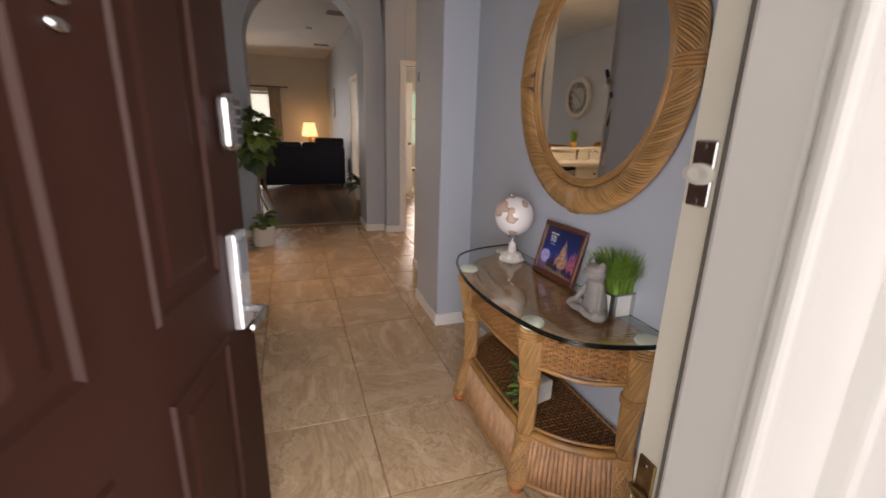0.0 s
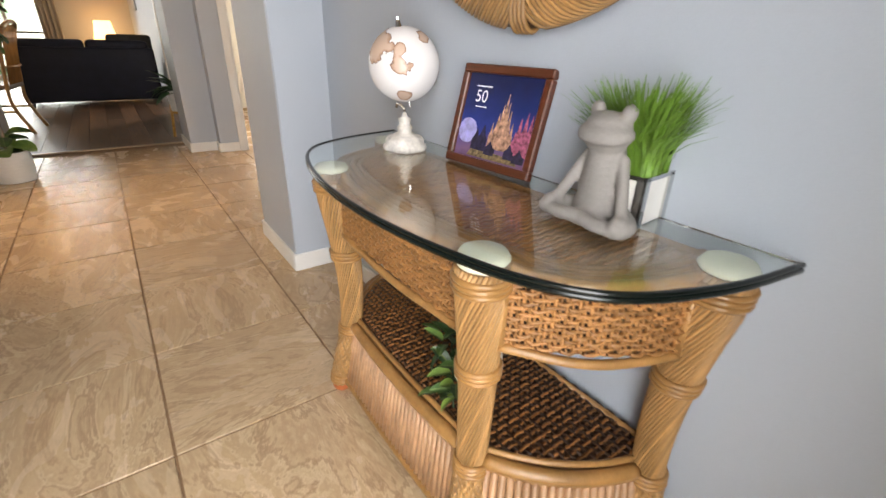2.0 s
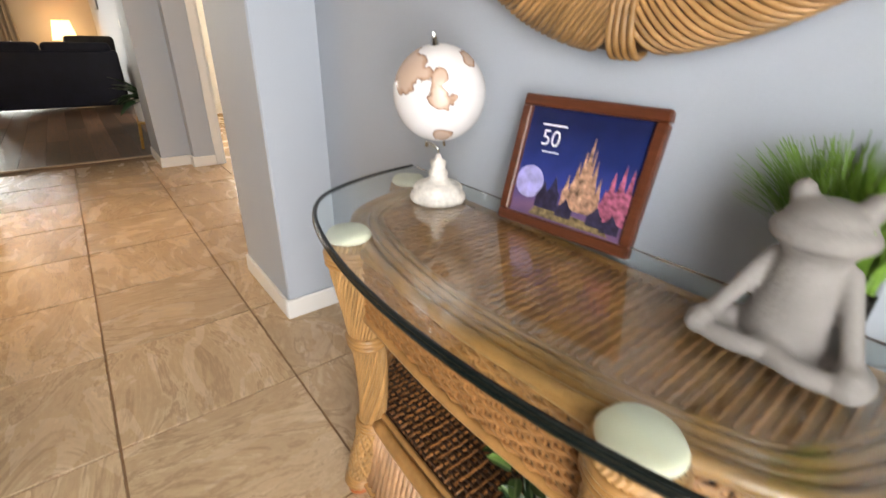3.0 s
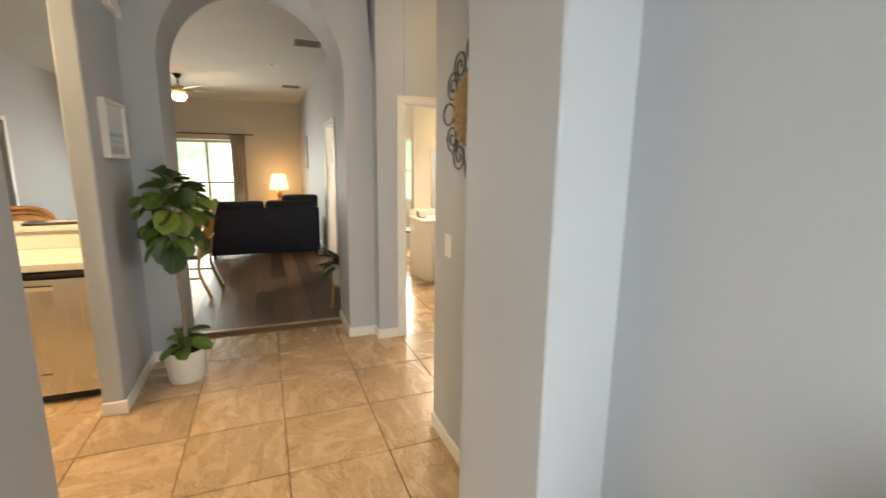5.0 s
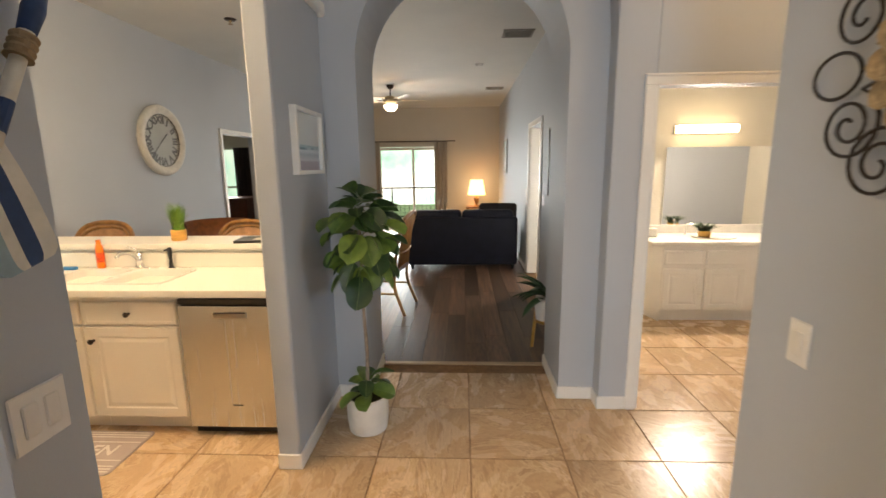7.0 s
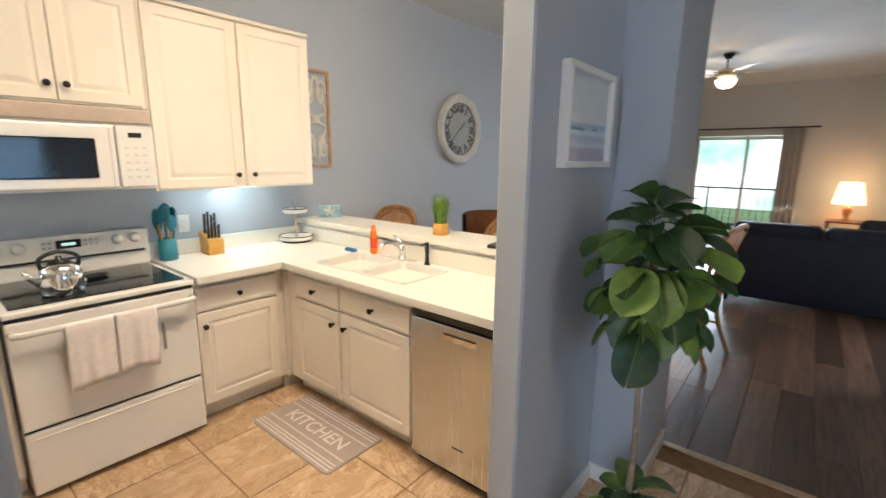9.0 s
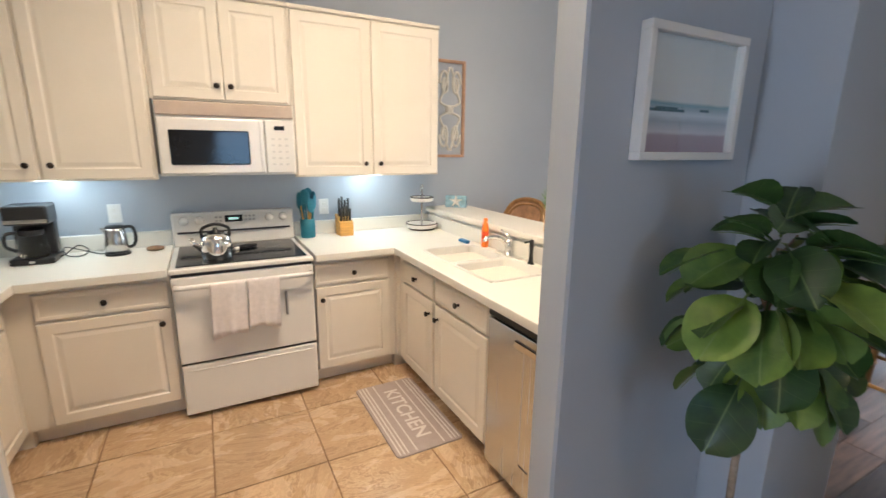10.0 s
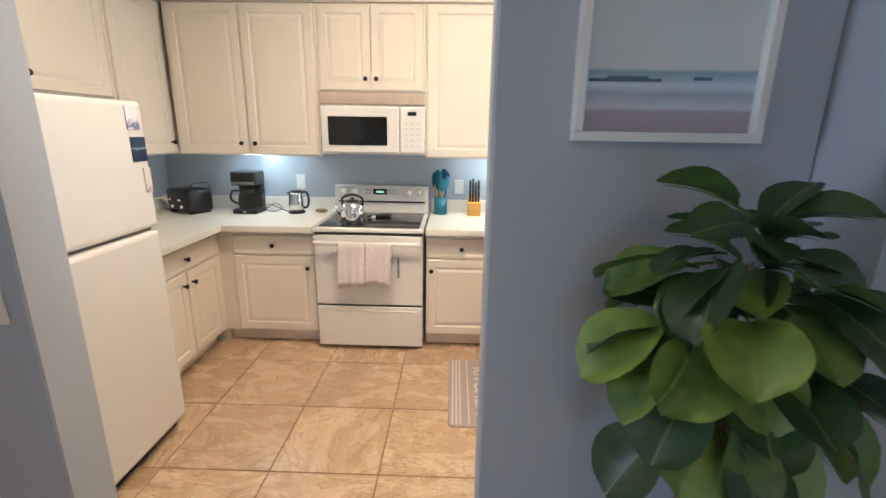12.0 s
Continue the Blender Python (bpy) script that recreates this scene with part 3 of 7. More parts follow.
def base_cabinet(m, w, fronts, label, depth=0.6):
    """fronts: (x, w, z, h, kind, knob x, knob z)."""
    c = thing("base_cabinet", m, label, "cabinet", "kitchen base cabinets")
    part("body", boxes((0.001, w - 0.001, 0.021, depth, 0.1, CT - CTH - 0.002)), CAB, c)
    part("toe_kick", boxes((0.001, w - 0.001, 0.09, depth, 0.0, 0.1)), CAB, c, "recessed toe kick")
    for x, fw, z, h, k, kx, kz in fronts:
        panel_door(c, k, fw, h, pose(x, 0, z), CAB, knob=(kx, kz))
    return c


def wall_cabinet(m, w, h, doors, label, depth=0.345):
    c = thing("wall_cabinet", m, label, "cabinet", "kitchen wall cabinets")
    part("body", boxes((0, w, 0.021, 0.05, 0, h), (0.002, w - 0.002, 0.05, depth, 0.024, h - 0.002), bevel=0.002), CAB, c)
    for x, fw, kx in doors:
        panel_door(c, "door", fw, h - 0.02, pose(x, 0, 0.01), CAB, knob=(kx, 0.075))
    part("top_moulding", boxes((-0.002, w + 0.002, 0.004, 0.05, h, h + 0.025), bevel=0.006), CAB, c)
    return c


FX = -2.625     # fronts on the stove wall
DZ, DH = 0.685, 0.135
# right of the stove, and the corner
base_cabinet(pose(FX, 4.085, 0, 0, 0, 90), 0.54, [(0.003, 0.49, DZ, DH, "drawer", 0.243, 0.067), (0.003, 0.49, 0.115, 0.555, "door", 0.036, 0.478)], "cream cabinet with drawer and door with its knob near the stove")
base_cabinet(pose(FX, 2.62, 0, 0, 0, 90), 0.695, [(0.115, 0.57, DZ, DH, "drawer", 0.285, 0.067), (0.115, 0.57, 0.115, 0.555, "door", 0.525, 0.478)], "cream cabinet with drawer and door by the kettle end")
FY = 4.63     # fronts of the sink run
base_cabinet(pose(-2.61, FY, 0), 0.55, [(0.095, 0.44, DZ, DH, "drawer", 0.22, 0.067), (0.095, 0.44, 0.115, 0.555, "door", 0.40, 0.475)], "cream corner cabinet beside the sink", 0.55)
base_cabinet(pose(-2.06, FY, 0), 0.571, [(0.015, 0.54, DZ, DH, "drawer", 0.27, 0.067), (0.015, 0.54, 0.115, 0.555, "door", 0.04, 0.475)], "cream cabinet under the sink", 0.55)
fill = thing("corner_filler", pose(0, 0, 0), "cream filler posts in the cabinet corners", "cabinet")
part("post", boxes((KX + 0.01, -2.611, 4.627, 5.19, 0.1, CT - CTH - 0.002), (KX + 0.01, -2.67, 4.627, 5.19, 0.0, 0.1)), CAB, fill)
part("post", boxes((KX + 0.01, -2.627, 1.94, 2.62, 0.1, CT - CTH - 0.002), (KX + 0.01, -2.67, 1.94, 2.63, 0.0, 0.1)), CAB, fill)
FY2 = 2.632     # fronts of the fridge run
base_cabinet(pose(-1.74, FY2, 0, 0, 0, 180), 0.884, [(0.115, 0.76, DZ, DH, "drawer", 0.38, 0.067), (0.115, 0.375, 0.115, 0.555, "door", 0.332, 0.478), (0.5, 0.375, 0.115, 0.555, "door", 0.043, 0.478)], "cream cabinet beside the fridge")

# worktops with upstands
z0, z1 = CT - CTH, CT
wt = thing("worktop", pose(0, 0, 0), "white solid-surface worktop with a low upstand and sink cutouts", "worktop")
SX0, SX1, SY0, SY1 = -2.42, -1.64, 4.73, 5.11
for r in ((KX + 0.002, SX0, 4.60, 5.2, z0, z1), (SX0, SX1, 4.60, SY0, z0, z1), (SX0, SX1, SY1, 5.2, z0, z1), (SX1, XE - 0.002, 4.60, 5.2, z0, z1), (KX + 0.002, -2.575, 4.085, 4.60, z0, z1)):
    part("slab", boxes(r), COUNTER, wt)
part("edge", boxes((-2.575, XE - 0.003, 4.592, 4.6005, z0 - 0.004, z1 + 0.001), (-2.5755, -2.567, 4.085, 4.592, z0 - 0.004, z1 + 0.001), bevel=0.0035, seg=2), COUNTER, wt, "rounded front edge")
part("upstand", boxes((KX + 0.002, KX + 0.022, 4.085, 5.18, z1, z1 + 0.1), (KX + 0.022, XE - 0.003, 5.18, 5.199, z1, z1 + 0.1), bevel=0.004), COUNTER, wt)
wt2 = thing("worktop", pose(0, 0, 0), "white solid-surface worktop under the coffee maker", "worktop")
for r in ((KX + 0.002, -2.575, 1.925, 3.313, z0, z1), (-2.575, -1.735, 1.925, 2.69, z0, z1)):
    part("slab", boxes(r), COUNTER, wt2)
part("edge", boxes((-2.5755, -2.567, 2.698, 3.313, z0 - 0.004, z1 + 0.001), (-2.575, -1.735, 2.6895, 2.698, z0 - 0.004, z1 + 0.001), bevel=0.0035, seg=2), COUNTER, wt2, "rounded front edge")
part("upstand", boxes((KX + 0.002, KX + 0.022, 1.945, 3.313, z1, z1 + 0.1), (KX + 0.002, -1.735, 1.925, 1.945, z1, z1 + 0.1), bevel=0.004), COUNTER, wt2)
structure("wall_bar", boxes((KX, XE, 5.2, 5.31, 0, 1.02)), TRIM, "low white wall between kitchen and dining area")
bar = thing("breakfast_bar", pose(0, 0, 0), "white raised breakfast bar top", "worktop")
part("slab", boxes((KX + 0.002, XE - 0.002, 5.165, 5.53, 1.021, 1.06), bevel=0.006, seg=2), COUNTER, bar)

# wall cabinets
UZ, UH, UF = 1.345, 1.012, -2.918
wall_cabinet(pose(UF, 4.062, UZ, 0, 0, 90), 1.04, UH, [(0.012, 0.5, 0.455), (0.528, 0.5, 0.045)], "cream two-door wall cabinet above the knife block")
wall_cabinet(pose(UF, 3.305, 1.79, 0, 0, 90), 0.755, UH + UZ - 1.79, [(0.02, 0.355, 0.32), (0.38, 0.355, 0.035)], "cream short two-door wall cabinet over the microwave")
wall_cabinet(pose(UF, 2.26, UZ, 0, 0, 90), 1.043, UH, [(0.03, 0.49, 0.45), (0.535, 0.49, 0.045)], "cream two-door wall cabinet above the coffee maker")
wall_cabinet(pose(-2.43, 2.235, UZ, 0, 0, 180), 0.82, UH, [(0.02, 0.49, 0.45)], "cream corner wall cabinet")
wall_cabinet(pose(-0.9, 2.235, 1.69, 0, 0, 180), 1.52, UH + UZ - 1.69, [(0.3, 0.58, 0.53), (0.9, 0.6, 0.05)], "cream wall cabinet over the fridge")
for y in (4.6, 2.8):
    solid("cabinet_light", boxes((-3.16, -3.04, y - 0.3, y + 0.3, UZ + 0.008, UZ + 0.0235), bevel=0.003), LEDGLOW, "slim lit strip light under the wall cabinet", "light")
# Fixture out of view, placed to account for the warm light here.
cl = thing("ceiling_light", pose(-1.6, 4.05, TOP - 0.1, 0, 0, 90), "unseen ceiling light with a diffuser, added for the warm kitchen light", "light")
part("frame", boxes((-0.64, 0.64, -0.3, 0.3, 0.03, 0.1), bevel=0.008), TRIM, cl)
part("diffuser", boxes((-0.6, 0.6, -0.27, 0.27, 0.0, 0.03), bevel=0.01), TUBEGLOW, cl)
# Round fixture never in view, added to go with the warm corridor lamp.
cl2 = thing("ceiling_light", pose(1.9, 4.25, TOP - 0.08), "unseen round ceiling light added to warm the corridor walls", "light")
part("diffuser", lathe(bmesh.new(), [(0.02, 0), (0.12, 0.01), (0.15, 0.05), (0.15, 0.08), (0.02, 0.08)], 24), TUBEGLOW, cl2, "", None, True)

# stove
SF = -2.60
st = thing("stove", pose(SF, 3.318, 0, 0, 0, 90), "white electric stove with a black glass cooktop", "stove")
SWD = 0.752
part("body", boxes((0.004, SWD - 0.004, 0.03, 0.655, 0.03, 0.865)), APPL, st)
part("cooktop_frame", boxes((0.0, SWD, -0.035, 0.66, 0.865, 0.893), bevel=0.008, seg=2), APPL, st)
part("cooktop", boxes((0.03, SWD - 0.03, 0.01, 0.56, 0.8935, 0.8985), bevel=0.002), BLACKGLASS, st, "black glass cooktop")
for x, y, r in ((0.2, 0.17, 0.095), (0.55, 0.17, 0.075), (0.2, 0.42, 0.075), (0.55, 0.42, 0.095)):
    part("burner_ring", loops(bmesh.new(), [[(x + q * math.cos(a * math.pi / 20), y + q * math.sin(a * math.pi / 20), 0.899) for a in range(40)] for q in (r, r + 0.003)], cap=(False, False)), mat("burner_print", (0.09, 0.09, 0.09, 1), 0.3, bump=0), st)
od = part("oven_door", boxes((0.004, SWD - 0.004, -0.028, 0.028, 0.345, 0.845), bevel=0.008, seg=2), APPL, st)
part("handle", tube(bmesh.new(), [(0.02, -0.03, 0.80), (0.024, -0.066, 0.80), (0.05, -0.078, 0.80), (SWD - 0.05, -0.078, 0.80), (SWD - 0.024, -0.066, 0.80), (SWD - 0.02, -0.03, 0.80)], 0.0145, 10), APPL, od, "white tubular handle", None, True)
# Black strips fill the gaps and stand for the shade in them.
part("gap", boxes((0.006, SWD - 0.006, -0.01, 0.03, 0.33, 0.345)), BLACK, st, "black strip for the shade in the gap")
part("gap", boxes((0.006, SWD - 0.006, -0.015, 0.0295, 0.846, 0.8645)), BLACK, st, "black strip for the shade in the gap under the cooktop")
part("drawer", boxes((0.004, SWD - 0.004, -0.026, 0.028, 0.03, 0.33), bevel=0.008, seg=2), APPL, st, "white storage drawer")
part("drawer_lip", boxes((0.03, SWD - 0.03, -0.029, -0.02, 0.292, 0.304), bevel=0.004), APPL, st)
bg = part("backguard", boxes((0.0, SWD, 0.585, 0.66, 0.893, 1.11), bevel=0.012, seg=2), APPL, st)
part("vent_slot", boxes((0.03, SWD - 0.03, 0.575, 0.59, 0.978, 0.989)), BLACK, bg)
part("display", boxes((0.31, 0.42, 0.581, 0.586, 1.04, 1.085), bevel=0.002), BLACKGLASS, bg)
part("digits", boxes((0.335, 0.395, 0.5795, 0.5815, 1.055, 1.07)), DISPLAY, bg)
for x in (0.07, 0.16, 0.59, 0.68):
    k = part("knob", lathe(bmesh.new(), [(0.001, 0), (0.028, 0), (0.026, 0.012), (0.021, 0.03), (0.001, 0.032)], 20), APPL, bg, "round white knob", pose(x, 0.585, 1.06, 90, 0, 0), True)
for x in (0.26, 0.285, 0.44, 0.465, 0.49):
    for z in (1.05, 1.075):
        part("button", boxes((x - 0.008, x + 0.008, 0.582, 0.586, z - 0.006, z + 0.006), bevel=0.001), mat("grey_print", hexc("#a8a8a6"), 0.5, bump=0), bg)
for x0, w, d in ((0.185, 0.18, 0.30), (0.372, 0.17, 0.28)):
    bm, rows = bmesh.new(), []
    zs = [-0.10, -0.05, 0.0] + [0.014 * math.sin(i * math.pi / 6) for i in range(1, 6)] + [-d * i / 8 for i in range(0, 9)]
    ys = [0.022, 0.021, 0.018] + [0.018 * math.cos(i * math.pi / 6) for i in range(1, 6)] + [-0.019] * 9
    for k, (zz, yy) in enumerate(zip(zs, ys)):
        row = []
        for i in range(17):
            u = i / 16
            low = max(0.0, -zz) / d
            wob = (0.006 * math.sin(u * 9 + x0 * 30) + 0.004 * math.sin(u * 21)) * low if yy < 0 else 0
            row.append((x0 + w * u + 0.006 * math.sin(7 * zz + x0) * low, yy - 0.078 + wob, 0.80 + zz - (0.012 * math.sin(u * 5 + x0 * 8) if zz < -d * 0.9 else 0)))
        rows.append(row)
    loops(bm, rows, closed=False)
    tw = solid("hand_towel", bm, TOWEL, "pale pinkish-white terry towel hung over the oven handle", "towel", st.matrix_basis.copy(), True, "towels on the oven handle")
    tw.modifiers.new("thick", "SOLIDIFY").thickness = 0.006
sp = solid("handle_bar", boxes((0.575, 0.59, -0.04, -0.03, 0.55, 0.70), bevel=0.005), mat("grey_plastic", hexc("#8b8b8a"), 0.4), "grey plastic clip hung on the oven door", "clip", st.matrix_basis.copy())

# microwave
mw = thing("microwave", pose(-2.885, 3.318, 1.365, 0, 0, 90), "white over-the-range microwave with a dark window", "microwave")
part("body", boxes((0, 0.742, 0.02, 0.39, 0.0, 0.42), bevel=0.004), APPL, mw)
part("vent_grille", boxes((0.005, 0.737, 0.0, 0.03, 0.34, 0.418), bevel=0.006), mat("warm_white_plastic", hexc("#c4b3a4"), 0.45), mw, "slotted cream vent grille")
for i in range(6):
    part("slat", boxes((0.02, 0.722, -0.003, 0.004, 0.350 + 0.011 * i, 0.355 + 0.011 * i)), bpy.data.materials["warm_white_plastic"], mw)
md = part("door", boxes((0.006, 0.56, -0.012, 0.022, 0.012, 0.33), bevel=0.01, seg=2), APPL, mw)
part("window", boxes((0.06, 0.475, -0.0145, -0.011, 0.065, 0.26), bevel=0.006), BLACKGLASS, md, "dark glass window")
part("handle", boxes((0.535, 0.552, -0.018, -0.011, 0.02, 0.32), bevel=0.003, seg=2), APPL, md)
cp = part("control_panel", boxes((0.566, 0.737, -0.012, 0.022, 0.012, 0.33), bevel=0.006), APPL, mw)
part("display", boxes((0.62, 0.68, -0.0145, -0.011, 0.27, 0.295)), BLACKGLASS, cp)
for i in range(3):
    for j in range(5):
        part("button", boxes((0.60 + 0.04 * i, 0.62 + 0.04 * i, -0.0135, -0.011, 0.06 + 0.038 * j, 0.072 + 0.038 * j), bevel=0.001), mat("pale_grey_print", hexc("#c9c8c6"), 0.5, bump=0), cp)

# dishwasher
dw = thing("dishwasher", pose(-1.487, FY - 0.005, 0), "stainless steel dishwasher with a dark control strip with counter shadow in its colour", "dishwasher")
part("body", boxes((0.002, 0.598, 0.03, 0.55, 0.055, 0.855)), BLACK, dw)
part("front_panel", boxes((0.004, 0.596, -0.005, 0.03, 0.062, 0.80), bevel=0.005, seg=2), STEEL, dw, "brushed steel front")
# Dark strip; its colour also holds the shadow under the counter.
part("control_strip", boxes((0.004, 0.596, -0.003, 0.03, 0.808, 0.84), bevel=0.004), mat("dark_steel_with_shadow", (0.06, 0.058, 0.055, 1), 0.3, 0.8), dw, "dark control strip with counter shadow in its colour")
hd = part("handle_pocket", boxes((0.2, 0.4, -0.008, 0.0, 0.725, 0.765), bevel=0.004), CHROME, dw, "bright recessed handle")
part("recess", boxes((0.21, 0.39, -0.0095, -0.004, 0.757, 0.764)), BLACK, hd)
part("badge", boxes((0.27, 0.33, -0.0065, -0.004, 0.20, 0.206)), BLACK, dw)
part("toe_kick", boxes((0.004, 0.596, 0.05, 0.1, 0.0, 0.0545)), BLACK, dw)
part("side_filler", boxes((0.601, 0.634, 0.0, 0.5, 0.0, 0.85)), CAB, dw, "cream filler strip")
part("sticker", lathe(bmesh.new(), [(0.001, 0), (0.024, 0), (0.024, 0.001), (0.001, 0.001)], 18), WHITECERAMIC, dw, "round white sticker", pose(0.55, -0.0055, 0.16, 90, 0, 0))

# fridge
fg = thing("fridge", pose(-0.98, 2.80, 0, 0, 0, 180), "white top-freezer refrigerator with papers stuck on it", "refrigerator")
part("body", boxes((0.0, 0.72, 0.0, 0.68, 0.03, 1.63), bevel=0.008), APPL, fg)
part("fridge_door", boxes((0.0, 0.72, -0.075, -0.006, 0.06, 1.065), bevel=0.022, seg=3), APPL, fg, "", None, False)
part("freezer_door", boxes((0.0, 0.72, -0.075, -0.006, 1.08, 1.64), bevel=0.022, seg=3), APPL, fg)
part("gasket", boxes((0.012, 0.708, -0.04, -0.002, 1.062, 1.083)), mat("grey_gasket", hexc("#77736e"), 0.6), fg)
part("handle", boxes((0.02, 0.045, -0.115, -0.07, 0.72, 1.04), bevel=0.01, seg=2), APPL, fg)
part("handle", boxes((0.02, 0.045, -0.115, -0.07, 1.11, 1.36), bevel=0.01, seg=2), APPL, fg)
part("grille", boxes((0.02, 0.70, -0.02, 0.0, 0.0, 0.055)), BLACK, fg)
for w, h, x, z, mm, lab in ((0.075, 0.10, 0.64, 1.52, bands("printed_sticker", [(0, hexc("#3b3f7d")), (0.45, hexc("#d9d9e2")), (0.55, hexc("#4a4f8c")), (1, hexc("#e2e2ea"))], "Z", 0, 0.1, 0.4, 0.9, 60), "blue and white printed magnet"), (0.092, 0.105, 0.655, 1.385, bands("dark_card", [(0, hexc("#10283e")), (0.62, hexc("#17324c")), (0.68, hexc("#9fb4c4")), (0.74, hexc("#17324c"))], "Z", 0, 0.1, 0.4, 0.25, 80), "dark blue printed card magnet"), (0.045, 0.11, 0.685, 1.245, bands("photo_strip", [(0, hexc("#b9aeb0")), (0.5, hexc("#776a72")), (1, hexc("#d6cfcc"))], "Z", 0, 0.1, 0.4, 1.3, 70), "narrow pale bottle-shaped magnet")):
    solid("magnet", boxes((-w / 2, w / 2, -0.003, 0, 0, h), bevel=0.001), mm, lab, "magnet", pose(-0.98 - x, 2.877, z, 0, 0, 180), group="magnets on the fridge")

# ---- foyer ----
def spline(pts, n=8):
    """A smooth curve through points."""
    q = [Vector(p) for p in pts]
    q = [2 * q[0] - q[1]] + q + [2 * q[-1] - q[-2]]
    out = []
    for i in range(1, len(q) - 2):
        a, b, c, d = q[i - 1:i + 3]
        for k in range(n):
            t = k / n
            out.append(0.5 * ((2 * b) + (c - a) * t + (2 * a - 5 * b + 4 * c - d) * t * t + (3 * b - a - 3 * c + d) * t * t * t))
    return out + [q[-2]]


def along(pts, s):
    """The point and direction at the fraction s of a polyline's length."""
    ls = [(b - a).length for a, b in zip(pts, pts[1:])]
    t = s * sum(ls)
    for (a, b), k in zip(zip(pts, pts[1:]), ls):
        if t <= k + 1e-9:
            return a + (b - a) * (t / max(k, 1e-9)), (b - a).normalized()
        t -= k
    return pts[-1], (pts[-1] - pts[-2]).normalized()


def length(pts):
    return sum((b - a).length for a, b in zip(pts, pts[1:]))


# entrance door
dr = thing("front_door", pose(-0.515, 0.02, 0.0) @ Matrix.Rotation(radians(76.5), 4, "Z"), "brown six-panel entrance door standing open", "door")
DW, DHT = 0.9, 2.03
bm = boxes((0.0, DW, -0.035, 0.0095, 0.012, DHT), bevel=0.003)
box(bm, 0.01, DW - 0.01, -0.044, -0.034, 0.02, DHT - 0.01)
part("leaf", bm, DOORPAINT, dr)
for x0, x1 in ((0.05, 0.215), (0.415, 0.685)):
    for za, zb in ((0.2, 0.84), (1.025, 1.70), (1.80, 1.94)):
        w, h = x1 - x0, zb - za
        rows = [(-0.012, 0.0), (-0.006, -0.008), (0.004, -0.008), (0.016, 0.004), (0.034, 0.004), (0.06, -0.004)]
        pn = part("panel", loops(bmesh.new(), rect_rings(w, h, rows), cap=(False, True)), DOORPAINT, dr, "", pose(x0, -0.0448, za))
kp = part("keypad_lock", boxes((0.755, 0.845, -0.085, -0.044, 1.30, 1.44), bevel=0.026, seg=4), NICKEL, dr, "silver keypad deadbolt")
for i in range(2):
    for j in range(5):
        part("key", boxes((0.780 + 0.025 * i, 0.798 + 0.025 * i, -0.089, -0.083, 1.32 + 0.022 * j, 1.335 + 0.022 * j), bevel=0.002), BLACK, kp)
hp = part("lock_plate", boxes((0.745, 0.825, -0.07, -0.044, 0.84, 1.10), bevel=0.006, seg=2), mat("silver_lock", hexc("#c9cacb"), 0.25, 0.7, bump=0.02), dr, "tall silver card lock plate")
part("reader", boxes((0.755, 0.815, -0.073, -0.069, 0.99, 1.08), bevel=0.004), mat("smoke_plastic", hexc("#63666a"), 0.3), hp)
part("lever", tube(bmesh.new(), [(0.79, -0.068, 0.885), (0.79, -0.105, 0.885), (0.78, -0.115, 0.885), (0.73, -0.117, 0.885), (0.665, -0.115, 0.883)], 0.011, 10), CHROME, hp, "chrome lever", None, True)
part("edge_plate", boxes((DW, DW + 0.002, -0.03, -0.005, 0.86, 1.06)), BRASS, dr)
part("knocker", lathe(bmesh.new(), [(0.001, 0), (0.02, 0), (0.017, 0.01), (0.001, 0.012)], 18, squash=0.5), NICKEL, dr, "oval metal door viewer", pose(0.30, -0.044, 1.525, 90, 0, 0), True)
part("knocker", lathe(bmesh.new(), [(0.001, 0), (0.02, 0), (0.017, 0.01), (0.001, 0.012)], 18, squash=0.5), NICKEL, dr, "", pose(0.293, -0.044, 1.492, 90, 0, 0), True)
for z in (0.25, 1.05, 1.8):
    part("hinge", tube(bmesh.new(), [(-0.004, 0.006, z - 0.05), (-0.004, 0.006, z + 0.05)], 0.008, 10), BRASS, dr)

# closet door across from the mirror
cd = thing("door_1", pose(-0.87, 1.73, 0.0) @ Matrix.Rotation(radians(-150), 4, "Z"), "white panel door standing open", "door")
cd["kind"] = "structure"
part("leaf", boxes((0.0, 0.76, -0.02, 0.02, 0.01, 2.0), bevel=0.003), TRIM, cd)
for za, zb in ((0.2, 0.9), (1.0, 1.85)):
    part("panel", loops(bmesh.new(), rect_rings(0.5, zb - za, [(0, 0), (0.01, -0.006), (0.03, -0.006), (0.05, 0.0)]), cap=(False, True)), TRIM, cd, "", pose(0.13, -0.021, za))
for z in (0.25, 1.0, 1.8):
    part("hinge", tube(bmesh.new(), [(0, 0.0, z - 0.045), (0, 0.0, z + 0.045)], 0.008, 8), NICKEL, cd)
wm = thing("washing_machine", pose(-2.2, 0.55, 0), "white box-shaped laundry appliance on the floor", "appliance")
part("body", boxes((-0.33, 0.33, -0.33, 0.33, 0.02, 0.92), bevel=0.015, seg=2), APPL, wm)
part("lid", boxes((-0.27, 0.27, -0.27, 0.2, 0.92, 0.935), bevel=0.005), APPL, wm)

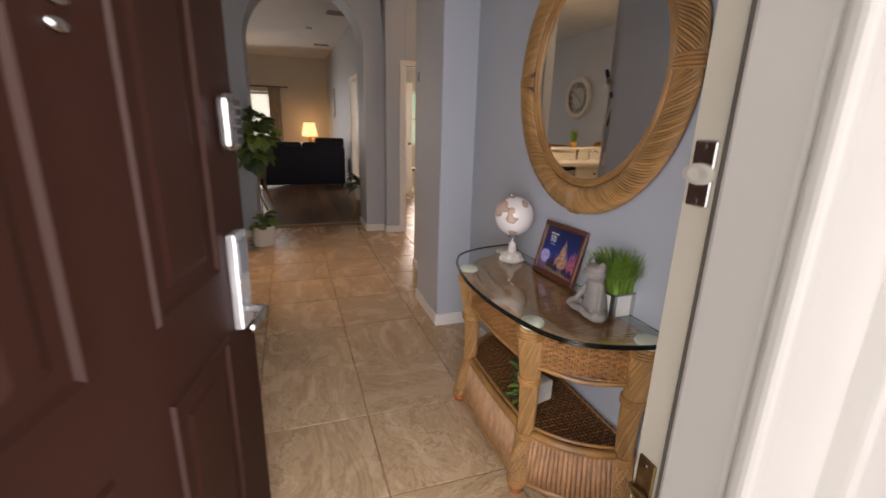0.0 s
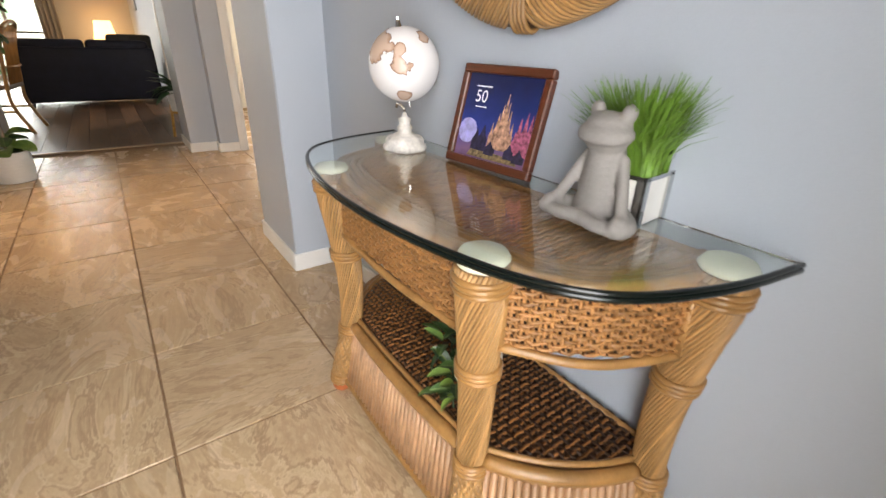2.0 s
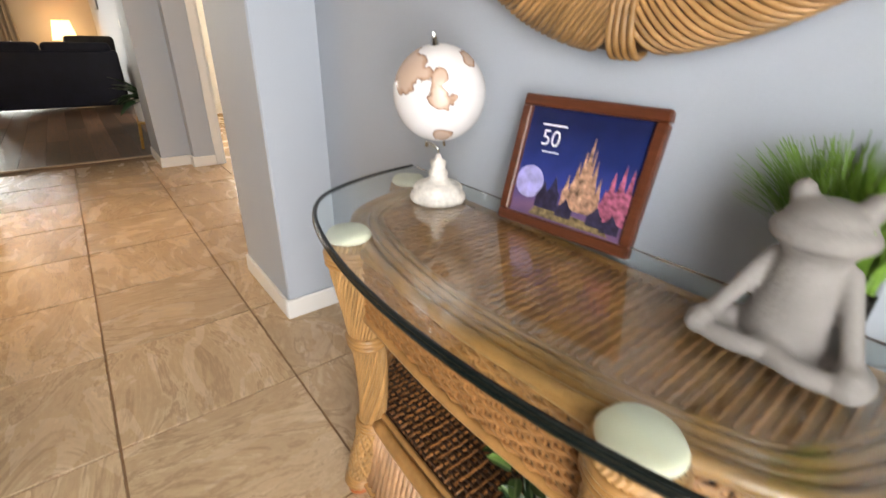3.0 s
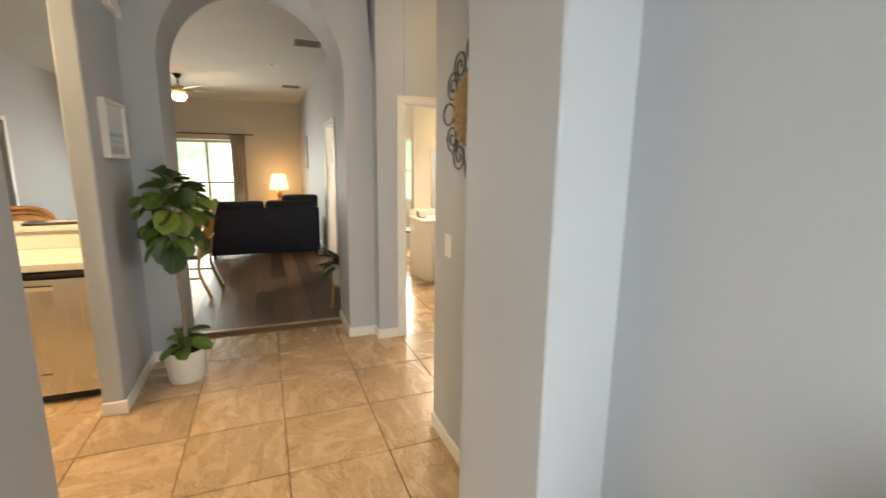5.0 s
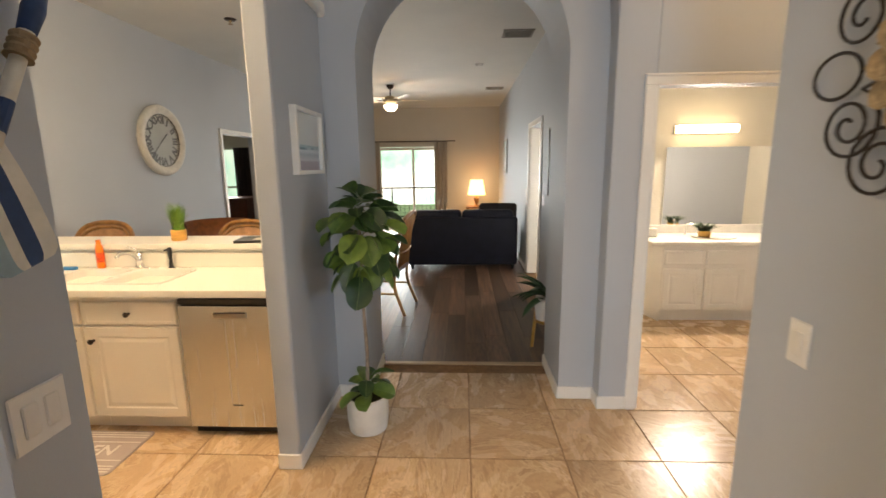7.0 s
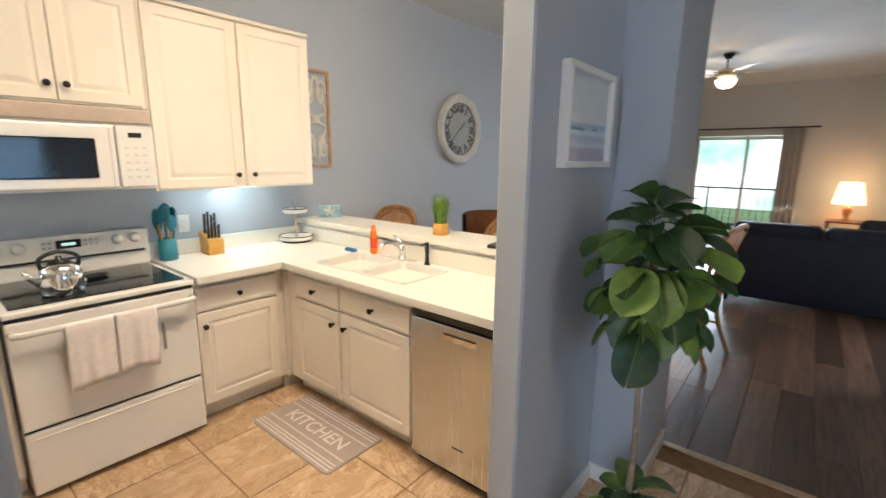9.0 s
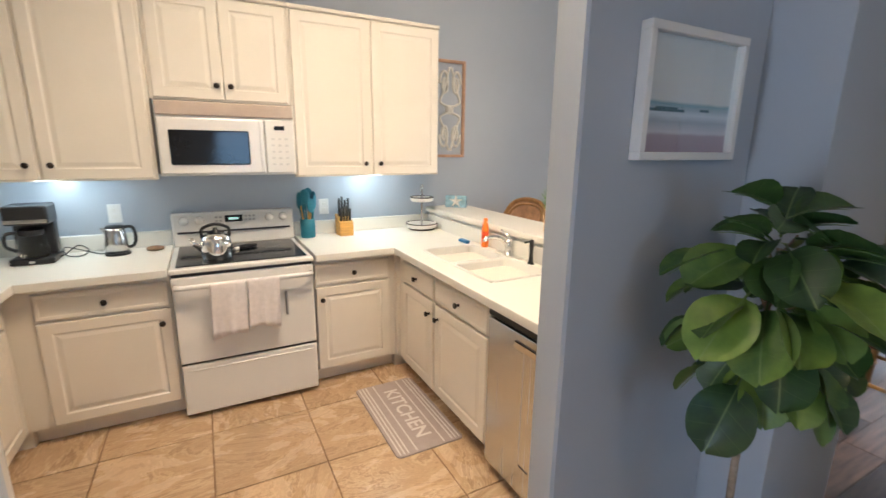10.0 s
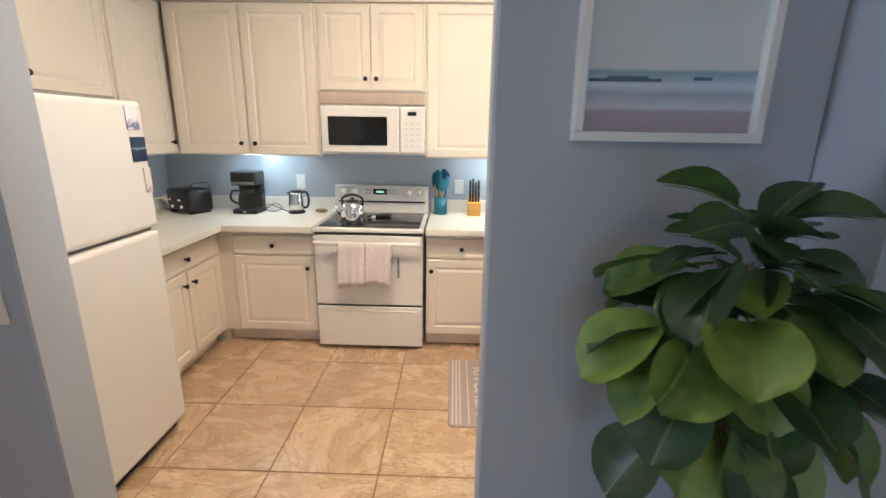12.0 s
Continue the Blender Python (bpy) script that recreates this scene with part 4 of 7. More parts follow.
# rattan console table, its back along the wall
tb = thing("console_table", pose(0.995, 1.10, 0), "honey rattan console table with a thick glass top", "table")
half = [(0.0, -0.60), (-0.14, -0.575), (-0.27, -0.525), (-0.345, -0.46), (-0.396, -0.35), (-0.432, -0.18), (-0.444, 0.0)]
edge = spline([(x, y, 0) for x, y in half] + [(x, -y, 0) for x, y in half[-2::-1]], 5)
TZ = 0.735
gl = part("glass_top", prism(bmesh.new(), [(p.x, p.y) for p in edge], TZ - 0.012, TZ), TABLEGLASS, tb, "thick clear green-tinted glass")
gl.visible_shadow = False
bm = bmesh.new()
for k, (z, r) in enumerate(((TZ - 0.0025, 0.0048), (TZ - 0.0105, 0.0052))):
    tube(bm, [(p.x, p.y, z) for p in edge], r, 6)
part("glass_edge", bm, GLASSEDGE, tb, "dark stepped polished glass edge", None, True)


def offset_curve(pts, d):
    out = []
    for i, p in enumerate(pts):
        t = (pts[min(i + 1, len(pts) - 1)] - pts[max(i - 1, 0)]).normalized()
        out.append(p + d * Vector((-t.y, t.x, 0)))
    return out


LEGS = {"br": ((-0.055, -0.515), (-0.12, -0.9)), "fr": ((-0.343, -0.288), (-0.75, -0.55)), "fl": ((-0.343, 0.298), (-0.75, 0.55)), "bl": ((-0.055, 0.525), (-0.12, 0.9))}


BANDS = (0.052, 0.235, 0.478, 0.672)


def leg_axis(which, z):
    """Centre and radius of a leg at the height z: thick at the top, waisted, flared at the foot."""
    (x, y), out = LEGS[which]
    l, q = Vector((*out, 0)).normalized(), z / 0.7
    off = 0.04 * (1 - q) ** 3 + 0.012 * q ** 2 - 0.026 * math.sin(math.pi * min(1, q * 1.1))
    return x + l.x * off, y + l.y * off, 0.0265 + 0.0165 * q ** 1.6 + 0.0075 * math.exp(-((z - 0.11) / 0.07) ** 2)


def leg(which):
    zs = [0.03 + 0.67 * i / 40 for i in range(41)]
    rows = []
    for z in zs:
        cx, cy, r = leg_axis(which, z)
        rows.append([(cx + (r - 0.0035) * math.cos(k * math.pi / 10), cy + (r - 0.0035) * math.sin(k * math.pi / 10), z) for k in range(20)])
    # Leg core in the dark brown that gives the shade between strands.
    lg = part("leg", loops(bmesh.new(), rows), CANEDARKSHADE, tb, "twisted rattan-wrapped leg", None, True)
    bm = bmesh.new()

    def twist(count, za, zb, turn, k0, lift):
        for k in range(count):
            pts, rs = [], []
            for i in range(22):
                z = za + (zb - za) * i / 21
                cx, cy, r = leg_axis(which, z)
                a = 2 * math.pi * (k + k0) / count + turn * z
                wave = lift * math.sin(i * math.pi * 0.75 + k * math.pi)
                pts.append((cx + (r + wave) * math.cos(a), cy + (r + wave) * math.sin(a), z))
                rs.append(min(0.0058, 2.9 * r / count))
            tube(bm, pts, rs, 6)
    twist(33, 0.235, 0.70, 9.5, 0, 0.0)
    twist(15, 0.03, 0.24, 15.0, 0, 0.0018)
    twist(15, 0.03, 0.24, -15.0, 0.5, -0.0018)
    part("strand", bm, STRAND, lg, "twisted cane strands", None, True)["kind"] = "stuff"
    for zb in BANDS:
        bm = bmesh.new()
        for dz in (-0.0105, 0.0, 0.0105):
            cx, cy, r = leg_axis(which, zb + dz)
            tube(bm, [(cx + (r + 0.004) * math.cos(k * math.pi / 12), cy + (r + 0.004) * math.sin(k * math.pi / 12), zb + dz) for k in range(24)], 0.0058, 6, True)
        part("binding", bm, CANE, lg, "wound cane binding", None, True)
    cx, cy, r = leg_axis(which, 0.03)
    part("foot", lathe(bmesh.new(), [(0.005, 0), (0.022, 0), (0.029, 0.01), (0.029, 0.022), (0.024, 0.032), (0.004, 0.033)], 18, (cx, cy, 0)), mat("foot_wood", hexc("#a5572f"), 0.4), lg, "turned wooden foot", None, True)
    cx, cy, r = leg_axis(which, 0.7)
    part("pad", lathe(bmesh.new(), [(0.005, 0.0), (0.040, 0.0), (0.044, 0.006), (0.038, 0.016), (0.005, 0.021)], 24, (cx, cy, 0.7)), PADS, lg, "cream cushioning pad under the glass", None, True)


for which in LEGS:
    leg(which)


def between(a, b, z, bow, gap=0.0, n=24):
    """A bowed line between two legs at one height, stopping short of them by gap."""
    p, q = Vector((*leg_axis(a, z)[:2], 0)), Vector((*leg_axis(b, z)[:2], 0))
    d = (q - p).normalized()
    out, k = Vector((-d.y, d.x, 0)), gap / (q - p).length
    return [p + (q - p) * u + out * bow * 4 * u * (1 - u) for u in [k + (1 - 2 * k) * i / n for i in range(n + 1)]]


SIDES = (("br", "fr", 0.035), ("fr", "fl", 0.008), ("fl", "bl", 0.035))
APRONS = [between(a, b, 0.6, bow, 0.036) for a, b, bow in SIDES]


def weave_panel(path, za, zb, parent, name="woven_panel"):
    """Split cane woven over a curved upright panel: pairs of canes over and under."""
    n = max(6, round(length(path) / 0.019))
    rows = max(5, round((zb - za) / 0.0105))
    # Dark sheet whose colour stands for the shade behind the weave.
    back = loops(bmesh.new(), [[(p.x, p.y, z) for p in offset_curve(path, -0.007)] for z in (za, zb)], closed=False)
    part("backing", back, CANEDARKSHADE, parent)
    bm = bmesh.new()
    for r in range(rows):
        z = za + (zb - za) * (r + 0.5) / rows
        pts = []
        for k in range(2 * n + 1):
            p, d = along(path, k / (2 * n))
            o = 0.0035 * (1 if ((k // 2 + r) % 2) else -1) * (0.5 if k % 2 else 1)
            nn = Vector((d.y, -d.x, 0))
            pts.append(p + o * nn + Vector((0, 0, z + 0.0012 * math.sin(k * 2.1 + r))))
        tube(bm, pts, 0.0042, 5)
    part(name, bm, WEAVE, parent, "woven split cane", None, True)["kind"] = "stuff"
    bm = bmesh.new()
    for k in range(n):
        p, d = along(path, (k + 0.5) / n)
        nn = Vector((d.y, -d.x, 0))
        for dd in (-0.0042, 0.0042):
            pts = [p + d * dd + nn * 0.003 * (1 if (r + k) % 2 else -1) + Vector((0, 0, za + (zb - za) * (r + 0.5) / rows)) for r in range(rows)]
            tube(bm, pts, 0.0034, 5)
    part(name, bm, WEAVE, parent, "", None, True)["kind"] = "stuff"


for path in APRONS:
    weave_panel(path, 0.552, 0.675, tb)
    n = len(path)
    part("rail", tube(bmesh.new(), [p + Vector((0, 0, 0.541 + 0.005 * math.cos(2 * math.pi * i / (n - 1)))) for i, p in enumerate(path)], 0.0095, 8), CANE, tb, "smooth cane rail", None, True)
    part("rail", tube(bmesh.new(), [p + Vector((0, 0, 0.683)) for p in path], 0.009, 8), CANE, tb, "", None, True)
    for q in (path[0], path[-1]):
        part("end_cane", tube(bmesh.new(), [q + Vector((0, 0, 0.54)), q + Vector((0, 0, 0.685))], 0.0085, 8), CANE, tb, "", None, True)

# oval panel under the glass
part("top_panel", prism(bmesh.new(), [(p.x, p.y) for p in offset_curve(edge, -0.08)], 0.676, 0.688), CANE, tb, "woven panel under the glass")
bm = bmesh.new()
for q, r in ((0.08, 0.011), (0.102, 0.007), (0.118, 0.009), (0.136, 0.006)):
    tube(bm, [p + Vector((0, 0, 0.69)) for p in offset_curve(edge, -q)], r, 8)
tube(bm, [(-0.02, -0.5, 0.69), (-0.02, 0.5, 0.69)], 0.01, 8)
part("top_moulding", bm, CANE, tb, "concentric bent cane mouldings", None, True)
bm = bmesh.new()
inn = offset_curve(edge, -0.15)
for k in range(58):
    y = -0.43 + k * 0.015
    xs = [p.x for p in inn if abs(p.y - y) < 0.03]
    if xs and min(xs) < -0.06:
        m = 16
        tube(bm, [(min(xs) + (-0.03 - min(xs)) * i / m, y, 0.691 + 0.002 * (1 if (i + k) % 2 else -1)) for i in range(m + 1)], 0.0034, 5)
part("top_weave", bm, WEAVE, tb, "woven cane strands", None, True)["kind"] = "stuff"

# lower shelf, its mouldings and the flared cane skirt
SZ = 0.262
shelf = [p for a, b, bow in SIDES for p in offset_curve(between(a, b, SZ, bow), -0.012)[(0 if a == "br" else 1):]]
shelf = [Vector((-0.012, shelf[0].y, 0))] + shelf + [Vector((-0.012, shelf[-1].y, 0))]
# Dark slab: brown weave ground plus the shade between its strands.
part("shelf", prism(bmesh.new(), [(p.x, p.y) for p in shelf], SZ - 0.02, SZ), CANEDARKSHADE, tb, "dark woven lower shelf")
bm = bmesh.new()
step = 0.0165
for k in range(int(1.1 / step)):
    y = -0.52 + k * step
    xs = [p.x for p in shelf if abs(p.y - y) < 0.05]
    if not xs:
        continue
    x0 = min(shelf, key=lambda p: abs(p.y - y) + (0.5 if p.x > -0.02 and abs(y) < 0.4 else 0)).x + 0.012
    if x0 > -0.05:
        continue
    m = max(3, int(-x0 / step))
    tube(bm, [(x0 + (-x0 - 0.01) * i / m, y, SZ + 0.003 + 0.0022 * (1 if (i + k) % 2 else -1)) for i in range(m + 1)], 0.0038, 5)
part("shelf_weave", bm, mat("dark_split_cane", hexc("#86572f"), 0.5, var=0.3, scale=30, rand=0.25, island=True), tb, "woven cane strands", None, True)["kind"] = "stuff"
bm = bmesh.new()
for k in range(20):
    x = -0.012 - k * step
    ys = [p.y for p in shelf if p.x <= x]
    if len(ys) < 2:
        continue
    a, b = min(ys) + 0.01, max(ys) - 0.01
    m = int((b - a) / step)
    tube(bm, [(x, a + (b - a) * i / m, SZ + 0.003 - 0.0022 * (1 if (i + k) % 2 else -1)) for i in range(m + 1)], 0.0038, 5)
part("shelf_weave", bm, CANEDARKSHADE, tb, "", None, True)["kind"] = "stuff"
part("shelf_rim", tube(bmesh.new(), [p + Vector((0, 0, SZ + 0.004)) for p in shelf], 0.007, 8), CANE, tb, "thin cane rim round the shelf", None, True)
part("back_rail", tube(bmesh.new(), [(-0.02, shelf[0].y, SZ), (-0.02, shelf[-1].y, SZ)], 0.010, 8), CANE, tb, "", None, True)
cane = None
for a, b, bow in SIDES:
    for name, z, zz, more, gap, r in (("moulding", SZ - 0.014, SZ, 0.006, 0.028, 0.0165), ("bead", SZ - 0.036, SZ, 0.004, 0.03, 0.007), ("bottom_rail", 0.052, 0.052, 0.0, 0.025, 0.012)):
        part(name, tube(bmesh.new(), [p + Vector((0, 0, z)) for p in between(a, b, zz, bow + more, gap)], r, 8), CANE, tb, "bent cane moulding", None, True)
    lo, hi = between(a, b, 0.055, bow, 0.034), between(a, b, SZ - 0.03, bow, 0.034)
    # Dark sheet coloured as the shade between the skirt canes.
    part("skirt_backing", loops(bmesh.new(), [[(p.x, p.y, SZ - 0.03) for p in offset_curve(hi, -0.008)], [(p.x, p.y, 0.055) for p in offset_curve(lo, -0.008)]], closed=False), CANEDARKSHADE, tb)
    n = round(length(lo) / 0.0178)
    for k in range(n + 1):
        p, q = along(lo, k / n)[0] + Vector((0, 0, 0.055)), along(hi, k / n)[0] + Vector((0, 0, SZ - 0.03))
        m = Matrix.Translation(p) @ (q - p).to_track_quat("Z", "X").to_matrix().to_4x4()
        if cane is None:
            cane = part("cane", tube(bmesh.new(), [(0, 0, 0), (0, 0, 0.182)], 0.0082, 10), CANELIGHT, tb, "", m, True)
        else:
            same("cane", cane, tb, m)

# oval mirror wrapped in rattan
mr = thing("wall_mirror", pose(0.998, 1.092, 1.570, 0, 0, -90), "large oval mirror in a rattan-wrapped frame on the wall", "mirror")
MA, MB = 0.466, 0.479     # to the middle of the frame
RN, RD = 0.048, 0.027     # half width and half depth of the frame


def frame_point(a, b, k):
    c, s_ = math.cos(a), math.sin(a)
    nn = Vector((c / MA, 0, s_ / MB)).normalized()
    return Vector((MA * c + nn.x * RN * k * math.cos(b), -0.026 - RD * k * math.sin(b), MB * s_ + nn.z * RN * k * math.cos(b)))


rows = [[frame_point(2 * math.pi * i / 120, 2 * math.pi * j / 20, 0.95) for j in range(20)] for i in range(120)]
# Frame core, dark in colour for the shade under the wrapped strands.
part("frame", loops(bmesh.new(), rows + [rows[0]], cap=(False, False)), CANEDARKSHADE, mr, "rattan-wrapped oval frame with four ties", None, True)
bm = bmesh.new()
rnd = random.Random(4)
for q in range(4):
    turn = -1 if q % 2 else 1
    for i in range(62):
        a = math.pi / 2 * (q + (i + 0.5) / 62)
        skew = turn * (0.27 + 0.05 * math.sin(i * 0.21)) + rnd.uniform(-0.008, 0.008)
        pts = [frame_point(a + skew * (f - 0.5), math.pi * (-0.1 + 1.2 * f), 1.0) for f in [k / 11 for k in range(12)]]
        tube(bm, pts, 0.0047, 5)
part("strand", bm, STRAND, mr, "slanting wrapped cane strands", None, True)["kind"] = "stuff"
for q in range(4):
    bm = bmesh.new()
    for d in (-0.036, -0.012, 0.012, 0.036):
        tube(bm, [frame_point(math.pi / 2 * q + d, 2 * math.pi * k / 28, 1.1) for k in range(28)], 0.0062, 6, True)
    part("tie", bm, CANE, mr, "cane tie wound round the frame", None, True)
bm = bmesh.new()
for q, y in ((0.064, 0.024), (0.077, 0.018)):
    tube(bm, [((MA - q) * math.cos(2 * math.pi * i / 90), -y, (MB - q) * math.sin(2 * math.pi * i / 90)) for i in range(90)], 0.009, 8, True)
part("inner_ring", bm, CANE, mr, "smooth cane inner rings", None, True)
bm = bmesh.new()
loops(bm, [[((MA - 0.07) * k * math.cos(2 * math.pi * i / 72), y, (MB - 0.07) * k * math.sin(2 * math.pi * i / 72)) for i in range(72)] for k, y in ((1, -0.006), (1, -0.016))])
part("mirror_glass", bm, MIRROR, mr, "silvered mirror glass")

# globe
gb = thing("desk_globe", pose(0.875, 1.428, TZ), "white and copper desk globe on a distressed white stand", "globe")
part("stand", lathe(bmesh.new(), [(0.005, 0), (0.059, 0), (0.062, 0.006), (0.06, 0.014), (0.053, 0.02), (0.055, 0.027), (0.048, 0.036), (0.03, 0.042), (0.019, 0.05), (0.022, 0.06), (0.015, 0.07), (0.018, 0.084), (0.008, 0.09), (0.005, 0.1)], 28), mat("distressed_white", hexc("#dcd5cc"), 0.6, var=0.25, scale=45, bump=0.4), gb, "turned distressed white stand", None, True)
GM = bpy.data.materials.new("globe_map")
GM.use_nodes = True
_n, _l = GM.node_tree.nodes.new, GM.node_tree.links.new
_t, _z, _r, _last = _n("ShaderNodeTexCoord"), _n("ShaderNodeTexNoise"), _n("ShaderNodeValToRGB"), None
_z.inputs["Scale"].default_value, _z.inputs["Detail"].default_value = 26.0, 7.0
_l(_t.outputs["Object"], _z.inputs["Vector"])
for _c, _k in (((-0.062, -0.074, 0.004), 0.020), ((-0.030, -0.088, 0.006), 0.010), ((-0.085, -0.005, 0.052), 0.040), ((-0.06, 0.04, 0.062), 0.045), ((-0.074, -0.04, 0.042), 0.014), ((-0.05, -0.07, 0.036), 0.011),
              ((-0.03, -0.05, -0.074), 0.022), ((0.075, 0.05, 0.03), 0.05), ((0.08, -0.03, -0.03), 0.03), ((0.03, -0.06, 0.07), 0.02), ((0.0, 0.09, -0.02), 0.035)):
    _d, _s, _m = _n("ShaderNodeVectorMath"), _n("ShaderNodeMath"), _n("ShaderNodeMath")
    _d.operation, _s.operation, _m.operation = "DISTANCE", "SUBTRACT", "MAXIMUM"
    _d.inputs[1].default_value, _s.inputs[0].default_value = _c, _k
    _l(_t.outputs["Object"], _d.inputs[0]), _l(_d.outputs["Value"], _s.inputs[1])
    if _last is not None:
        _l(_last, _m.inputs[0]), _l(_s.outputs[0], _m.inputs[1])
        _last = _m.outputs[0]
    else:
        _last = _s.outputs[0]
_a = _n("ShaderNodeMath")
_a.operation, _a.inputs[1].default_value = "MULTIPLY_ADD", 0.06
_l(_z.outputs["Fac"], _a.inputs[0]), _l(_last, _a.inputs[2])
_w = _n("ShaderNodeMapRange")
_w.inputs["From Min"].default_value, _w.inputs["From Max"].default_value = 0.0, 0.06
_r.color_ramp.elements[0].position, _r.color_ramp.elements[0].color = 0.46, hexc("#e9e4e2")
_r.color_ramp.elements[1].position, _r.color_ramp.elements[1].color = 0.62, hexc("#c9ab98")
for _q, _h in ((0.485, "#7d6255"), (0.52, "#b58f78")):
    _r.color_ramp.elements.new(_q).color = hexc(_h)
_l(_a.outputs[0], _w.inputs["Value"]), _l(_w.outputs[0], _r.inputs["Fac"]), _l(_r.outputs["Color"], GM.node_tree.nodes["Principled BSDF"].inputs["Base Color"])
GM.node_tree.nodes["Principled BSDF"].inputs["Roughness"].default_value = 0.25
bm = bmesh.new()
bmesh.ops.create_uvsphere(bm, u_segments=40, v_segments=24, radius=0.093)
ball = part("ball", bm, GM, gb, "glossy white map ball", pose(0, 0, 0.222), True)
part("axle", tube(bmesh.new(), [(0, 0, -0.112), (0, 0, 0.115)], 0.0035, 8), CHROME, ball, "metal axle", pose(0, 0, 0, 0, -14, 24))
part("axle_cap", lathe(bmesh.new(), [(0.001, 0.09), (0.009, 0.091), (0.006, 0.105), (0.001, 0.11)], 12), CHROME, ball, "", pose(0, 0, 0, 0, -14, 24))
part("bracket", tube(bmesh.new(), [(0, 0, 0.098), (0, 0, 0.112), (0.0, 0.018, 0.118), (0.0, 0.04, 0.12), (0, 0.043, 0.108)], 0.004, 8), CHROME, gb, "metal bracket", None, True)

# framed poster, leaning on the wall
fm = thing("photo_frame", Matrix.Translation((0.922, 1.135, TZ + 0.003)) @ Matrix.Rotation(radians(-90 + 6), 4, "Z") @ Matrix.Rotation(radians(-15), 4, "X"), "red-brown wooden photo frame with a dark blue night print", "photo frame")
FW, FH = 0.268, 0.238
part("frame", boxes((-FW / 2, FW / 2, -0.01, 0.01, 0, 0.02), (-FW / 2, FW / 2, -0.01, 0.01, FH - 0.02, FH), (-FW / 2, -FW / 2 + 0.02, -0.01, 0.01, 0.02, FH - 0.02), (FW / 2 - 0.02, FW / 2, -0.01, 0.01, 0.02, FH - 0.02), bevel=0.003), WOODRED, fm, "stained wooden frame")
part("print", boxes((-FW / 2 + 0.018, FW / 2 - 0.018, 0.0, 0.004, 0.018, FH - 0.018)), bands("night_print", [(0.05, hexc("#3a2f57")), (0.3, hexc("#7a5a7a")), (0.5, hexc("#2f3f8c")), (0.75, hexc("#1c2c66")), (1.0, hexc("#141d47"))], "Z", 0, FH, 0.3, 0.3, 18), fm, "dark blue night print")
GOLDPRINT, PINKPRINT, DARKPRINT = mat("gold_print", hexc("#b98d74"), 0.4, var=0.6, scale=90), mat("pink_print", hexc("#a85a72"), 0.4, var=0.8, scale=110), mat("dusk_print", hexc("#2c2740"), 0.4, var=0.5, scale=90)


def flat_print(name, outline, material, y=-0.0012, label=""):
    return part(name, loops(bmesh.new(), [[(x, yy, z) for x, z in outline] for yy in (y, 0.0006)]), material, fm, label)


def spire(x, z0, w, h, material, y=-0.0012):
    flat_print("spire_print", [(x - w, z0), (x + w, z0), (x + w, z0 + h * 0.5), (x + w * 0.55, z0 + h * 0.62), (x, z0 + h), (x - w * 0.55, z0 + h * 0.62), (x - w, z0 + h * 0.5)], material, y)


for x, z, w, h in ((0.024, 0.05, 0.009, 0.128), (0.008, 0.05, 0.008, 0.085), (0.04, 0.05, 0.008, 0.092), (-0.006, 0.05, 0.006, 0.06), (0.053, 0.05, 0.006, 0.066), (0.016, 0.05, 0.005, 0.105), (0.032, 0.05, 0.005, 0.11)):
    spire(x, z, w, h, GOLDPRINT, -0.0012 - 0.0004 * (h > 0.1))
for x, z, w, h in ((0.075, 0.046, 0.010, 0.085), (0.09, 0.046, 0.009, 0.1), (0.104, 0.046, 0.009, 0.095), (0.066, 0.046, 0.006, 0.055)):
    spire(x, z, w, h, PINKPRINT)
for x, z, w, h in ((-0.05, 0.04, 0.012, 0.05), (-0.03, 0.04, 0.014, 0.062), (0.0, 0.034, 0.016, 0.034), (0.06, 0.034, 0.014, 0.036), (0.09, 0.03, 0.016, 0.032)):
    spire(x, z, w, h, DARKPRINT, -0.0019)
part("sphere_print", lathe(bmesh.new(), [(0.001, 0), (0.03, 0), (0.03, 0.0008), (0.001, 0.0008)], 24), mat("lilac_print", hexc("#a9a4d8"), 0.4, var=0.3, scale=40), fm, "", pose(-0.084, -0.0004, 0.082, 90, 0, 0))
flat_print("glow_print", [(-0.07, 0.024), (0.09, 0.024), (0.08, 0.036), (0.0, 0.042), (-0.06, 0.04)], mat("amber_print", hexc("#7d6a4a"), 0.4, var=0.7, scale=120), -0.0014)
cu = bpy.data.curves.new("digits", "FONT")
cu.body, cu.size, cu.align_x = "50", 0.04, "CENTER"
tx = new("digits", cu)
tx.parent, tx.matrix_basis = fm, pose(-0.062, -0.0016, 0.152, 90, 0, 0)
cu.materials.append(mat("white_print", hexc("#e8e8ee"), 0.4, bump=0))
part("caption_bar", boxes((-0.085, -0.035, -0.0014, -0.0006, 0.187, 0.19), (-0.075, -0.04, -0.0014, -0.0006, 0.140, 0.142)), cu.materials[0], fm)
part("easel", boxes((-0.03, 0.03, 0.01, 0.014, 0.0, 0.16)), BLACK, fm)

# frog figure: one modelled shape
bm = bmesh.new()
def blob(x, y, z, rx, ry, rz):
    bmesh.ops.create_icosphere(bm, subdivisions=3, radius=1.0, matrix=Matrix.Translation((x, y, z)) @ Matrix.Diagonal((rx, ry, rz, 1)))
for q in range(9):
    f = q / 8
    blob(0, 0.012 - 0.006 * f, 0.035 + 0.115 * f, 0.060 - 0.022 * f, 0.048 - 0.014 * f, 0.03)
blob(0, -0.004, 0.172, 0.044, 0.036, 0.022)
blob(0, -0.010, 0.190, 0.058, 0.046, 0.026)
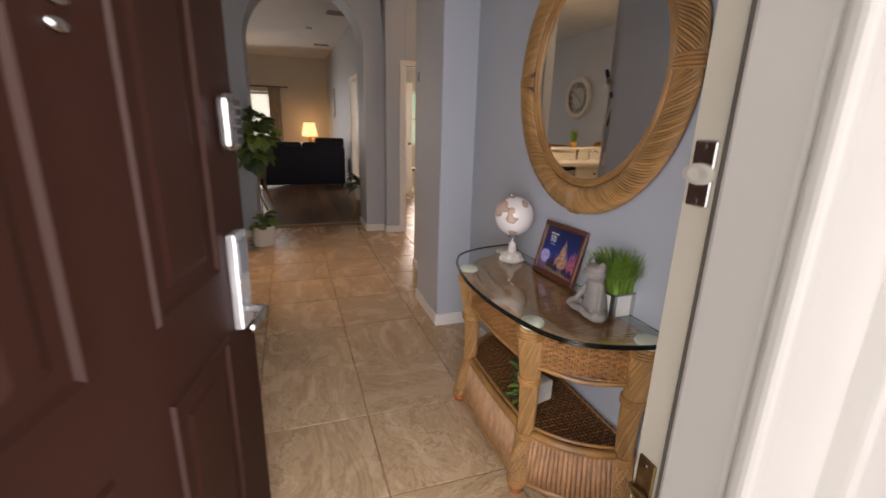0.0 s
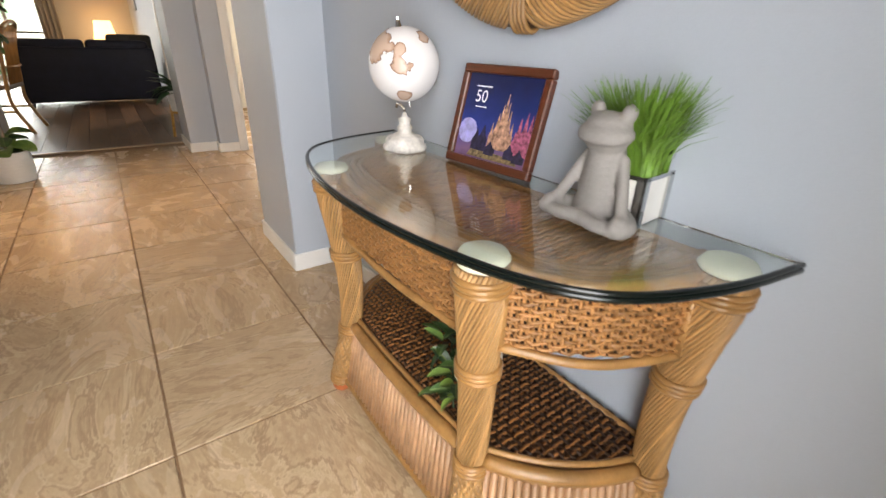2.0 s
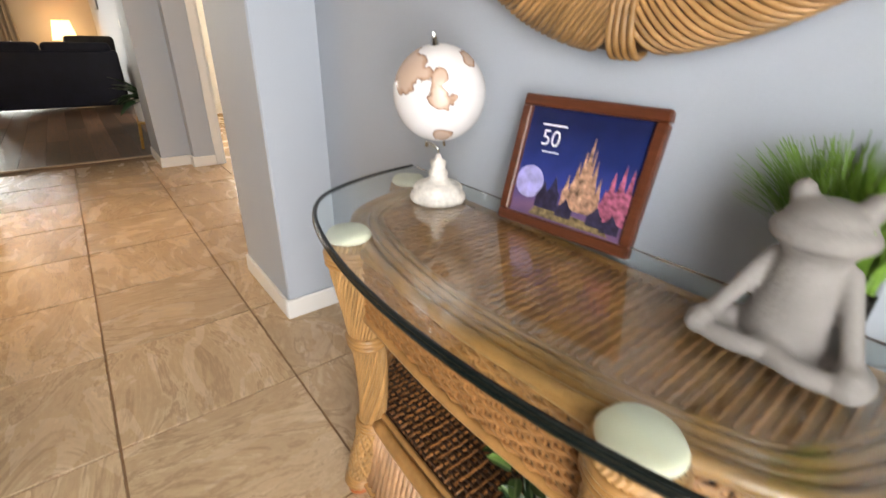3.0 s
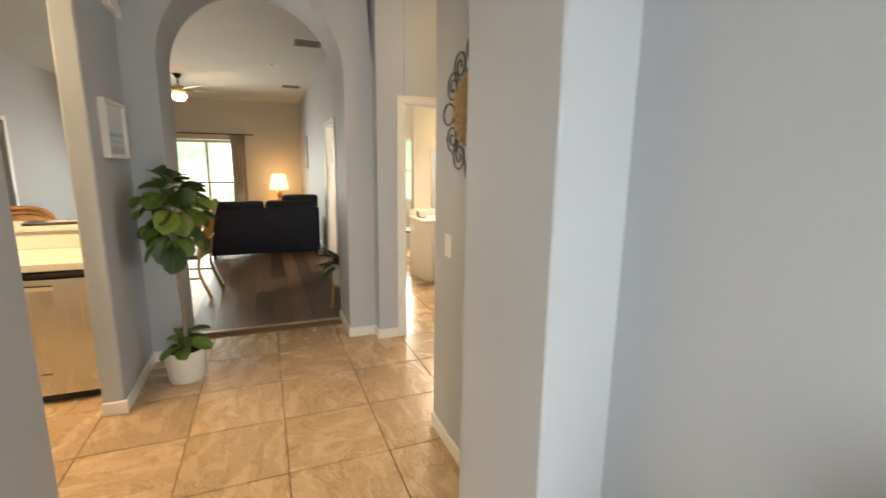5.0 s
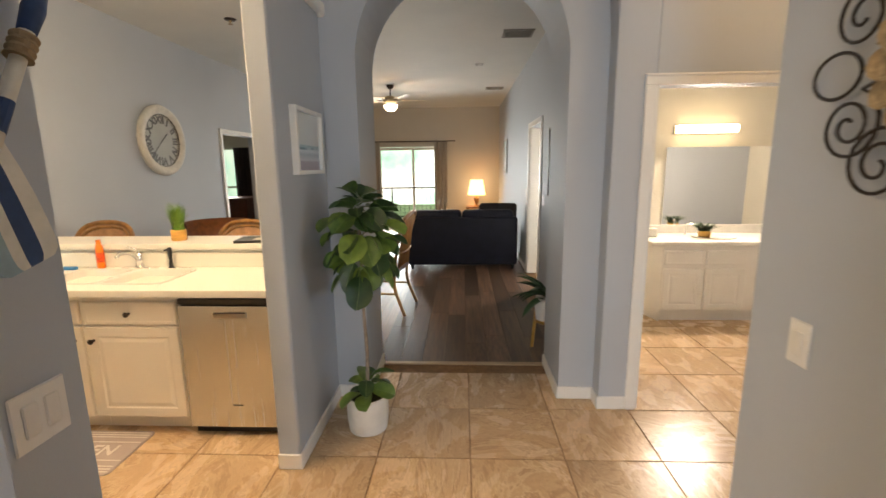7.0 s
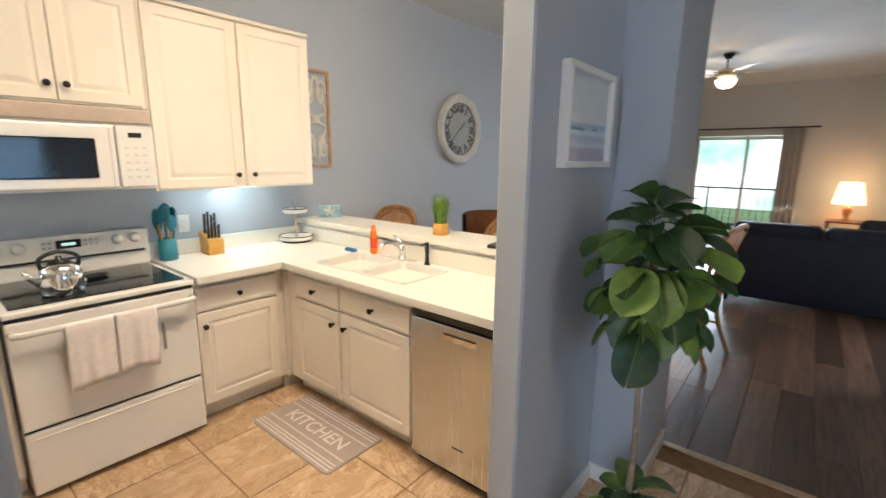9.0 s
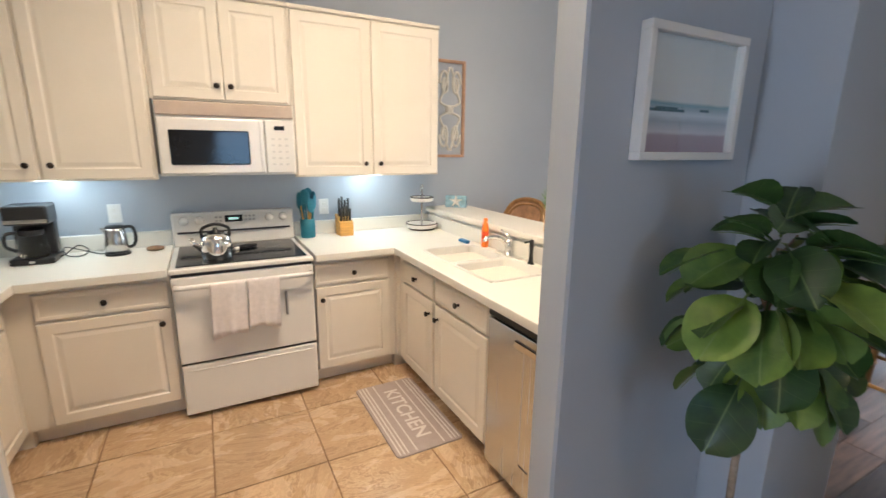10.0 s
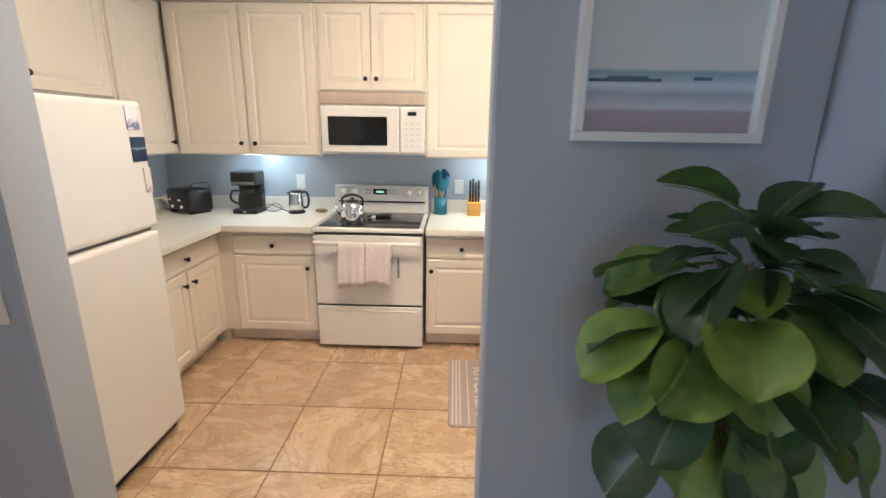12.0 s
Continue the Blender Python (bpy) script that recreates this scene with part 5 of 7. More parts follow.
blob(0, -0.004, 0.208, 0.046, 0.040, 0.024)
blob(0, -0.022, 0.182, 0.052, 0.034, 0.014)
for sx in (-1, 1):
    blob(sx * 0.036, 0.002, 0.230, 0.015, 0.015, 0.018)
    for q in range(11):
        f = q / 10
        blob(sx * (0.042 + 0.040 * f), 0.004 - 0.034 * f, 0.140 - 0.098 * f, 0.0125, 0.0125, 0.015)
    for q in range(11):
        f = q / 10
        blob(sx * (0.045 + 0.046 * math.sin(f * math.pi * 0.62)), 0.022 - 0.07 * f, 0.026, 0.024 - 0.004 * f, 0.022, 0.022 - 0.004 * f)
        blob(sx * (0.092 - 0.10 * f), -0.040 - 0.018 * math.sin(f * math.pi), 0.022 + 0.006 * f, 0.017, 0.015, 0.015)
    blob(sx * 0.086, -0.042, 0.043, 0.016, 0.016, 0.009)
blob(0, 0.0, 0.012, 0.085, 0.055, 0.012)
fg2 = solid("frog_statue", bm, GREYSTONE, "grey stone-look figure of a frog sitting cross-legged", "statue", pose(0.858, 0.768, TZ, 0, 0, -92) @ Matrix.Scale(0.82, 4), True)
rm = fg2.modifiers.new("merge", "REMESH")
rm.mode, rm.voxel_size, rm.use_smooth_shade = "VOXEL", 0.0045, True
sm = fg2.modifiers.new("soft", "SMOOTH")
sm.factor, sm.iterations = 0.5, 3


def blades(n, radius, height, spread, seed, wide=0.0045, square=False):
    rnd = random.Random(seed)
    bm = bmesh.new()
    for _ in range(n):
        a = rnd.random() * 2 * math.pi
        q = math.sqrt(rnd.random()) * radius
        x, y = (rnd.uniform(-radius, radius), rnd.uniform(-radius, radius)) if square else (q * math.cos(a), q * math.sin(a))
        h, s = height * rnd.uniform(0.65, 1.1), spread * rnd.uniform(0.3, 1.4)
        b = math.atan2(y, x) + rnd.uniform(-0.9, 0.9)
        d, side = Vector((math.cos(b), math.sin(b), 0)), Vector((-math.sin(b), math.cos(b), 0))
        prev = None
        for i in range(5):
            f = i / 4
            c = Vector((x, y, 0)) + d * s * f ** 2.2 + Vector((0, 0, h * (f - 0.18 * f * f * (s / max(spread, 1e-6)))))
            w = wide * (1 - f) ** 0.6 * 0.5 + 0.0003
            cur = (bm.verts.new(c - side * w), bm.verts.new(c + side * w + d * 0.0008))
            if prev:
                bm.faces.new((prev[0], prev[1], cur[1], cur[0]))
            prev = cur
    return bm


gp = thing("grass_planter", pose(0.946, 0.765, TZ, 0, 0, 4), "small square white planter with bright green artificial grass", "plant")
part("planter", boxes((-0.046, 0.046, -0.046, 0.046, 0.0, 0.085), bevel=0.002), WHITECERAMIC, gp, "white panelled planter")
part("corner_strip", boxes((-0.05, -0.034, -0.05, -0.046, 0, 0.087), (0.034, 0.05, -0.05, -0.046, 0, 0.087), (-0.05, -0.046, -0.05, -0.034, 0, 0.087), (-0.05, -0.046, 0.034, 0.05, 0, 0.087), (-0.05, 0.05, -0.05, -0.046, 0.081, 0.088), (-0.05, -0.046, -0.05, 0.05, 0.081, 0.088)), mat("mirror_strip", (0.55, 0.55, 0.54, 1), 0.12, 1.0, bump=0.0), gp, "silvery edge strips")
part("grass", blades(820, 0.043, 0.175, 0.062, 3, square=True), GRASS, gp, "tuft of green blades", pose(0, 0, 0.07))

# on the lower shelf
lb = thing("shelf_planter", pose(0.80, 0.97, SZ + 0.008, 0, 0, 15), "small whitewashed box planter with trailing green leaves", "plant")
part("box", boxes((-0.042, 0.042, -0.042, 0.042, 0, 0.09), bevel=0.004), OFFWHITE, lb, "whitewashed wooden box")
rnd = random.Random(8)


def leaf_mesh(l, w, tip=0.5, fold=0.25, droop=0.25):
    """A broad leaf along +x: wavy rim, folded midrib, drooping tip."""
    bm = bmesh.new()
    n = 9
    rows = []
    for i in range(n):
        f = i / (n - 1)
        ww = w * (math.sin(math.pi * min(1.0, f ** 0.75)) ** 0.6 if 0 < f < 1 else 0.0) * (0.72 + 0.5 * f)
        row = []
        for k in range(-2, 3):
            u = k / 2
            z = fold * ww * u * u - droop * l * f * f + 0.012 * l * math.sin(9 * f + 2 * u) * abs(u)
            row.append(bm.verts.new((l * f, ww * u * 0.5, z)))
        rows.append(row)
    for a, b in zip(rows, rows[1:]):
        for k in range(4):
            bm.faces.new((a[k], a[k + 1], b[k + 1], b[k]))
    bmesh.ops.remove_doubles(bm, verts=bm.verts, dist=1e-5)
    return bm


lf = None
for i in range(26):
    f = (i + 0.5) / 26
    m = pose(-0.03 - 0.09 * f + rnd.uniform(-0.02, 0.02), 0.06 - 0.08 * f + rnd.uniform(-0.025, 0.025), 0.125 - 0.105 * f + rnd.uniform(-0.01, 0.03), rnd.uniform(-40, 40), rnd.uniform(-50, 30), rnd.uniform(90, 250))
    if lf is None:
        lf = part("leaf", leaf_mesh(0.055, 0.026), LEAF, lb, "", m, True)
    else:
        same("leaf", lf, lb, m)
part("stem", tube(bmesh.new(), spline([(0, 0, 0.09), (-0.035, 0.05, 0.125), (-0.075, 0.02, 0.07), (-0.12, -0.02, 0.01)], 5), 0.002, 5), LEAFDARK, lb, "trailing stem", None, True)

# ---- hall ----
def ribbed_pot(r, h, ribs=0):
    rows = []
    for i in range(25):
        f = i / 24
        rr = r * (0.86 + 0.16 * math.sin(math.pi * (0.15 + 0.6 * f))) + (0.0022 * math.sin(ribs * 2 * math.pi * f) if ribs else 0)
        rows.append((rr, h * f))
    rows += [(r * 0.93, h), (r * 0.9, h * 0.93), (0.004, h * 0.92)]
    return lathe(bmesh.new(), [(0.004, 0)] + rows, 36)


fp = thing("fiddle_leaf_plant", pose(-0.46, 4.745, 0), "tall artificial fiddle-leaf fig in a white ribbed pot", "plant")
part("pot", ribbed_pot(0.12, 0.215, 9), WHITECERAMIC, fp, "white ribbed ceramic pot", None, True)
part("soil", lathe(bmesh.new(), [(0.002, 0.18), (0.105, 0.18), (0.1, 0.2), (0.002, 0.205)], 20), mat("moss", (0.03, 0.026, 0.015, 1), 0.95, var=0.5, scale=60, bump=1.0), fp, "dark moss")
part("trunk", tube(bmesh.new(), spline([(0, 0, 0.18), (0.008, 0.006, 0.45), (-0.004, 0.02, 0.75), (-0.012, 0.055, 1.02), (-0.02, 0.085, 1.3)], 6), [0.0125 - 0.00022 * i for i in range(25)], 8), BARK, fp, "thin grey-brown trunk", None, True)


def fig_leaf(l, w, seed):
    """Fiddle-shaped leaf along +x with a sunken midrib, side veins and a wavy rim."""
    rnd = random.Random(seed)
    ph = rnd.random() * 6
    bm, rows, n = bmesh.new(), [], 15
    for i in range(n):
        f = i / (n - 1)
        ww = w * (0.06 + 0.92 * max(0.0, math.sin(math.pi * f ** 1.3)) ** 0.4)
        row = []
        for k in range(-4, 5):
            u = k / 4
            z = 0.2 * ww * abs(u) ** 1.4 - 0.34 * l * f * f + 0.035 * w * math.sin(7 * f + ph + 2 * u) * abs(u) ** 1.5 + 0.008 * w * math.cos(math.pi * 14 * (f - 0.22 * abs(u)))
            row.append(bm.verts.new((l * (0.04 + f + 0.05 * abs(u)), ww * u * 0.55, z)))
        rows.append(row)
    for a, b in zip(rows, rows[1:]):
        for k in range(8):
            bm.faces.new((a[k], a[k + 1], b[k + 1], b[k]))
    tube(bm, [(l * f, 0, -0.34 * l * f * f - 0.002) for f in (-0.18, 0.0, 0.25, 0.5, 0.75, 0.97)], [0.003, 0.0035, 0.003, 0.002, 0.0015, 0.0005], 5)
    return bm


rnd = random.Random(21)
kinds = [part("leaf", fig_leaf(l, w, s), LEAF, fp, "", pose(0, 0, 0), True) for s, (l, w) in enumerate(((0.165, 0.125), (0.14, 0.105), (0.185, 0.14), (0.115, 0.085)))]
count = 0
for z, n, tilt, reach in ((0.985, 8, 50, 0.09), (1.03, 10, 38, 0.12), (1.08, 10, 24, 0.13), (1.13, 11, 12, 0.14), (1.18, 11, 4, 0.13), (1.235, 12, -2, 0.12), (1.28, 12, -6, 0.10), (1.32, 9, -14, 0.06), (1.35, 6, -28, 0.03), (1.38, 3, -48, 0.02), (0.30, 5, -22, 0.02), (0.25, 6, 12, 0.03)):
    for i in range(n):
        a = 360 * i / n + rnd.uniform(-24, 24) + z * 170
        k = kinds[rnd.choice((0, 0, 1, 1, 2, 3)) if 0.5 < z < 1.3 else rnd.choice((1, 1, 3) if z < 0.5 else (1, 3, 3))]
        m = pose(-0.02 if z > 0.5 else 0, 0.08 if z > 0.5 else 0, z + rnd.uniform(-0.035, 0.035), 0, 0, a) @ pose(reach * rnd.uniform(0.4, 1.3), 0, 0, rnd.uniform(-32, 32), tilt + rnd.uniform(-20, 26), 0)
        tip = m @ Vector((0.22, 0, -0.05))
        if tip.x < -0.225 or tip.y > 0.315:
            m = m @ Matrix.Scale(0.62, 4)
            tip = m @ Vector((0.22, 0, -0.05))
            if tip.x < -0.235 or tip.y > 0.325:
                continue
        count += 1
        if count <= 4:
            kinds[count - 1].matrix_basis = m
        else:
            same("leaf", k, fp, m)
bm = bmesh.new()
for i in range(26):
    a = rnd.random() * 6.28
    z = rnd.uniform(0.86, 1.34)
    tube(bm, [(-0.018, 0.072, z - 0.06), (-0.02 + 0.06 * math.cos(a), 0.075 + 0.06 * math.sin(a), z)], 0.003, 5)
part("twig", bm, BARK, fp)["kind"] = "stuff"

pf = thing("beach_picture", pose(XS + 0.001, 4.745, 1.688, 0, 0, 90), "white box-framed seascape print on the hall wall", "picture")
W, H = 0.42, 0.342
part("frame", boxes((-W / 2, W / 2, -0.035, 0, -H / 2, -H / 2 + 0.022), (-W / 2, W / 2, -0.035, 0, H / 2 - 0.022, H / 2), (-W / 2, -W / 2 + 0.022, -0.035, 0, -H / 2 + 0.022, H / 2 - 0.022), (W / 2 - 0.022, W / 2, -0.035, 0, -H / 2 + 0.022, H / 2 - 0.022), bevel=0.002), TRIM, pf, "deep white wooden frame")
part("print", boxes((-W / 2 + 0.02, W / 2 - 0.02, -0.012, -0.008, -H / 2 + 0.02, H / 2 - 0.02)), bands("seascape", [(0.0, hexc("#a8939a")), (0.21, hexc("#b09ca4")), (0.235, hexc("#d2cdd0")), (0.32, hexc("#a9aeb8")), (0.375, hexc("#d3d7da")), (0.42, hexc("#aab6bd")), (0.455, hexc("#8aa7b0")), (0.48, hexc("#d8d4cf")), (1.0, hexc("#d6d2cc"))], "Z", -H / 2, H / 2, 0.6, 0.035, 11), pf, "pale beach print")
part("wave", boxes((-0.18, -0.02, -0.0135, -0.0118, -0.042, -0.035), (-0.14, -0.05, -0.0136, -0.0118, -0.036, -0.03), (0.05, 0.09, -0.0135, -0.0118, -0.038, -0.031), bevel=0.0006), mat("wave_paint", hexc("#4f6d76"), 0.6, var=0.3, scale=60), pf, "grey teal wave strokes")
part("picture_glass", boxes((-W / 2 + 0.02, W / 2 - 0.02, -0.024, -0.022, -H / 2 + 0.02, H / 2 - 0.02)), CLEARGLASS, pf).visible_shadow = False

ch = thing("door_chime", pose(XS, 4.95, 2.5, 0, 0, 90), "white door chime box high on the hall wall", "door chime")
part("cover", boxes((-0.1, 0.1, -0.045, 0, -0.065, 0.065), bevel=0.01, seg=2), TRIM, ch)
part("sounder", lathe(bmesh.new(), [(0.002, 0), (0.045, 0), (0.045, 0.03), (0.03, 0.042), (0.002, 0.044)], 24), TRIM, ch, "", pose(0.15, 0, -0.03, 90, 0, 0), True)


def wall_plate(name, m, label, rockers=1, outlet=False):
    w = 0.072 + 0.045 * (rockers - 1)
    p = thing(name, m, label, "outlet" if outlet else "light switch")
    part("plate", boxes((-w / 2, w / 2, -0.006, 0, -0.058, 0.058), bevel=0.003), TRIM, p)
    for i in range(rockers):
        x = (i - (rockers - 1) / 2) * 0.045
        if outlet:
            for z in (-0.02, 0.02):
                part("socket", boxes((x - 0.014, x + 0.014, -0.008, -0.005, z - 0.013, z + 0.013), bevel=0.002), WHITECERAMIC, p)
        else:
            part("rocker", boxes((x - 0.016, x + 0.016, -0.010, -0.005, -0.033, 0.033), bevel=0.003), WHITECERAMIC, p)
    return p


wall_plate("light_switch", pose(0.965, 3.40, 1.10, 0, 0, -90), "white rocker switch on the hall wall")
wall_plate("light_switch", pose(XL, 3.06, 1.085, 0, 0, 90), "white double rocker switch on the hall wall", 2)
wall_plate("outlet", pose(KX, 3.02, 1.12, 0, 0, 90), "white wall outlet over the worktop", 1, True)
wall_plate("outlet", pose(KX, 4.31, 1.10, 0, 0, 90), "white wall outlet over the worktop", 1, True)
wall_plate("outlet", pose(-3.0, KY, 1.12, 0, 0, 180), "white wall outlet over the worktop", 1, True)
wall_plate("light_switch", pose(1.06, 7.55, 1.15, 0, 0, -90), "white switch beside the bedroom doorway")
wall_plate("light_switch", pose(1.06, 8.95, 1.15, 0, 0, -90), "white switch on the living room wall")

# scrolled metal flower on the wall
wf = thing("wall_flower", pose(0.96, 3.14, 1.735, 0, 0, -90) @ Matrix.Scale(0.94, 4), "dark scrolled metal wall ornament with a carved beige flower", "wall decor")
for i in range(4):
    b = math.pi / 2 * i
    ring = [(0.262 + 0.068 * math.cos(q * math.pi / 14), 0.052 * math.sin(q * math.pi / 14)) for q in range(28)]
    part("loop", tube(bmesh.new(), [(u * math.cos(b) - v * math.sin(b), -0.009, u * math.sin(b) + v * math.cos(b)) for u, v in ring], 0.0045, 6, True), BRONZE, wf, "", None, True)
    for sgn in (-1, 1):
        c = b + sgn * radians(30)
        pts = [(0.10 * math.cos(b + sgn * 0.12), -0.012, 0.10 * math.sin(b + sgn * 0.12))]
        for k in range(40):
            f = k / 39
            th, rr = c + math.pi * 1.05 - sgn * (f * 4.1 * math.pi) + sgn * 0.6, 0.072 * (1 - f) ** 0.9 + 0.011
            pts.append((0.238 * math.cos(c) + rr * math.cos(th), -0.012, 0.238 * math.sin(c) + rr * math.sin(th)))
        part("scroll", tube(bmesh.new(), pts, 0.0045, 6), BRONZE, wf, "", None, True)
FLOWER = mat("carved_beige_wood", hexc("#b09a78"), 0.8, var=0.35, scale=30, bump=0.7, bscale=90, stretch=(1, 1, 4))
petal = None
for ring, (n, r, s, y) in enumerate(((12, 0.085, 1.0, 0.018), (12, 0.06, 0.8, 0.026), (10, 0.035, 0.62, 0.033), (7, 0.015, 0.45, 0.039))):
    for i in range(n):
        a = 360 * i / n + 22 * ring
        m = pose(0, -y, 0, 0, a, 0) @ pose(r * 0.4, 0, 0, 90, 0, 0) @ Matrix.Scale(s, 4)
        if petal is None:
            bm = leaf_mesh(0.13, 0.078, droop=-0.06, fold=0.22)
            bmesh.ops.solidify(bm, geom=bm.faces[:], thickness=0.005)
            petal = part("petal", bm, FLOWER, wf, "", m)
        else:
            same("petal", petal, wf, m)
part("boss", lathe(bmesh.new(), [(0.002, 0), (0.018, 0), (0.017, 0.012), (0.009, 0.018), (0.002, 0.019)], 16), FLOWER, wf, "", pose(0, -0.03, 0, 90, 0, 0), True)


# crossed oars on the wall
def oar(m, label):
    o = thing("decorative_oar", m, label, "wall decor", "crossed oars")
    prof = [(0.014, 0.34), (0.02, 0.30), (0.034, 0.26), (0.046, 0.22), (0.055, 0.17), (0.061, 0.12), (0.064, 0.07), (0.065, 0.03), (0.061, 0.012), (0.05, 0.002), (0.045, 0.0)]
    def strip(u0, u1):
        bm = bmesh.new()
        rings = [[(w * u0, -0.010, z), (w * u1, -0.010, z), (w * u1, 0.004, z), (w * u0, 0.004, z)] for w, z in prof]
        return loops(bm, rings)
    for u0, u1, mm in ((-1, -0.45, PALEBLUE), (-0.45, -0.1, OFFWHITE), (-0.1, 0.45, NAVY), (0.45, 1, OFFWHITE)):
        part("blade_stripe", strip(u0, u1), mm, o)
    part("shaft", tube(bmesh.new(), [(0, -0.004, 0.28), (0, -0.004, 0.60)], 0.013, 10), OFFWHITE, o, "", None, True)
    part("rope_band", lathe(bmesh.new(), [(0.004, 0.545), (0.021, 0.545)] + [(0.021 + 0.0015 * math.cos(i * 1.57), 0.545 + 0.0035 * i) for i in range(14)] + [(0.004, 0.594)], 14), mat("jute_rope", hexc("#8a765c"), 0.9, var=0.2, bump=0.6), o, "jute rope binding", pose(0, -0.004, 0))
    part("stripe", tube(bmesh.new(), [(0, -0.004, 0.40), (0, -0.004, 0.46)], 0.0137, 10), NAVY, o)
    part("grip", lathe(bmesh.new(), [(0.004, 0.595), (0.015, 0.6), (0.019, 0.65), (0.015, 0.68), (0.004, 0.685)], 12), NAVY, o, "navy grip", pose(0, -0.004, 0), True)
    return o


oar(Matrix.Translation((XL + 0.012, 3.082, 1.375)) @ Matrix.Rotation(radians(90), 4, "Z") @ Matrix.Rotation(radians(-15), 4, "Y"), "striped blue and white wooden oar with a rope grip")
oar(Matrix.Translation((XL + 0.042, 2.86, 1.255)) @ Matrix.Rotation(radians(90), 4, "Z") @ Matrix.Rotation(radians(26), 4, "Y"), "striped blue and white wooden oar crossing another")

# ---- living room ----
sf = thing("sofa", pose(-0.72, 8.93, 0), "black leather sofa seen from behind", "sofa")
L = 1.66
part("back", boxes((0.0, L, 0.0, 0.2, 0.07, 0.80), bevel=0.035, seg=3), LEATHER, sf, "", None, True)
for i in range(2):
    part("back_cushion", boxes((0.05 + i * (L - 0.1) / 2, 0.05 + (i + 1) * (L - 0.1) / 2 - 0.01, 0.03, 0.26, 0.74, 0.90), bevel=0.06, seg=4), LEATHER, sf, "padded back cushion", None, True)
    part("seat_cushion", boxes((0.2 + i * (L - 0.4) / 2, 0.2 + (i + 1) * (L - 0.4) / 2 - 0.01, 0.22, 0.92, 0.28, 0.46), bevel=0.05, seg=3), LEATHER, sf, "", None, True)
for x in (0.0, L - 0.2):
    part("arm", boxes((x, x + 0.2, 0.05, 0.92, 0.07, 0.62), bevel=0.05, seg=3), LEATHER, sf, "", None, True)
part("base", boxes((0.1, L - 0.1, 0.1, 0.9, 0.08, 0.28)), LEATHER, sf)
for x in (0.06, L - 0.06):
    for y in (0.06, 0.84):
        part("foot", lathe(bmesh.new(), [(0.002, 0), (0.02, 0), (0.03, 0.075), (0.002, 0.076)], 12, (x, y, 0)), BLACK, sf)
ZEBRA = bands("dark_leaf_print", [(0, hexc("#2a2826")), (0.4, hexc("#3a3733")), (0.5, hexc("#8a857a")), (0.62, hexc("#2a2826"))], "X", 0, 0.4, 0.9, 2.2, 10)
for x, r in ((0.56, 12), (0.78, -14)):
    bm = boxes((-0.17, 0.17, -0.06, 0.06, 0, 0.33), bevel=0.055, seg=4)
    solid("throw_pillow", bm, ZEBRA, "dark leaf-printed throw pillow on the sofa", "pillow", pose(x, 9.26, 0.66, -16, 0, r), True, "sofa pillows")

sd = thing("side_table", pose(0.47, 13.5, 0), "small dark wooden side table", "table")
part("top", boxes((-0.27, 0.27, -0.27, 0.27, 0.53, 0.56), bevel=0.005), WOODRED, sd)
for x in (-0.23, 0.23):
    for y in (-0.23, 0.23):
        part("leg", boxes((x - 0.02, x + 0.02, y - 0.02, y + 0.02, 0, 0.53), bevel=0.003), WOODRED, sd)


def table_lamp(m, label):
    l = thing("table_lamp", m, label, "lamp")
    part("base", lathe(bmesh.new(), [(0.004, 0), (0.08, 0), (0.075, 0.02), (0.03, 0.045), (0.045, 0.1), (0.07, 0.17), (0.05, 0.24), (0.02, 0.28), (0.012, 0.33), (0.002, 0.33)], 24), mat("amber_ceramic", hexc("#8c6a44"), 0.3, var=0.2), l, "turned amber lamp base", None, True)
    bm = loops(bmesh.new(), [[(r * math.cos(i * math.pi / 18), r * math.sin(i * math.pi / 18), z) for i in range(36)] for r, z in ((0.22, 0.29), (0.15, 0.66))], cap=(False, False))
    sh = part("shade", bm, SHADEMAT, l, "lit cream drum shade", None, True)
    sh.visible_shadow = False
    part("finial", lathe(bmesh.new(), [(0.002, 0.64), (0.008, 0.65), (0.006, 0.68), (0.002, 0.685)], 10), BRASS, l)


table_lamp(pose(0.47, 13.5, 0.56), "lit table lamp with a cream shade")
table_lamp(pose(1.78, 11.5, 0.5), "lit bedroom lamp with an amber shade")
bt = thing("night_stand", pose(1.78, 11.5, 0), "honey wooden night stand", "table")
part("body", boxes((-0.24, 0.24, -0.2, 0.2, 0.0, 0.5), bevel=0.006), WOODTAN, bt)
part("drawer", boxes((-0.21, 0.21, -0.212, -0.2, 0.3, 0.47), bevel=0.004), WOODTAN, bt)

# patio door, curtains and what lies outside
pd = thing("window_1", pose(0, 0, 0), "sliding glass patio door with white frames", "window")
pd["kind"] = "structure"
for x0, x1, y in ((-2.05, -1.14, 14.05), (-1.18, -0.27, 14.08)):
    f = part("window_frame", boxes((x0, x0 + 0.05, y, y + 0.03, 0.02, 2.05), (x1 - 0.05, x1, y, y + 0.03, 0.02, 2.05), (x0 + 0.05, x1 - 0.05, y, y + 0.03, 0.02, 0.1), (x0 + 0.05, x1 - 0.05, y, y + 0.03, 1.98, 2.05), bevel=0.004), TRIM, pd)
    part("pane", boxes((x0 + 0.05, x1 - 0.05, y + 0.012, y + 0.018, 0.1, 1.98)), CLEARGLASS, f).visible_shadow = False


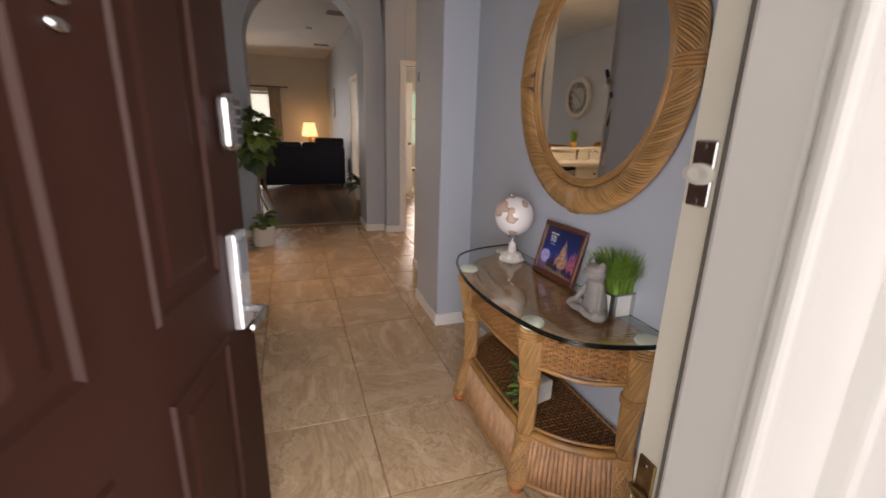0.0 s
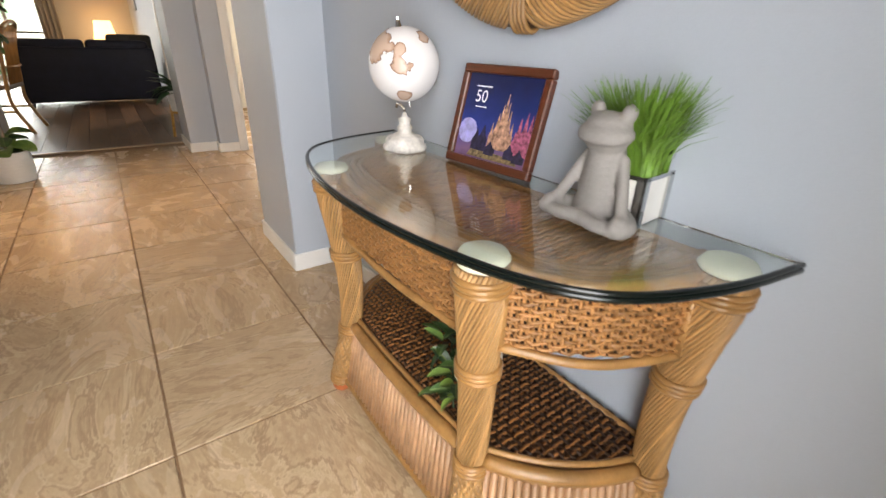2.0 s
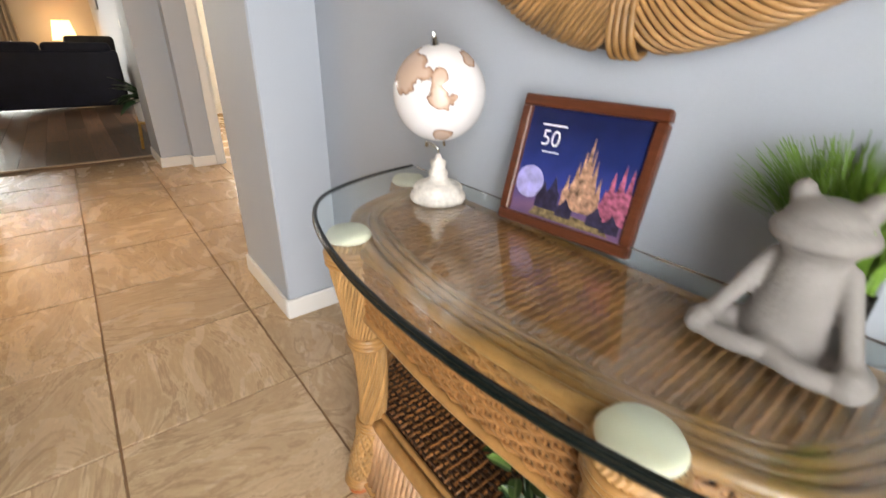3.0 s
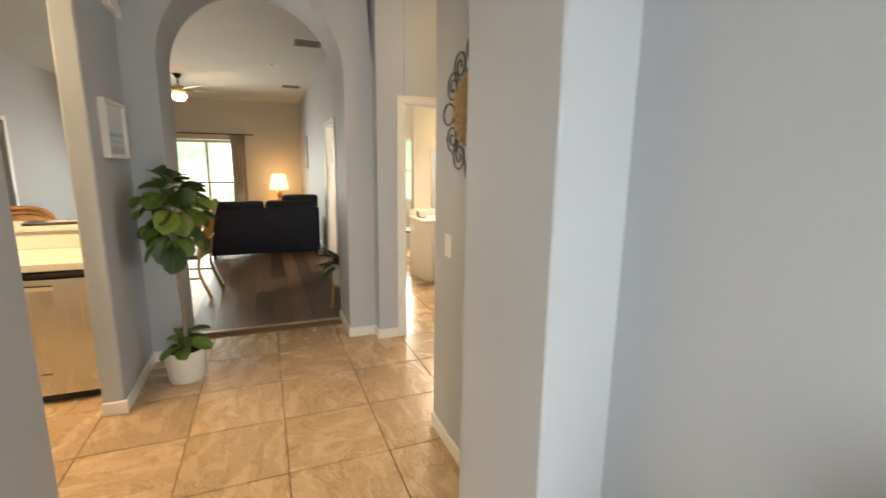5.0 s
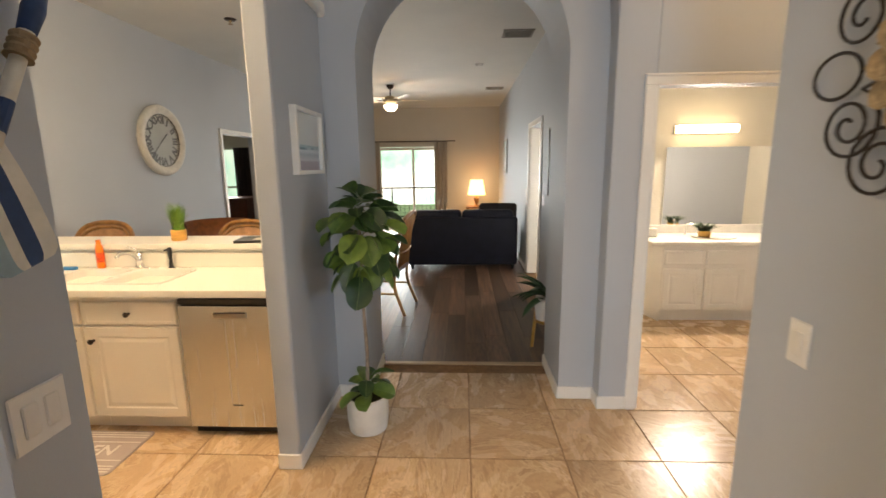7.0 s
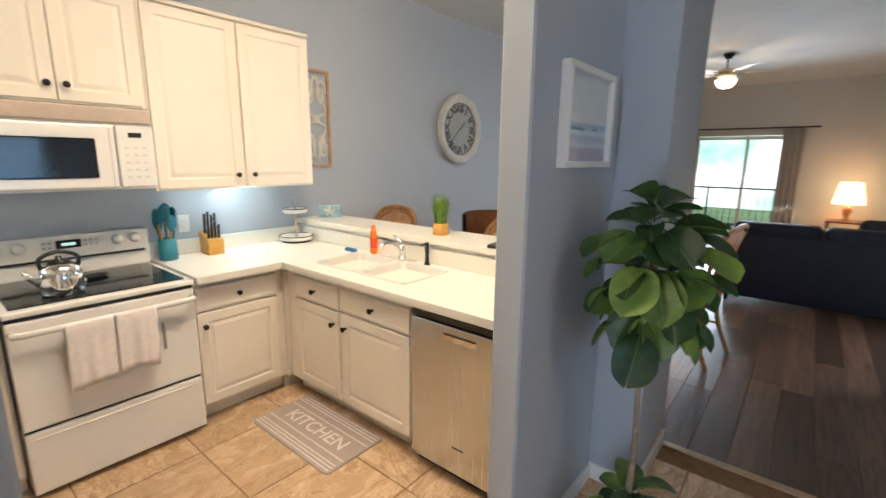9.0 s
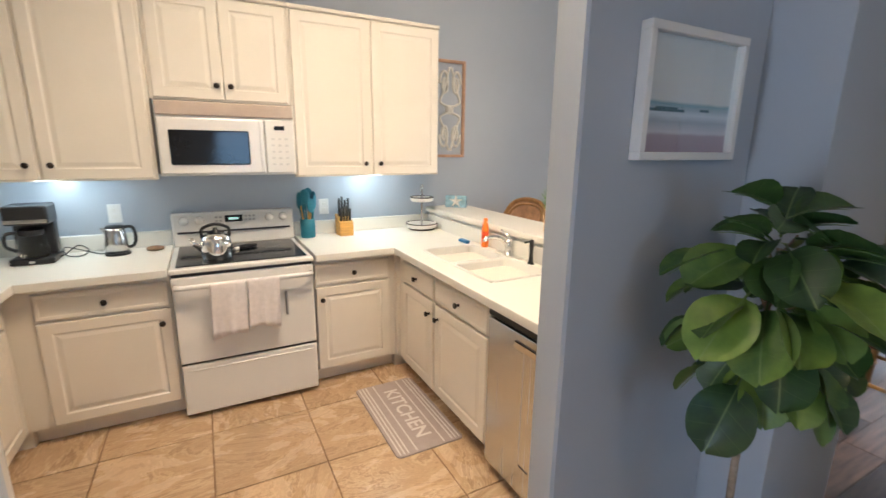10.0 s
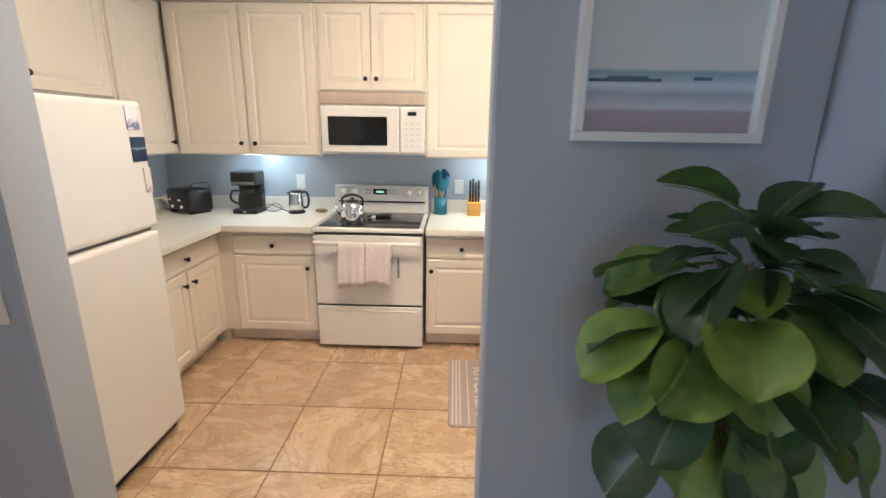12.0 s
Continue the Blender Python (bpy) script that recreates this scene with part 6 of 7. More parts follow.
def drape(name, x0, x1, z0, z1, m, material, label, folds):
    bm = loops(bmesh.new(), [[(x0 + (x1 - x0) * i / 60, 0.035 * math.sin(folds * 2 * math.pi * i / 60) * (0.7 + 0.3 * f) + 0.01 * math.sin(i * 0.7 + f * 3), z1 + (z0 - z1) * f) for i in range(61)] for f in (0, 0.2, 0.5, 0.8, 1.0)], closed=False)
    c = solid(name, bm, material, label, "curtain", m, True)
    c.modifiers.new("thick", "SOLIDIFY").thickness = 0.004
    return c


drape("curtain", -0.6, -0.27, 0.03, 2.17, pose(0, 13.9, 0), CURTAIN, "brown and cream leaf-printed curtain drawn aside", 4)
drape("curtain", -2.25, -2.0, 0.03, 2.17, pose(0, 13.9, 0), CURTAIN, "brown and cream leaf-printed curtain drawn aside", 3)
rod = thing("curtain_rod", pose(0, 13.9, 2.19), "dark curtain rod with finials", "curtain rod")
part("rod", tube(bmesh.new(), [(-2.35, 0, 0), (-0.1, 0, 0)], 0.013, 10), BRONZE, rod)
for x in (-2.36, -0.09):
    part("finial", lathe(bmesh.new(), [(0.003, -0.03), (0.025, 0), (0.003, 0.03)], 12), BRONZE, rod, "", pose(x, 0, 0, 0, 90, 0))
for x in (-2.2, -0.3):
    part("bracket", boxes((x - 0.008, x + 0.008, 0, 0.1, -0.01, 0.01)), BRONZE, rod)
rl = thing("patio_railing", pose(0, 15.6, 0), "dark metal balcony railing outside the patio door", "railing")
part("top_rail", boxes((-4, 2, -0.02, 0.02, 0.92, 0.96)), BRONZE, rl)
for x in (-3.98, -1.98, 0.0, 1.98):
    part("post", boxes((x - 0.02, x + 0.02, -0.02, 0.02, -0.02, 0.96)), BRONZE, rl)
part("bottom_rail", boxes((-4, 2, -0.015, 0.015, 0.08, 0.11)), BRONZE, rl)
bal = None
for i in range(46):
    m = pose(-3.95 + 0.13 * i, 0, 0)
    if bal is None:
        bal = part("baluster", boxes((-0.005, 0.005, -0.005, 0.005, 0.11, 0.92)), BRONZE, rl, "", m)
    else:
        same("baluster", bal, rl, m)
structure("patio", boxes((-5, 3, 14.15, 16.2, -0.2, -0.02)), mat("patio_concrete", hexc("#b9b3a7"), 0.8, var=0.1, scale=4, bump=0.3), "pale concrete patio")
OUT = bpy.data.materials.new("sunlit_trees")
OUT.use_nodes = True
_n, _l = OUT.node_tree.nodes.new, OUT.node_tree.links.new
_t, _z, _r = _n("ShaderNodeTexCoord"), _n("ShaderNodeTexNoise"), _n("ShaderNodeValToRGB")
_z.inputs["Scale"].default_value, _z.inputs["Detail"].default_value = 0.4, 9.0
_r.color_ramp.elements[0].position, _r.color_ramp.elements[0].color = 0.38, hexc("#6fae95")
_r.color_ramp.elements[1].position, _r.color_ramp.elements[1].color = 0.62, hexc("#ffffff")
_e = _r.color_ramp.elements.new(0.5)
_e.color = hexc("#b5dccb")
_p = OUT.node_tree.nodes["Principled BSDF"]
_l(_t.outputs["Object"], _z.inputs["Vector"]), _l(_z.outputs["Fac"], _r.inputs["Fac"]), _l(_r.outputs["Color"], _p.inputs["Base Color"]), _l(_r.outputs["Color"], _p.inputs["Emission Color"])
_p.inputs["Emission Strength"].default_value = 1.25
structure("backdrop_garden", boxes((-30, 26, 24, 24.5, -0.3, 14)), OUT, "bright sunlit trees outside the patio door")
structure("backdrop_side", boxes((-60, -59.5, -40, 70, -1, 40)), OUT, "bright sunlit trees far outside the side windows")

fan = thing("ceiling_fan", pose(-1.2, 10.8, TOP), "ceiling fan with pale blades and a lit glass bowl", "ceiling fan")
part("canopy", lathe(bmesh.new(), [(0.003, -0.07), (0.04, -0.065), (0.07, -0.01), (0.07, 0.0), (0.003, 0.0)], 20), BRONZE, fan, "", None, True)
part("downrod", tube(bmesh.new(), [(0, 0, -0.2), (0, 0, -0.05)], 0.012, 8), BRONZE, fan)
part("motor", lathe(bmesh.new(), [(0.003, -0.34), (0.08, -0.33), (0.13, -0.28), (0.13, -0.22), (0.05, -0.19), (0.003, -0.19)], 24), mat("antique_white_metal", hexc("#b9a98c"), 0.4, 0.3), fan, "", None, True)
part("glass_bowl", lathe(bmesh.new(), [(0.003, -0.46), (0.07, -0.45), (0.12, -0.40), (0.13, -0.35), (0.003, -0.345)], 24), FANGLOW, fan, "lit frosted bowl", None, True).visible_shadow = False
for i in range(5):
    a = 72 * i + 12
    bl = part("blade", boxes((0.2, 0.66, -0.065, 0.065, -0.262, -0.254), bevel=0.003), mat("pale_blade", hexc("#cfc6b4"), 0.5), fan, "", pose(0, 0, 0, 8, 0, a))
    part("blade_iron", boxes((0.1, 0.24, -0.02, 0.02, -0.268, -0.26), bevel=0.003), BRONZE, bl)


def ceiling_vent(x, y, w, d):
    v = thing("ceiling_vent", pose(x, y, TOP), "dark slatted ceiling air vent", "vent")
    part("frame", boxes((-w / 2, w / 2, -d / 2, -d / 2 + 0.025, -0.012, 0), (-w / 2, w / 2, d / 2 - 0.025, d / 2, -0.012, 0), (-w / 2, -w / 2 + 0.025, -d / 2, d / 2, -0.012, 0), (w / 2 - 0.025, w / 2, -d / 2, d / 2, -0.012, 0)), mat("vent_metal", hexc("#8b8378"), 0.5), v)
    part("backing", boxes((-w / 2 + 0.02, w / 2 - 0.02, -d / 2 + 0.02, d / 2 - 0.02, -0.003, 0)), BLACK, v)
    for i in range(7):
        q = -d / 2 + 0.035 + (d - 0.07) * i / 6
        part("slat", boxes((-w / 2 + 0.025, w / 2 - 0.025, q - 0.006, q + 0.006, -0.011, -0.006)), bpy.data.materials["vent_metal"], v)


ceiling_vent(0.75, 7.72, 0.34, 0.3)
ceiling_vent(0.74, 11.3, 0.34, 0.25)
solid("smoke_detector", lathe(bmesh.new(), [(0.003, -0.035), (0.045, -0.033), (0.06, -0.01), (0.062, 0), (0.003, 0)], 24), TRIM, "round white smoke detector on the ceiling", "smoke detector", pose(0.37, 9.24, TOP), True)
sk = thing("sprinkler", pose(-2.2, 7.0, TOP), "small brown ceiling sprinkler head", "sprinkler")
part("plate", lathe(bmesh.new(), [(0.003, -0.012), (0.05, -0.01), (0.06, 0), (0.003, 0)], 20), BRONZE, sk, "", None, True)
part("head", lathe(bmesh.new(), [(0.003, -0.05), (0.025, -0.05), (0.012, -0.04), (0.012, -0.01), (0.003, -0.01)], 12), BRASS, sk)

wmr = thing("wall_mirror", pose(1.058, 6.85, 1.58, 0, 0, -90), "rectangular mirror in a thin bronze frame on the living room wall", "mirror")
part("mirror_glass", boxes((-0.36, 0.36, -0.012, -0.004, -0.34, 0.34)), MIRROR, wmr)
part("frame", boxes((-0.38, 0.38, -0.02, 0, -0.36, -0.34), (-0.38, 0.38, -0.02, 0, 0.34, 0.36), (-0.38, -0.36, -0.02, 0, -0.34, 0.34), (0.36, 0.38, -0.02, 0, -0.34, 0.34), bevel=0.003), BRONZE, wmr)
lp = thing("picture", pose(1.058, 12.1, 1.75, 0, 0, -90), "pale framed picture on the living room wall", "picture")
part("frame", boxes((-0.3, 0.3, -0.025, 0, -0.35, 0.35), bevel=0.006), mat("grey_frame", hexc("#9a9a98"), 0.5), lp)
part("print", boxes((-0.26, 0.26, -0.028, -0.024, -0.31, 0.31)), bands("soft_print", [(0, hexc("#8d949a")), (0.5, hexc("#c3c8c9")), (1, hexc("#9fb0b8"))], "Z", -0.3, 0.3, 0.6, 0.5, 6), lp)
solid("motion_detector", boxes((-0.035, 0.035, -0.04, 0, -0.05, 0.05), bevel=0.012, seg=2), mat("beige_plastic", hexc("#7d6f5c"), 0.5), "small beige sensor high on the wall", "sensor", pose(1.06, 6.55, 2.05, 0, 0, -90))
bdoor = thing("door_2", pose(1.22, 7.79, 0) @ Matrix.Rotation(radians(8), 4, "Z"), "white panel bedroom door standing open", "door")
bdoor["kind"] = "structure"
part("leaf", boxes((0, 0.86, -0.02, 0.02, 0.01, 2.03), bevel=0.003), TRIM, bdoor)
part("knob", lathe(bmesh.new(), [(0.002, 0), (0.02, 0.0), (0.012, 0.02), (0.026, 0.04), (0.02, 0.06), (0.002, 0.062)], 16), BRASS, bdoor, "brass knob", pose(0.8, -0.02, 0.95, 90, 0, 0), True)

# plant on a stand just past the arch
ps = thing("plant_stand", pose(0.83, 5.93, 0), "three-legged wooden plant stand", "plant stand")
for i in range(3):
    a = 2 * math.pi * i / 3 + 0.6
    part("leg", tube(bmesh.new(), [(0.13 * math.cos(a), 0.13 * math.sin(a), 0), (0.1 * math.cos(a), 0.1 * math.sin(a), 0.34)], 0.014, 8), WOODTAN, ps, "", None, True)
part("ring", tube(bmesh.new(), [(0.1 * math.cos(i * math.pi / 12), 0.1 * math.sin(i * math.pi / 12), 0.26) for i in range(24)], 0.009, 8, True), WOODTAN, ps)
part("disc", lathe(bmesh.new(), [(0.002, 0.265), (0.1, 0.265), (0.1, 0.275), (0.002, 0.275)], 20), WOODTAN, ps)
pp = thing("potted_plant", pose(0.83, 5.93, 0.276), "leafy green plant in a ribbed white pot on the stand", "plant")
part("pot", ribbed_pot(0.105, 0.19, 10), WHITECERAMIC, pp, "", None, True)
lf2 = None
for i in range(36):
    a = rnd.uniform(0, 360)
    m = pose(0, 0, 0.17 + rnd.random() * 0.06, 0, 0, a) @ pose(0.02, 0, 0, 0, rnd.uniform(-65, 5), 0) @ Matrix.Scale(rnd.uniform(0.7, 1.1), 4)
    if (m @ Vector((0.25, 0, 0))).x > 0.2:
        continue
    if lf2 is None:
        lf2 = part("leaf", leaf_mesh(0.26, 0.075, droop=0.5), LEAFDARK, pp, "", m, True)
    else:
        same("leaf", lf2, pp, m)


# rattan dining chair and bar stools
def rattan_chair(m, label, seat=0.46, top=1.02, w=0.5):
    c = thing("rattan_chair", m, label, "chair", "rattan chairs")
    h = w / 2
    for x in (-h, h):
        part("leg", tube(bmesh.new(), [(x, -0.22, 0), (x * 0.95, -0.2, seat)], 0.018, 8), CANE, c, "", None, True)
        part("back_post", tube(bmesh.new(), spline([(x * 1.04, 0.32, 0), (x, 0.22, seat * 0.6), (x, 0.22, seat), (x * 0.98, 0.27, top - 0.2), (x * 0.9, 0.33, top)], 5), 0.018, 8), CANE, c, "bent rattan post", None, True)
    part("seat", boxes((-h, h, -0.23, 0.24, seat - 0.02, seat + 0.03), bevel=0.015, seg=2), CANEDARKSHADE, c, "woven seat")
    part("top_rail", tube(bmesh.new(), spline([(-h * 0.9, 0.33, top), (-h * 0.5, 0.36, top + 0.045), (0, 0.37, top + 0.06), (h * 0.5, 0.36, top + 0.045), (h * 0.9, 0.33, top)], 5), 0.02, 8), CANE, c, "curved rattan top rail", None, True)
    bm = bmesh.new()
    for i in range(9):
        x = -h * 0.8 + h * 1.6 * i / 8
        tube(bm, [(x, 0.24, seat + 0.03), (x, 0.3, top - 0.15), (x * 0.95, 0.345, top + 0.03)], 0.007, 6)
    for z in (seat + 0.2, top - 0.08):
        tube(bm, [(-h * 0.95, 0.27, z), (0, 0.3, z), (h * 0.95, 0.27, z)], 0.011, 6)
    part("back_slats", bm, CANE, c, "", None, True)
    part("stretcher", tube(bmesh.new(), [(-h, -0.2, seat * 0.4), (h, -0.2, seat * 0.4)], 0.012, 8), CANE, c)
    part("stretcher", tube(bmesh.new(), [(-h, -0.21, seat * 0.5), (-h, 0.24, seat * 0.5)], 0.012, 8), CANE, c)
    part("stretcher", tube(bmesh.new(), [(h, -0.21, seat * 0.5), (h, 0.24, seat * 0.5)], 0.012, 8), CANE, c)
    return c


rattan_chair(pose(-0.78, 7.08, 0, 0, 0, -98), "rattan dining chair with a bent cane back")


def bar_stool(x, y, rz):
    c = thing("bar_stool", pose(x, y, 0, 0, 0, rz), "honey rattan bar stool with a rounded woven back", "stool", "bar stools")
    for a in (-0.19, 0.19):
        for b in (-0.18, 0.18):
            part("leg", tube(bmesh.new(), [(a * 1.1, b * 1.1, 0), (a, b, 0.72)], 0.018, 8), CANE, c, "", None, True)
    part("seat", boxes((-0.22, 0.22, -0.21, 0.21, 0.70, 0.77), bevel=0.03, seg=3), CANEDARKSHADE, c, "woven seat", None, True)
    pts = spline([(-0.235, 0.10, 0.76), (-0.24, 0.19, 0.95), (-0.17, 0.245, 1.07), (0, 0.26, 1.105), (0.17, 0.245, 1.07), (0.24, 0.19, 0.95), (0.235, 0.10, 0.76)], 6)
    part("back_hoop", tube(bmesh.new(), pts, 0.02, 8), CANE, c, "bent rattan hoop", None, True)
    part("back_hoop", tube(bmesh.new(), [(p.x * 0.86, p.y - 0.004, 0.76 + (p.z - 0.76) * 0.88) for p in pts], 0.012, 8), CANE, c, "", None, True)
    bm = loops(bmesh.new(), [[(p.x * k, p.y * (0.9 + 0.1 * k), 0.76 + (p.z - 0.76) * k) for p in pts] for k in (0.97, 0.7, 0.35, 0.02)], closed=False)
    part("back_weave", bm, CANELIGHT, c, "woven cane back", None, True)
    part("footrest", tube(bmesh.new(), [(-0.2, -0.2, 0.25), (0.2, -0.2, 0.25)], 0.014, 8), CANE, c)


bar_stool(-2.98, 5.80, 6)
bar_stool(-1.78, 5.83, -4)
ac = thing("armchair", pose(-2.55, 7.02, 0, 0, 0, 20), "brown wooden tub chair by the dining wall", "chair")
part("shell", loops(bmesh.new(), [[(r * math.cos(q * math.pi / 12), r * math.sin(q * math.pi / 12), z) for q in range(-2, 15)] for r, z in ((0.3, 0.35), (0.34, 0.7), (0.35, 0.98), (0.32, 1.0), (0.3, 0.7), (0.26, 0.4))], closed=False), mat("brown_wicker", hexc("#7a4a2c"), 0.5, var=0.3, scale=20, bump=0.5), ac, "curved brown back", None, True)
part("seat", lathe(bmesh.new(), [(0.005, 0.4), (0.29, 0.4), (0.3, 0.45), (0.28, 0.48), (0.005, 0.48)], 24), CANEDARKSHADE, ac, "", None, True)
for q in range(4):
    part("leg", tube(bmesh.new(), [(0.24 * math.cos(q * 1.57 + 0.78), 0.24 * math.sin(q * 1.57 + 0.78), 0), (0.22 * math.cos(q * 1.57 + 0.78), 0.22 * math.sin(q * 1.57 + 0.78), 0.4)], 0.018, 8), WOODRED, ac)

# dining wall: clock and carved panel
ck = thing("wall_clock", pose(KX, 7.32, 1.875, 0, 0, 90), "large round wall clock with a cream rim and Roman numerals", "clock")
part("rim", lathe(bmesh.new(), [(0.29, 0.0), (0.385, 0.0), (0.39, 0.02), (0.375, 0.045), (0.345, 0.05), (0.30, 0.03), (0.285, 0.025), (0.285, 0.0)], 64), OFFWHITE, ck, "wide cream moulded rim", pose(0, 0, 0, 90, 0, 0), True)
part("dial", lathe(bmesh.new(), [(0.002, 0.004), (0.287, 0.004), (0.287, 0.012), (0.002, 0.012)], 64), mat("dial_grey", hexc("#a3a49f"), 0.6, var=0.08), ck, "grey-white dial", pose(0, 0, 0, 90, 0, 0))
part("bezel", tube(bmesh.new(), [(0.288 * math.cos(i * math.pi / 32), -0.022, 0.288 * math.sin(i * math.pi / 32)) for i in range(64)], 0.006, 6, True), BRONZE, ck)
for i, num in enumerate(("XII", "I", "II", "III", "IV", "V", "VI", "VII", "VIII", "IX", "X", "XI")):
    c = bpy.data.curves.new("numeral", "FONT")
    c.body, c.size, c.align_x, c.align_y, c.extrude, c.offset = num, 0.115, "CENTER", "CENTER", 0.001, 0.0045
    c.materials.append(BLACK)
    o = new("numeral", c)
    a = radians(-30 * i)
    o.parent, o.matrix_basis = ck, Matrix.Translation((-0.225 * math.sin(a), -0.0135, 0.225 * math.cos(a))) @ Matrix.Rotation(-a, 4, "Y") @ pose(0, 0, 0, 90, 0, 0)
for a, l, w in ((50, 0.13, 0.012), (228, 0.2, 0.008)):
    part("hand", boxes((-w / 2, w / 2, -0.018, -0.015, -0.03, l)), BLACK, ck, "", pose(0, 0, 0, 0, a, 0))

pn = thing("carved_panel", pose(KX, 5.38, 1.85, 0, 0, 90), "whitewashed carved wooden wall panel in a brown frame", "wall decor")
part("frame", boxes((-0.14, 0.14, -0.025, 0, -0.385, -0.362), (-0.14, 0.14, -0.025, 0, 0.362, 0.385), (-0.14, -0.117, -0.025, 0, -0.362, 0.362), (0.117, 0.14, -0.025, 0, -0.362, 0.362), bevel=0.003), mat("washed_brown_wood", hexc("#bd9478"), 0.7, var=0.25, scale=20, bump=0.4), pn, "brown wooden frame")
for sz in (-1, 1):
    for sx in (-1, 1):
        pts = [(sx * (0.055 + 0.045 * math.cos(q * 0.42) * (1 - q / 24)), -0.015, sz * (0.2 + 0.11 * math.sin(q * 0.42) * (1 - q / 30))) for q in range(20)]
        part("scroll", tube(bmesh.new(), pts, 0.011, 6), OFFWHITE, pn, "whitewashed carved scroll", None, True)
        part("scroll", tube(bmesh.new(), spline([(sx * 0.01, -0.015, sz * 0.02), (sx * 0.09, -0.015, sz * 0.06), (sx * 0.06, -0.015, sz * 0.15), (sx * 0.01, -0.015, sz * 0.33)], 6), 0.01, 6), OFFWHITE, pn, "", None, True)
part("rosette", lathe(bmesh.new(), [(0.002, 0), (0.04, 0), (0.036, 0.012), (0.015, 0.02), (0.002, 0.02)], 16), OFFWHITE, pn, "", pose(0, -0.005, 0, 90, 0, 0), True)

# room past the dining wall
structure("window_2", boxes((-6.0, -5.94, 12.9, 12.95, 0.3, 2.0), (-5.2, -5.14, 12.9, 12.95, 0.3, 2.0), (-5.94, -5.2, 12.9, 12.95, 1.1, 1.15)), TRIM, "white window frame in the side room")
structure("window_light_2", boxes((-6.0, -5.14, 12.96, 12.98, 0.3, 2.0)), OUT, "bright garden behind the side room window")
drape("curtain", 0.0, 0.4, 0.05, 2.05, pose(-5.28, 12.8, 0), DARKCLOTH, "dark brown curtain beside a side room window", 5)
ds = thing("chest_of_drawers", pose(-4.85, 12.0, 0), "red-brown wooden chest of drawers", "dresser")
part("body", boxes((-0.3, 0.3, -0.25, 0.5, 0.05, 0.9), bevel=0.008), WOODRED, ds)
part("top", boxes((-0.33, 0.33, -0.28, 0.53, 0.9, 0.93), bevel=0.006), WOODRED, ds)

# ---- bathroom ----
vn = thing("vanity", pose(2.02, 6.62, 0), "white bathroom vanity with panel doors", "vanity")
part("body", boxes((0.05, 1.35, 0.02, 0.56, 0.09, 0.77)), TRIM, vn)
part("toe_kick", boxes((0.08, 1.35, 0.06, 0.56, 0.0, 0.09)), TRIM, vn)
part("side", loops(bmesh.new(), [[(0.05, 0.02, z), (-0.06, 0.4, z), (-0.06, 0.56, z), (0.05, 0.56, z)] for z in (0.0, 0.77)]), TRIM, vn, "angled end panel")
part("top", boxes((-0.08, 1.37, -0.02, 0.57, 0.77, 0.81), bevel=0.008, seg=2), WHITECERAMIC, vn, "white top with a basin")
part("backsplash", boxes((-0.08, 1.37, 0.555, 0.575, 0.81, 0.9), bevel=0.004), WHITECERAMIC, vn)
part("basin", lathe(bmesh.new(), [(0.005, 0.812), (0.19, 0.812), (0.2, 0.822), (0.21, 0.82), (0.21, 0.81), (0.005, 0.81)], 30, (0.65, 0.27, 0), 0.8), WHITECERAMIC, vn, "", None, True)
for x in (0.06, 0.46):
    panel_door(vn, "door", 0.38, 0.42, pose(x, 0, 0.12), TRIM)
    panel_door(vn, "drawer", 0.38, 0.14, pose(x, 0, 0.58), TRIM)
part("faucet", tube(bmesh.new(), [(0.45, 0.45, 0.81), (0.45, 0.45, 0.92), (0.46, 0.4, 0.94), (0.47, 0.34, 0.92)], 0.012, 8), CHROME, vn, "", None, True)
bmir = thing("bathroom_mirror", pose(2.75, 7.198, 1.32), "frameless bathroom mirror over the vanity", "mirror")
part("mirror_glass", boxes((-0.48, 0.6, -0.008, 0, -0.42, 0.4)), MIRROR, bmir)
vl = thing("vanity_light", pose(2.64, 7.2, 1.9), "lit tubular vanity light over the mirror", "light")
part("back_plate", boxes((-0.32, 0.32, -0.03, 0, -0.05, 0.05), bevel=0.006), NICKEL, vl)
part("tube", tube(bmesh.new(), [(-0.29, -0.07, 0), (0.29, -0.07, 0)], 0.045, 16), TUBEGLOW, vl, "lit frosted tube", None, True).visible_shadow = False
vp = thing("vanity_plant", pose(2.55, 6.85, 0.812), "small green plant in a wicker pot on the vanity", "plant")
part("pot", lathe(bmesh.new(), [(0.003, 0), (0.05, 0), (0.06, 0.07), (0.003, 0.07)], 20), WOODTAN, vp, "", None, True)
part("leaves", blades(140, 0.05, 0.1, 0.09, 12, 0.02), LEAF, vp, "", pose(0, 0, 0.06))
solid("tissue_box", boxes((-0.06, 0.06, -0.05, 0.05, 0, 0.09), bevel=0.006), OFFWHITE, "pale tissue box on the vanity", "box", pose(2.05, 6.95, 0.812))
bw = thing("window_3", pose(0, 0, 0), "bright bathroom window with a white frame", "window")
bw["kind"] = "structure"
part("window_frame", boxes((1.9, 1.95, 9.02, 9.07, 0.85, 1.95), (2.7, 2.75, 9.02, 9.07, 0.85, 1.95), (1.95, 2.7, 9.02, 9.07, 0.85, 0.9), (1.95, 2.7, 9.02, 9.07, 1.9, 1.95), (1.95, 2.7, 9.02, 9.07, 1.37, 1.42), bevel=0.004), TRIM, bw)
structure("window_light_3", boxes((1.85, 2.8, 9.3, 9.32, 0.8, 2.0)), OUT, "bright garden behind the bathroom window")
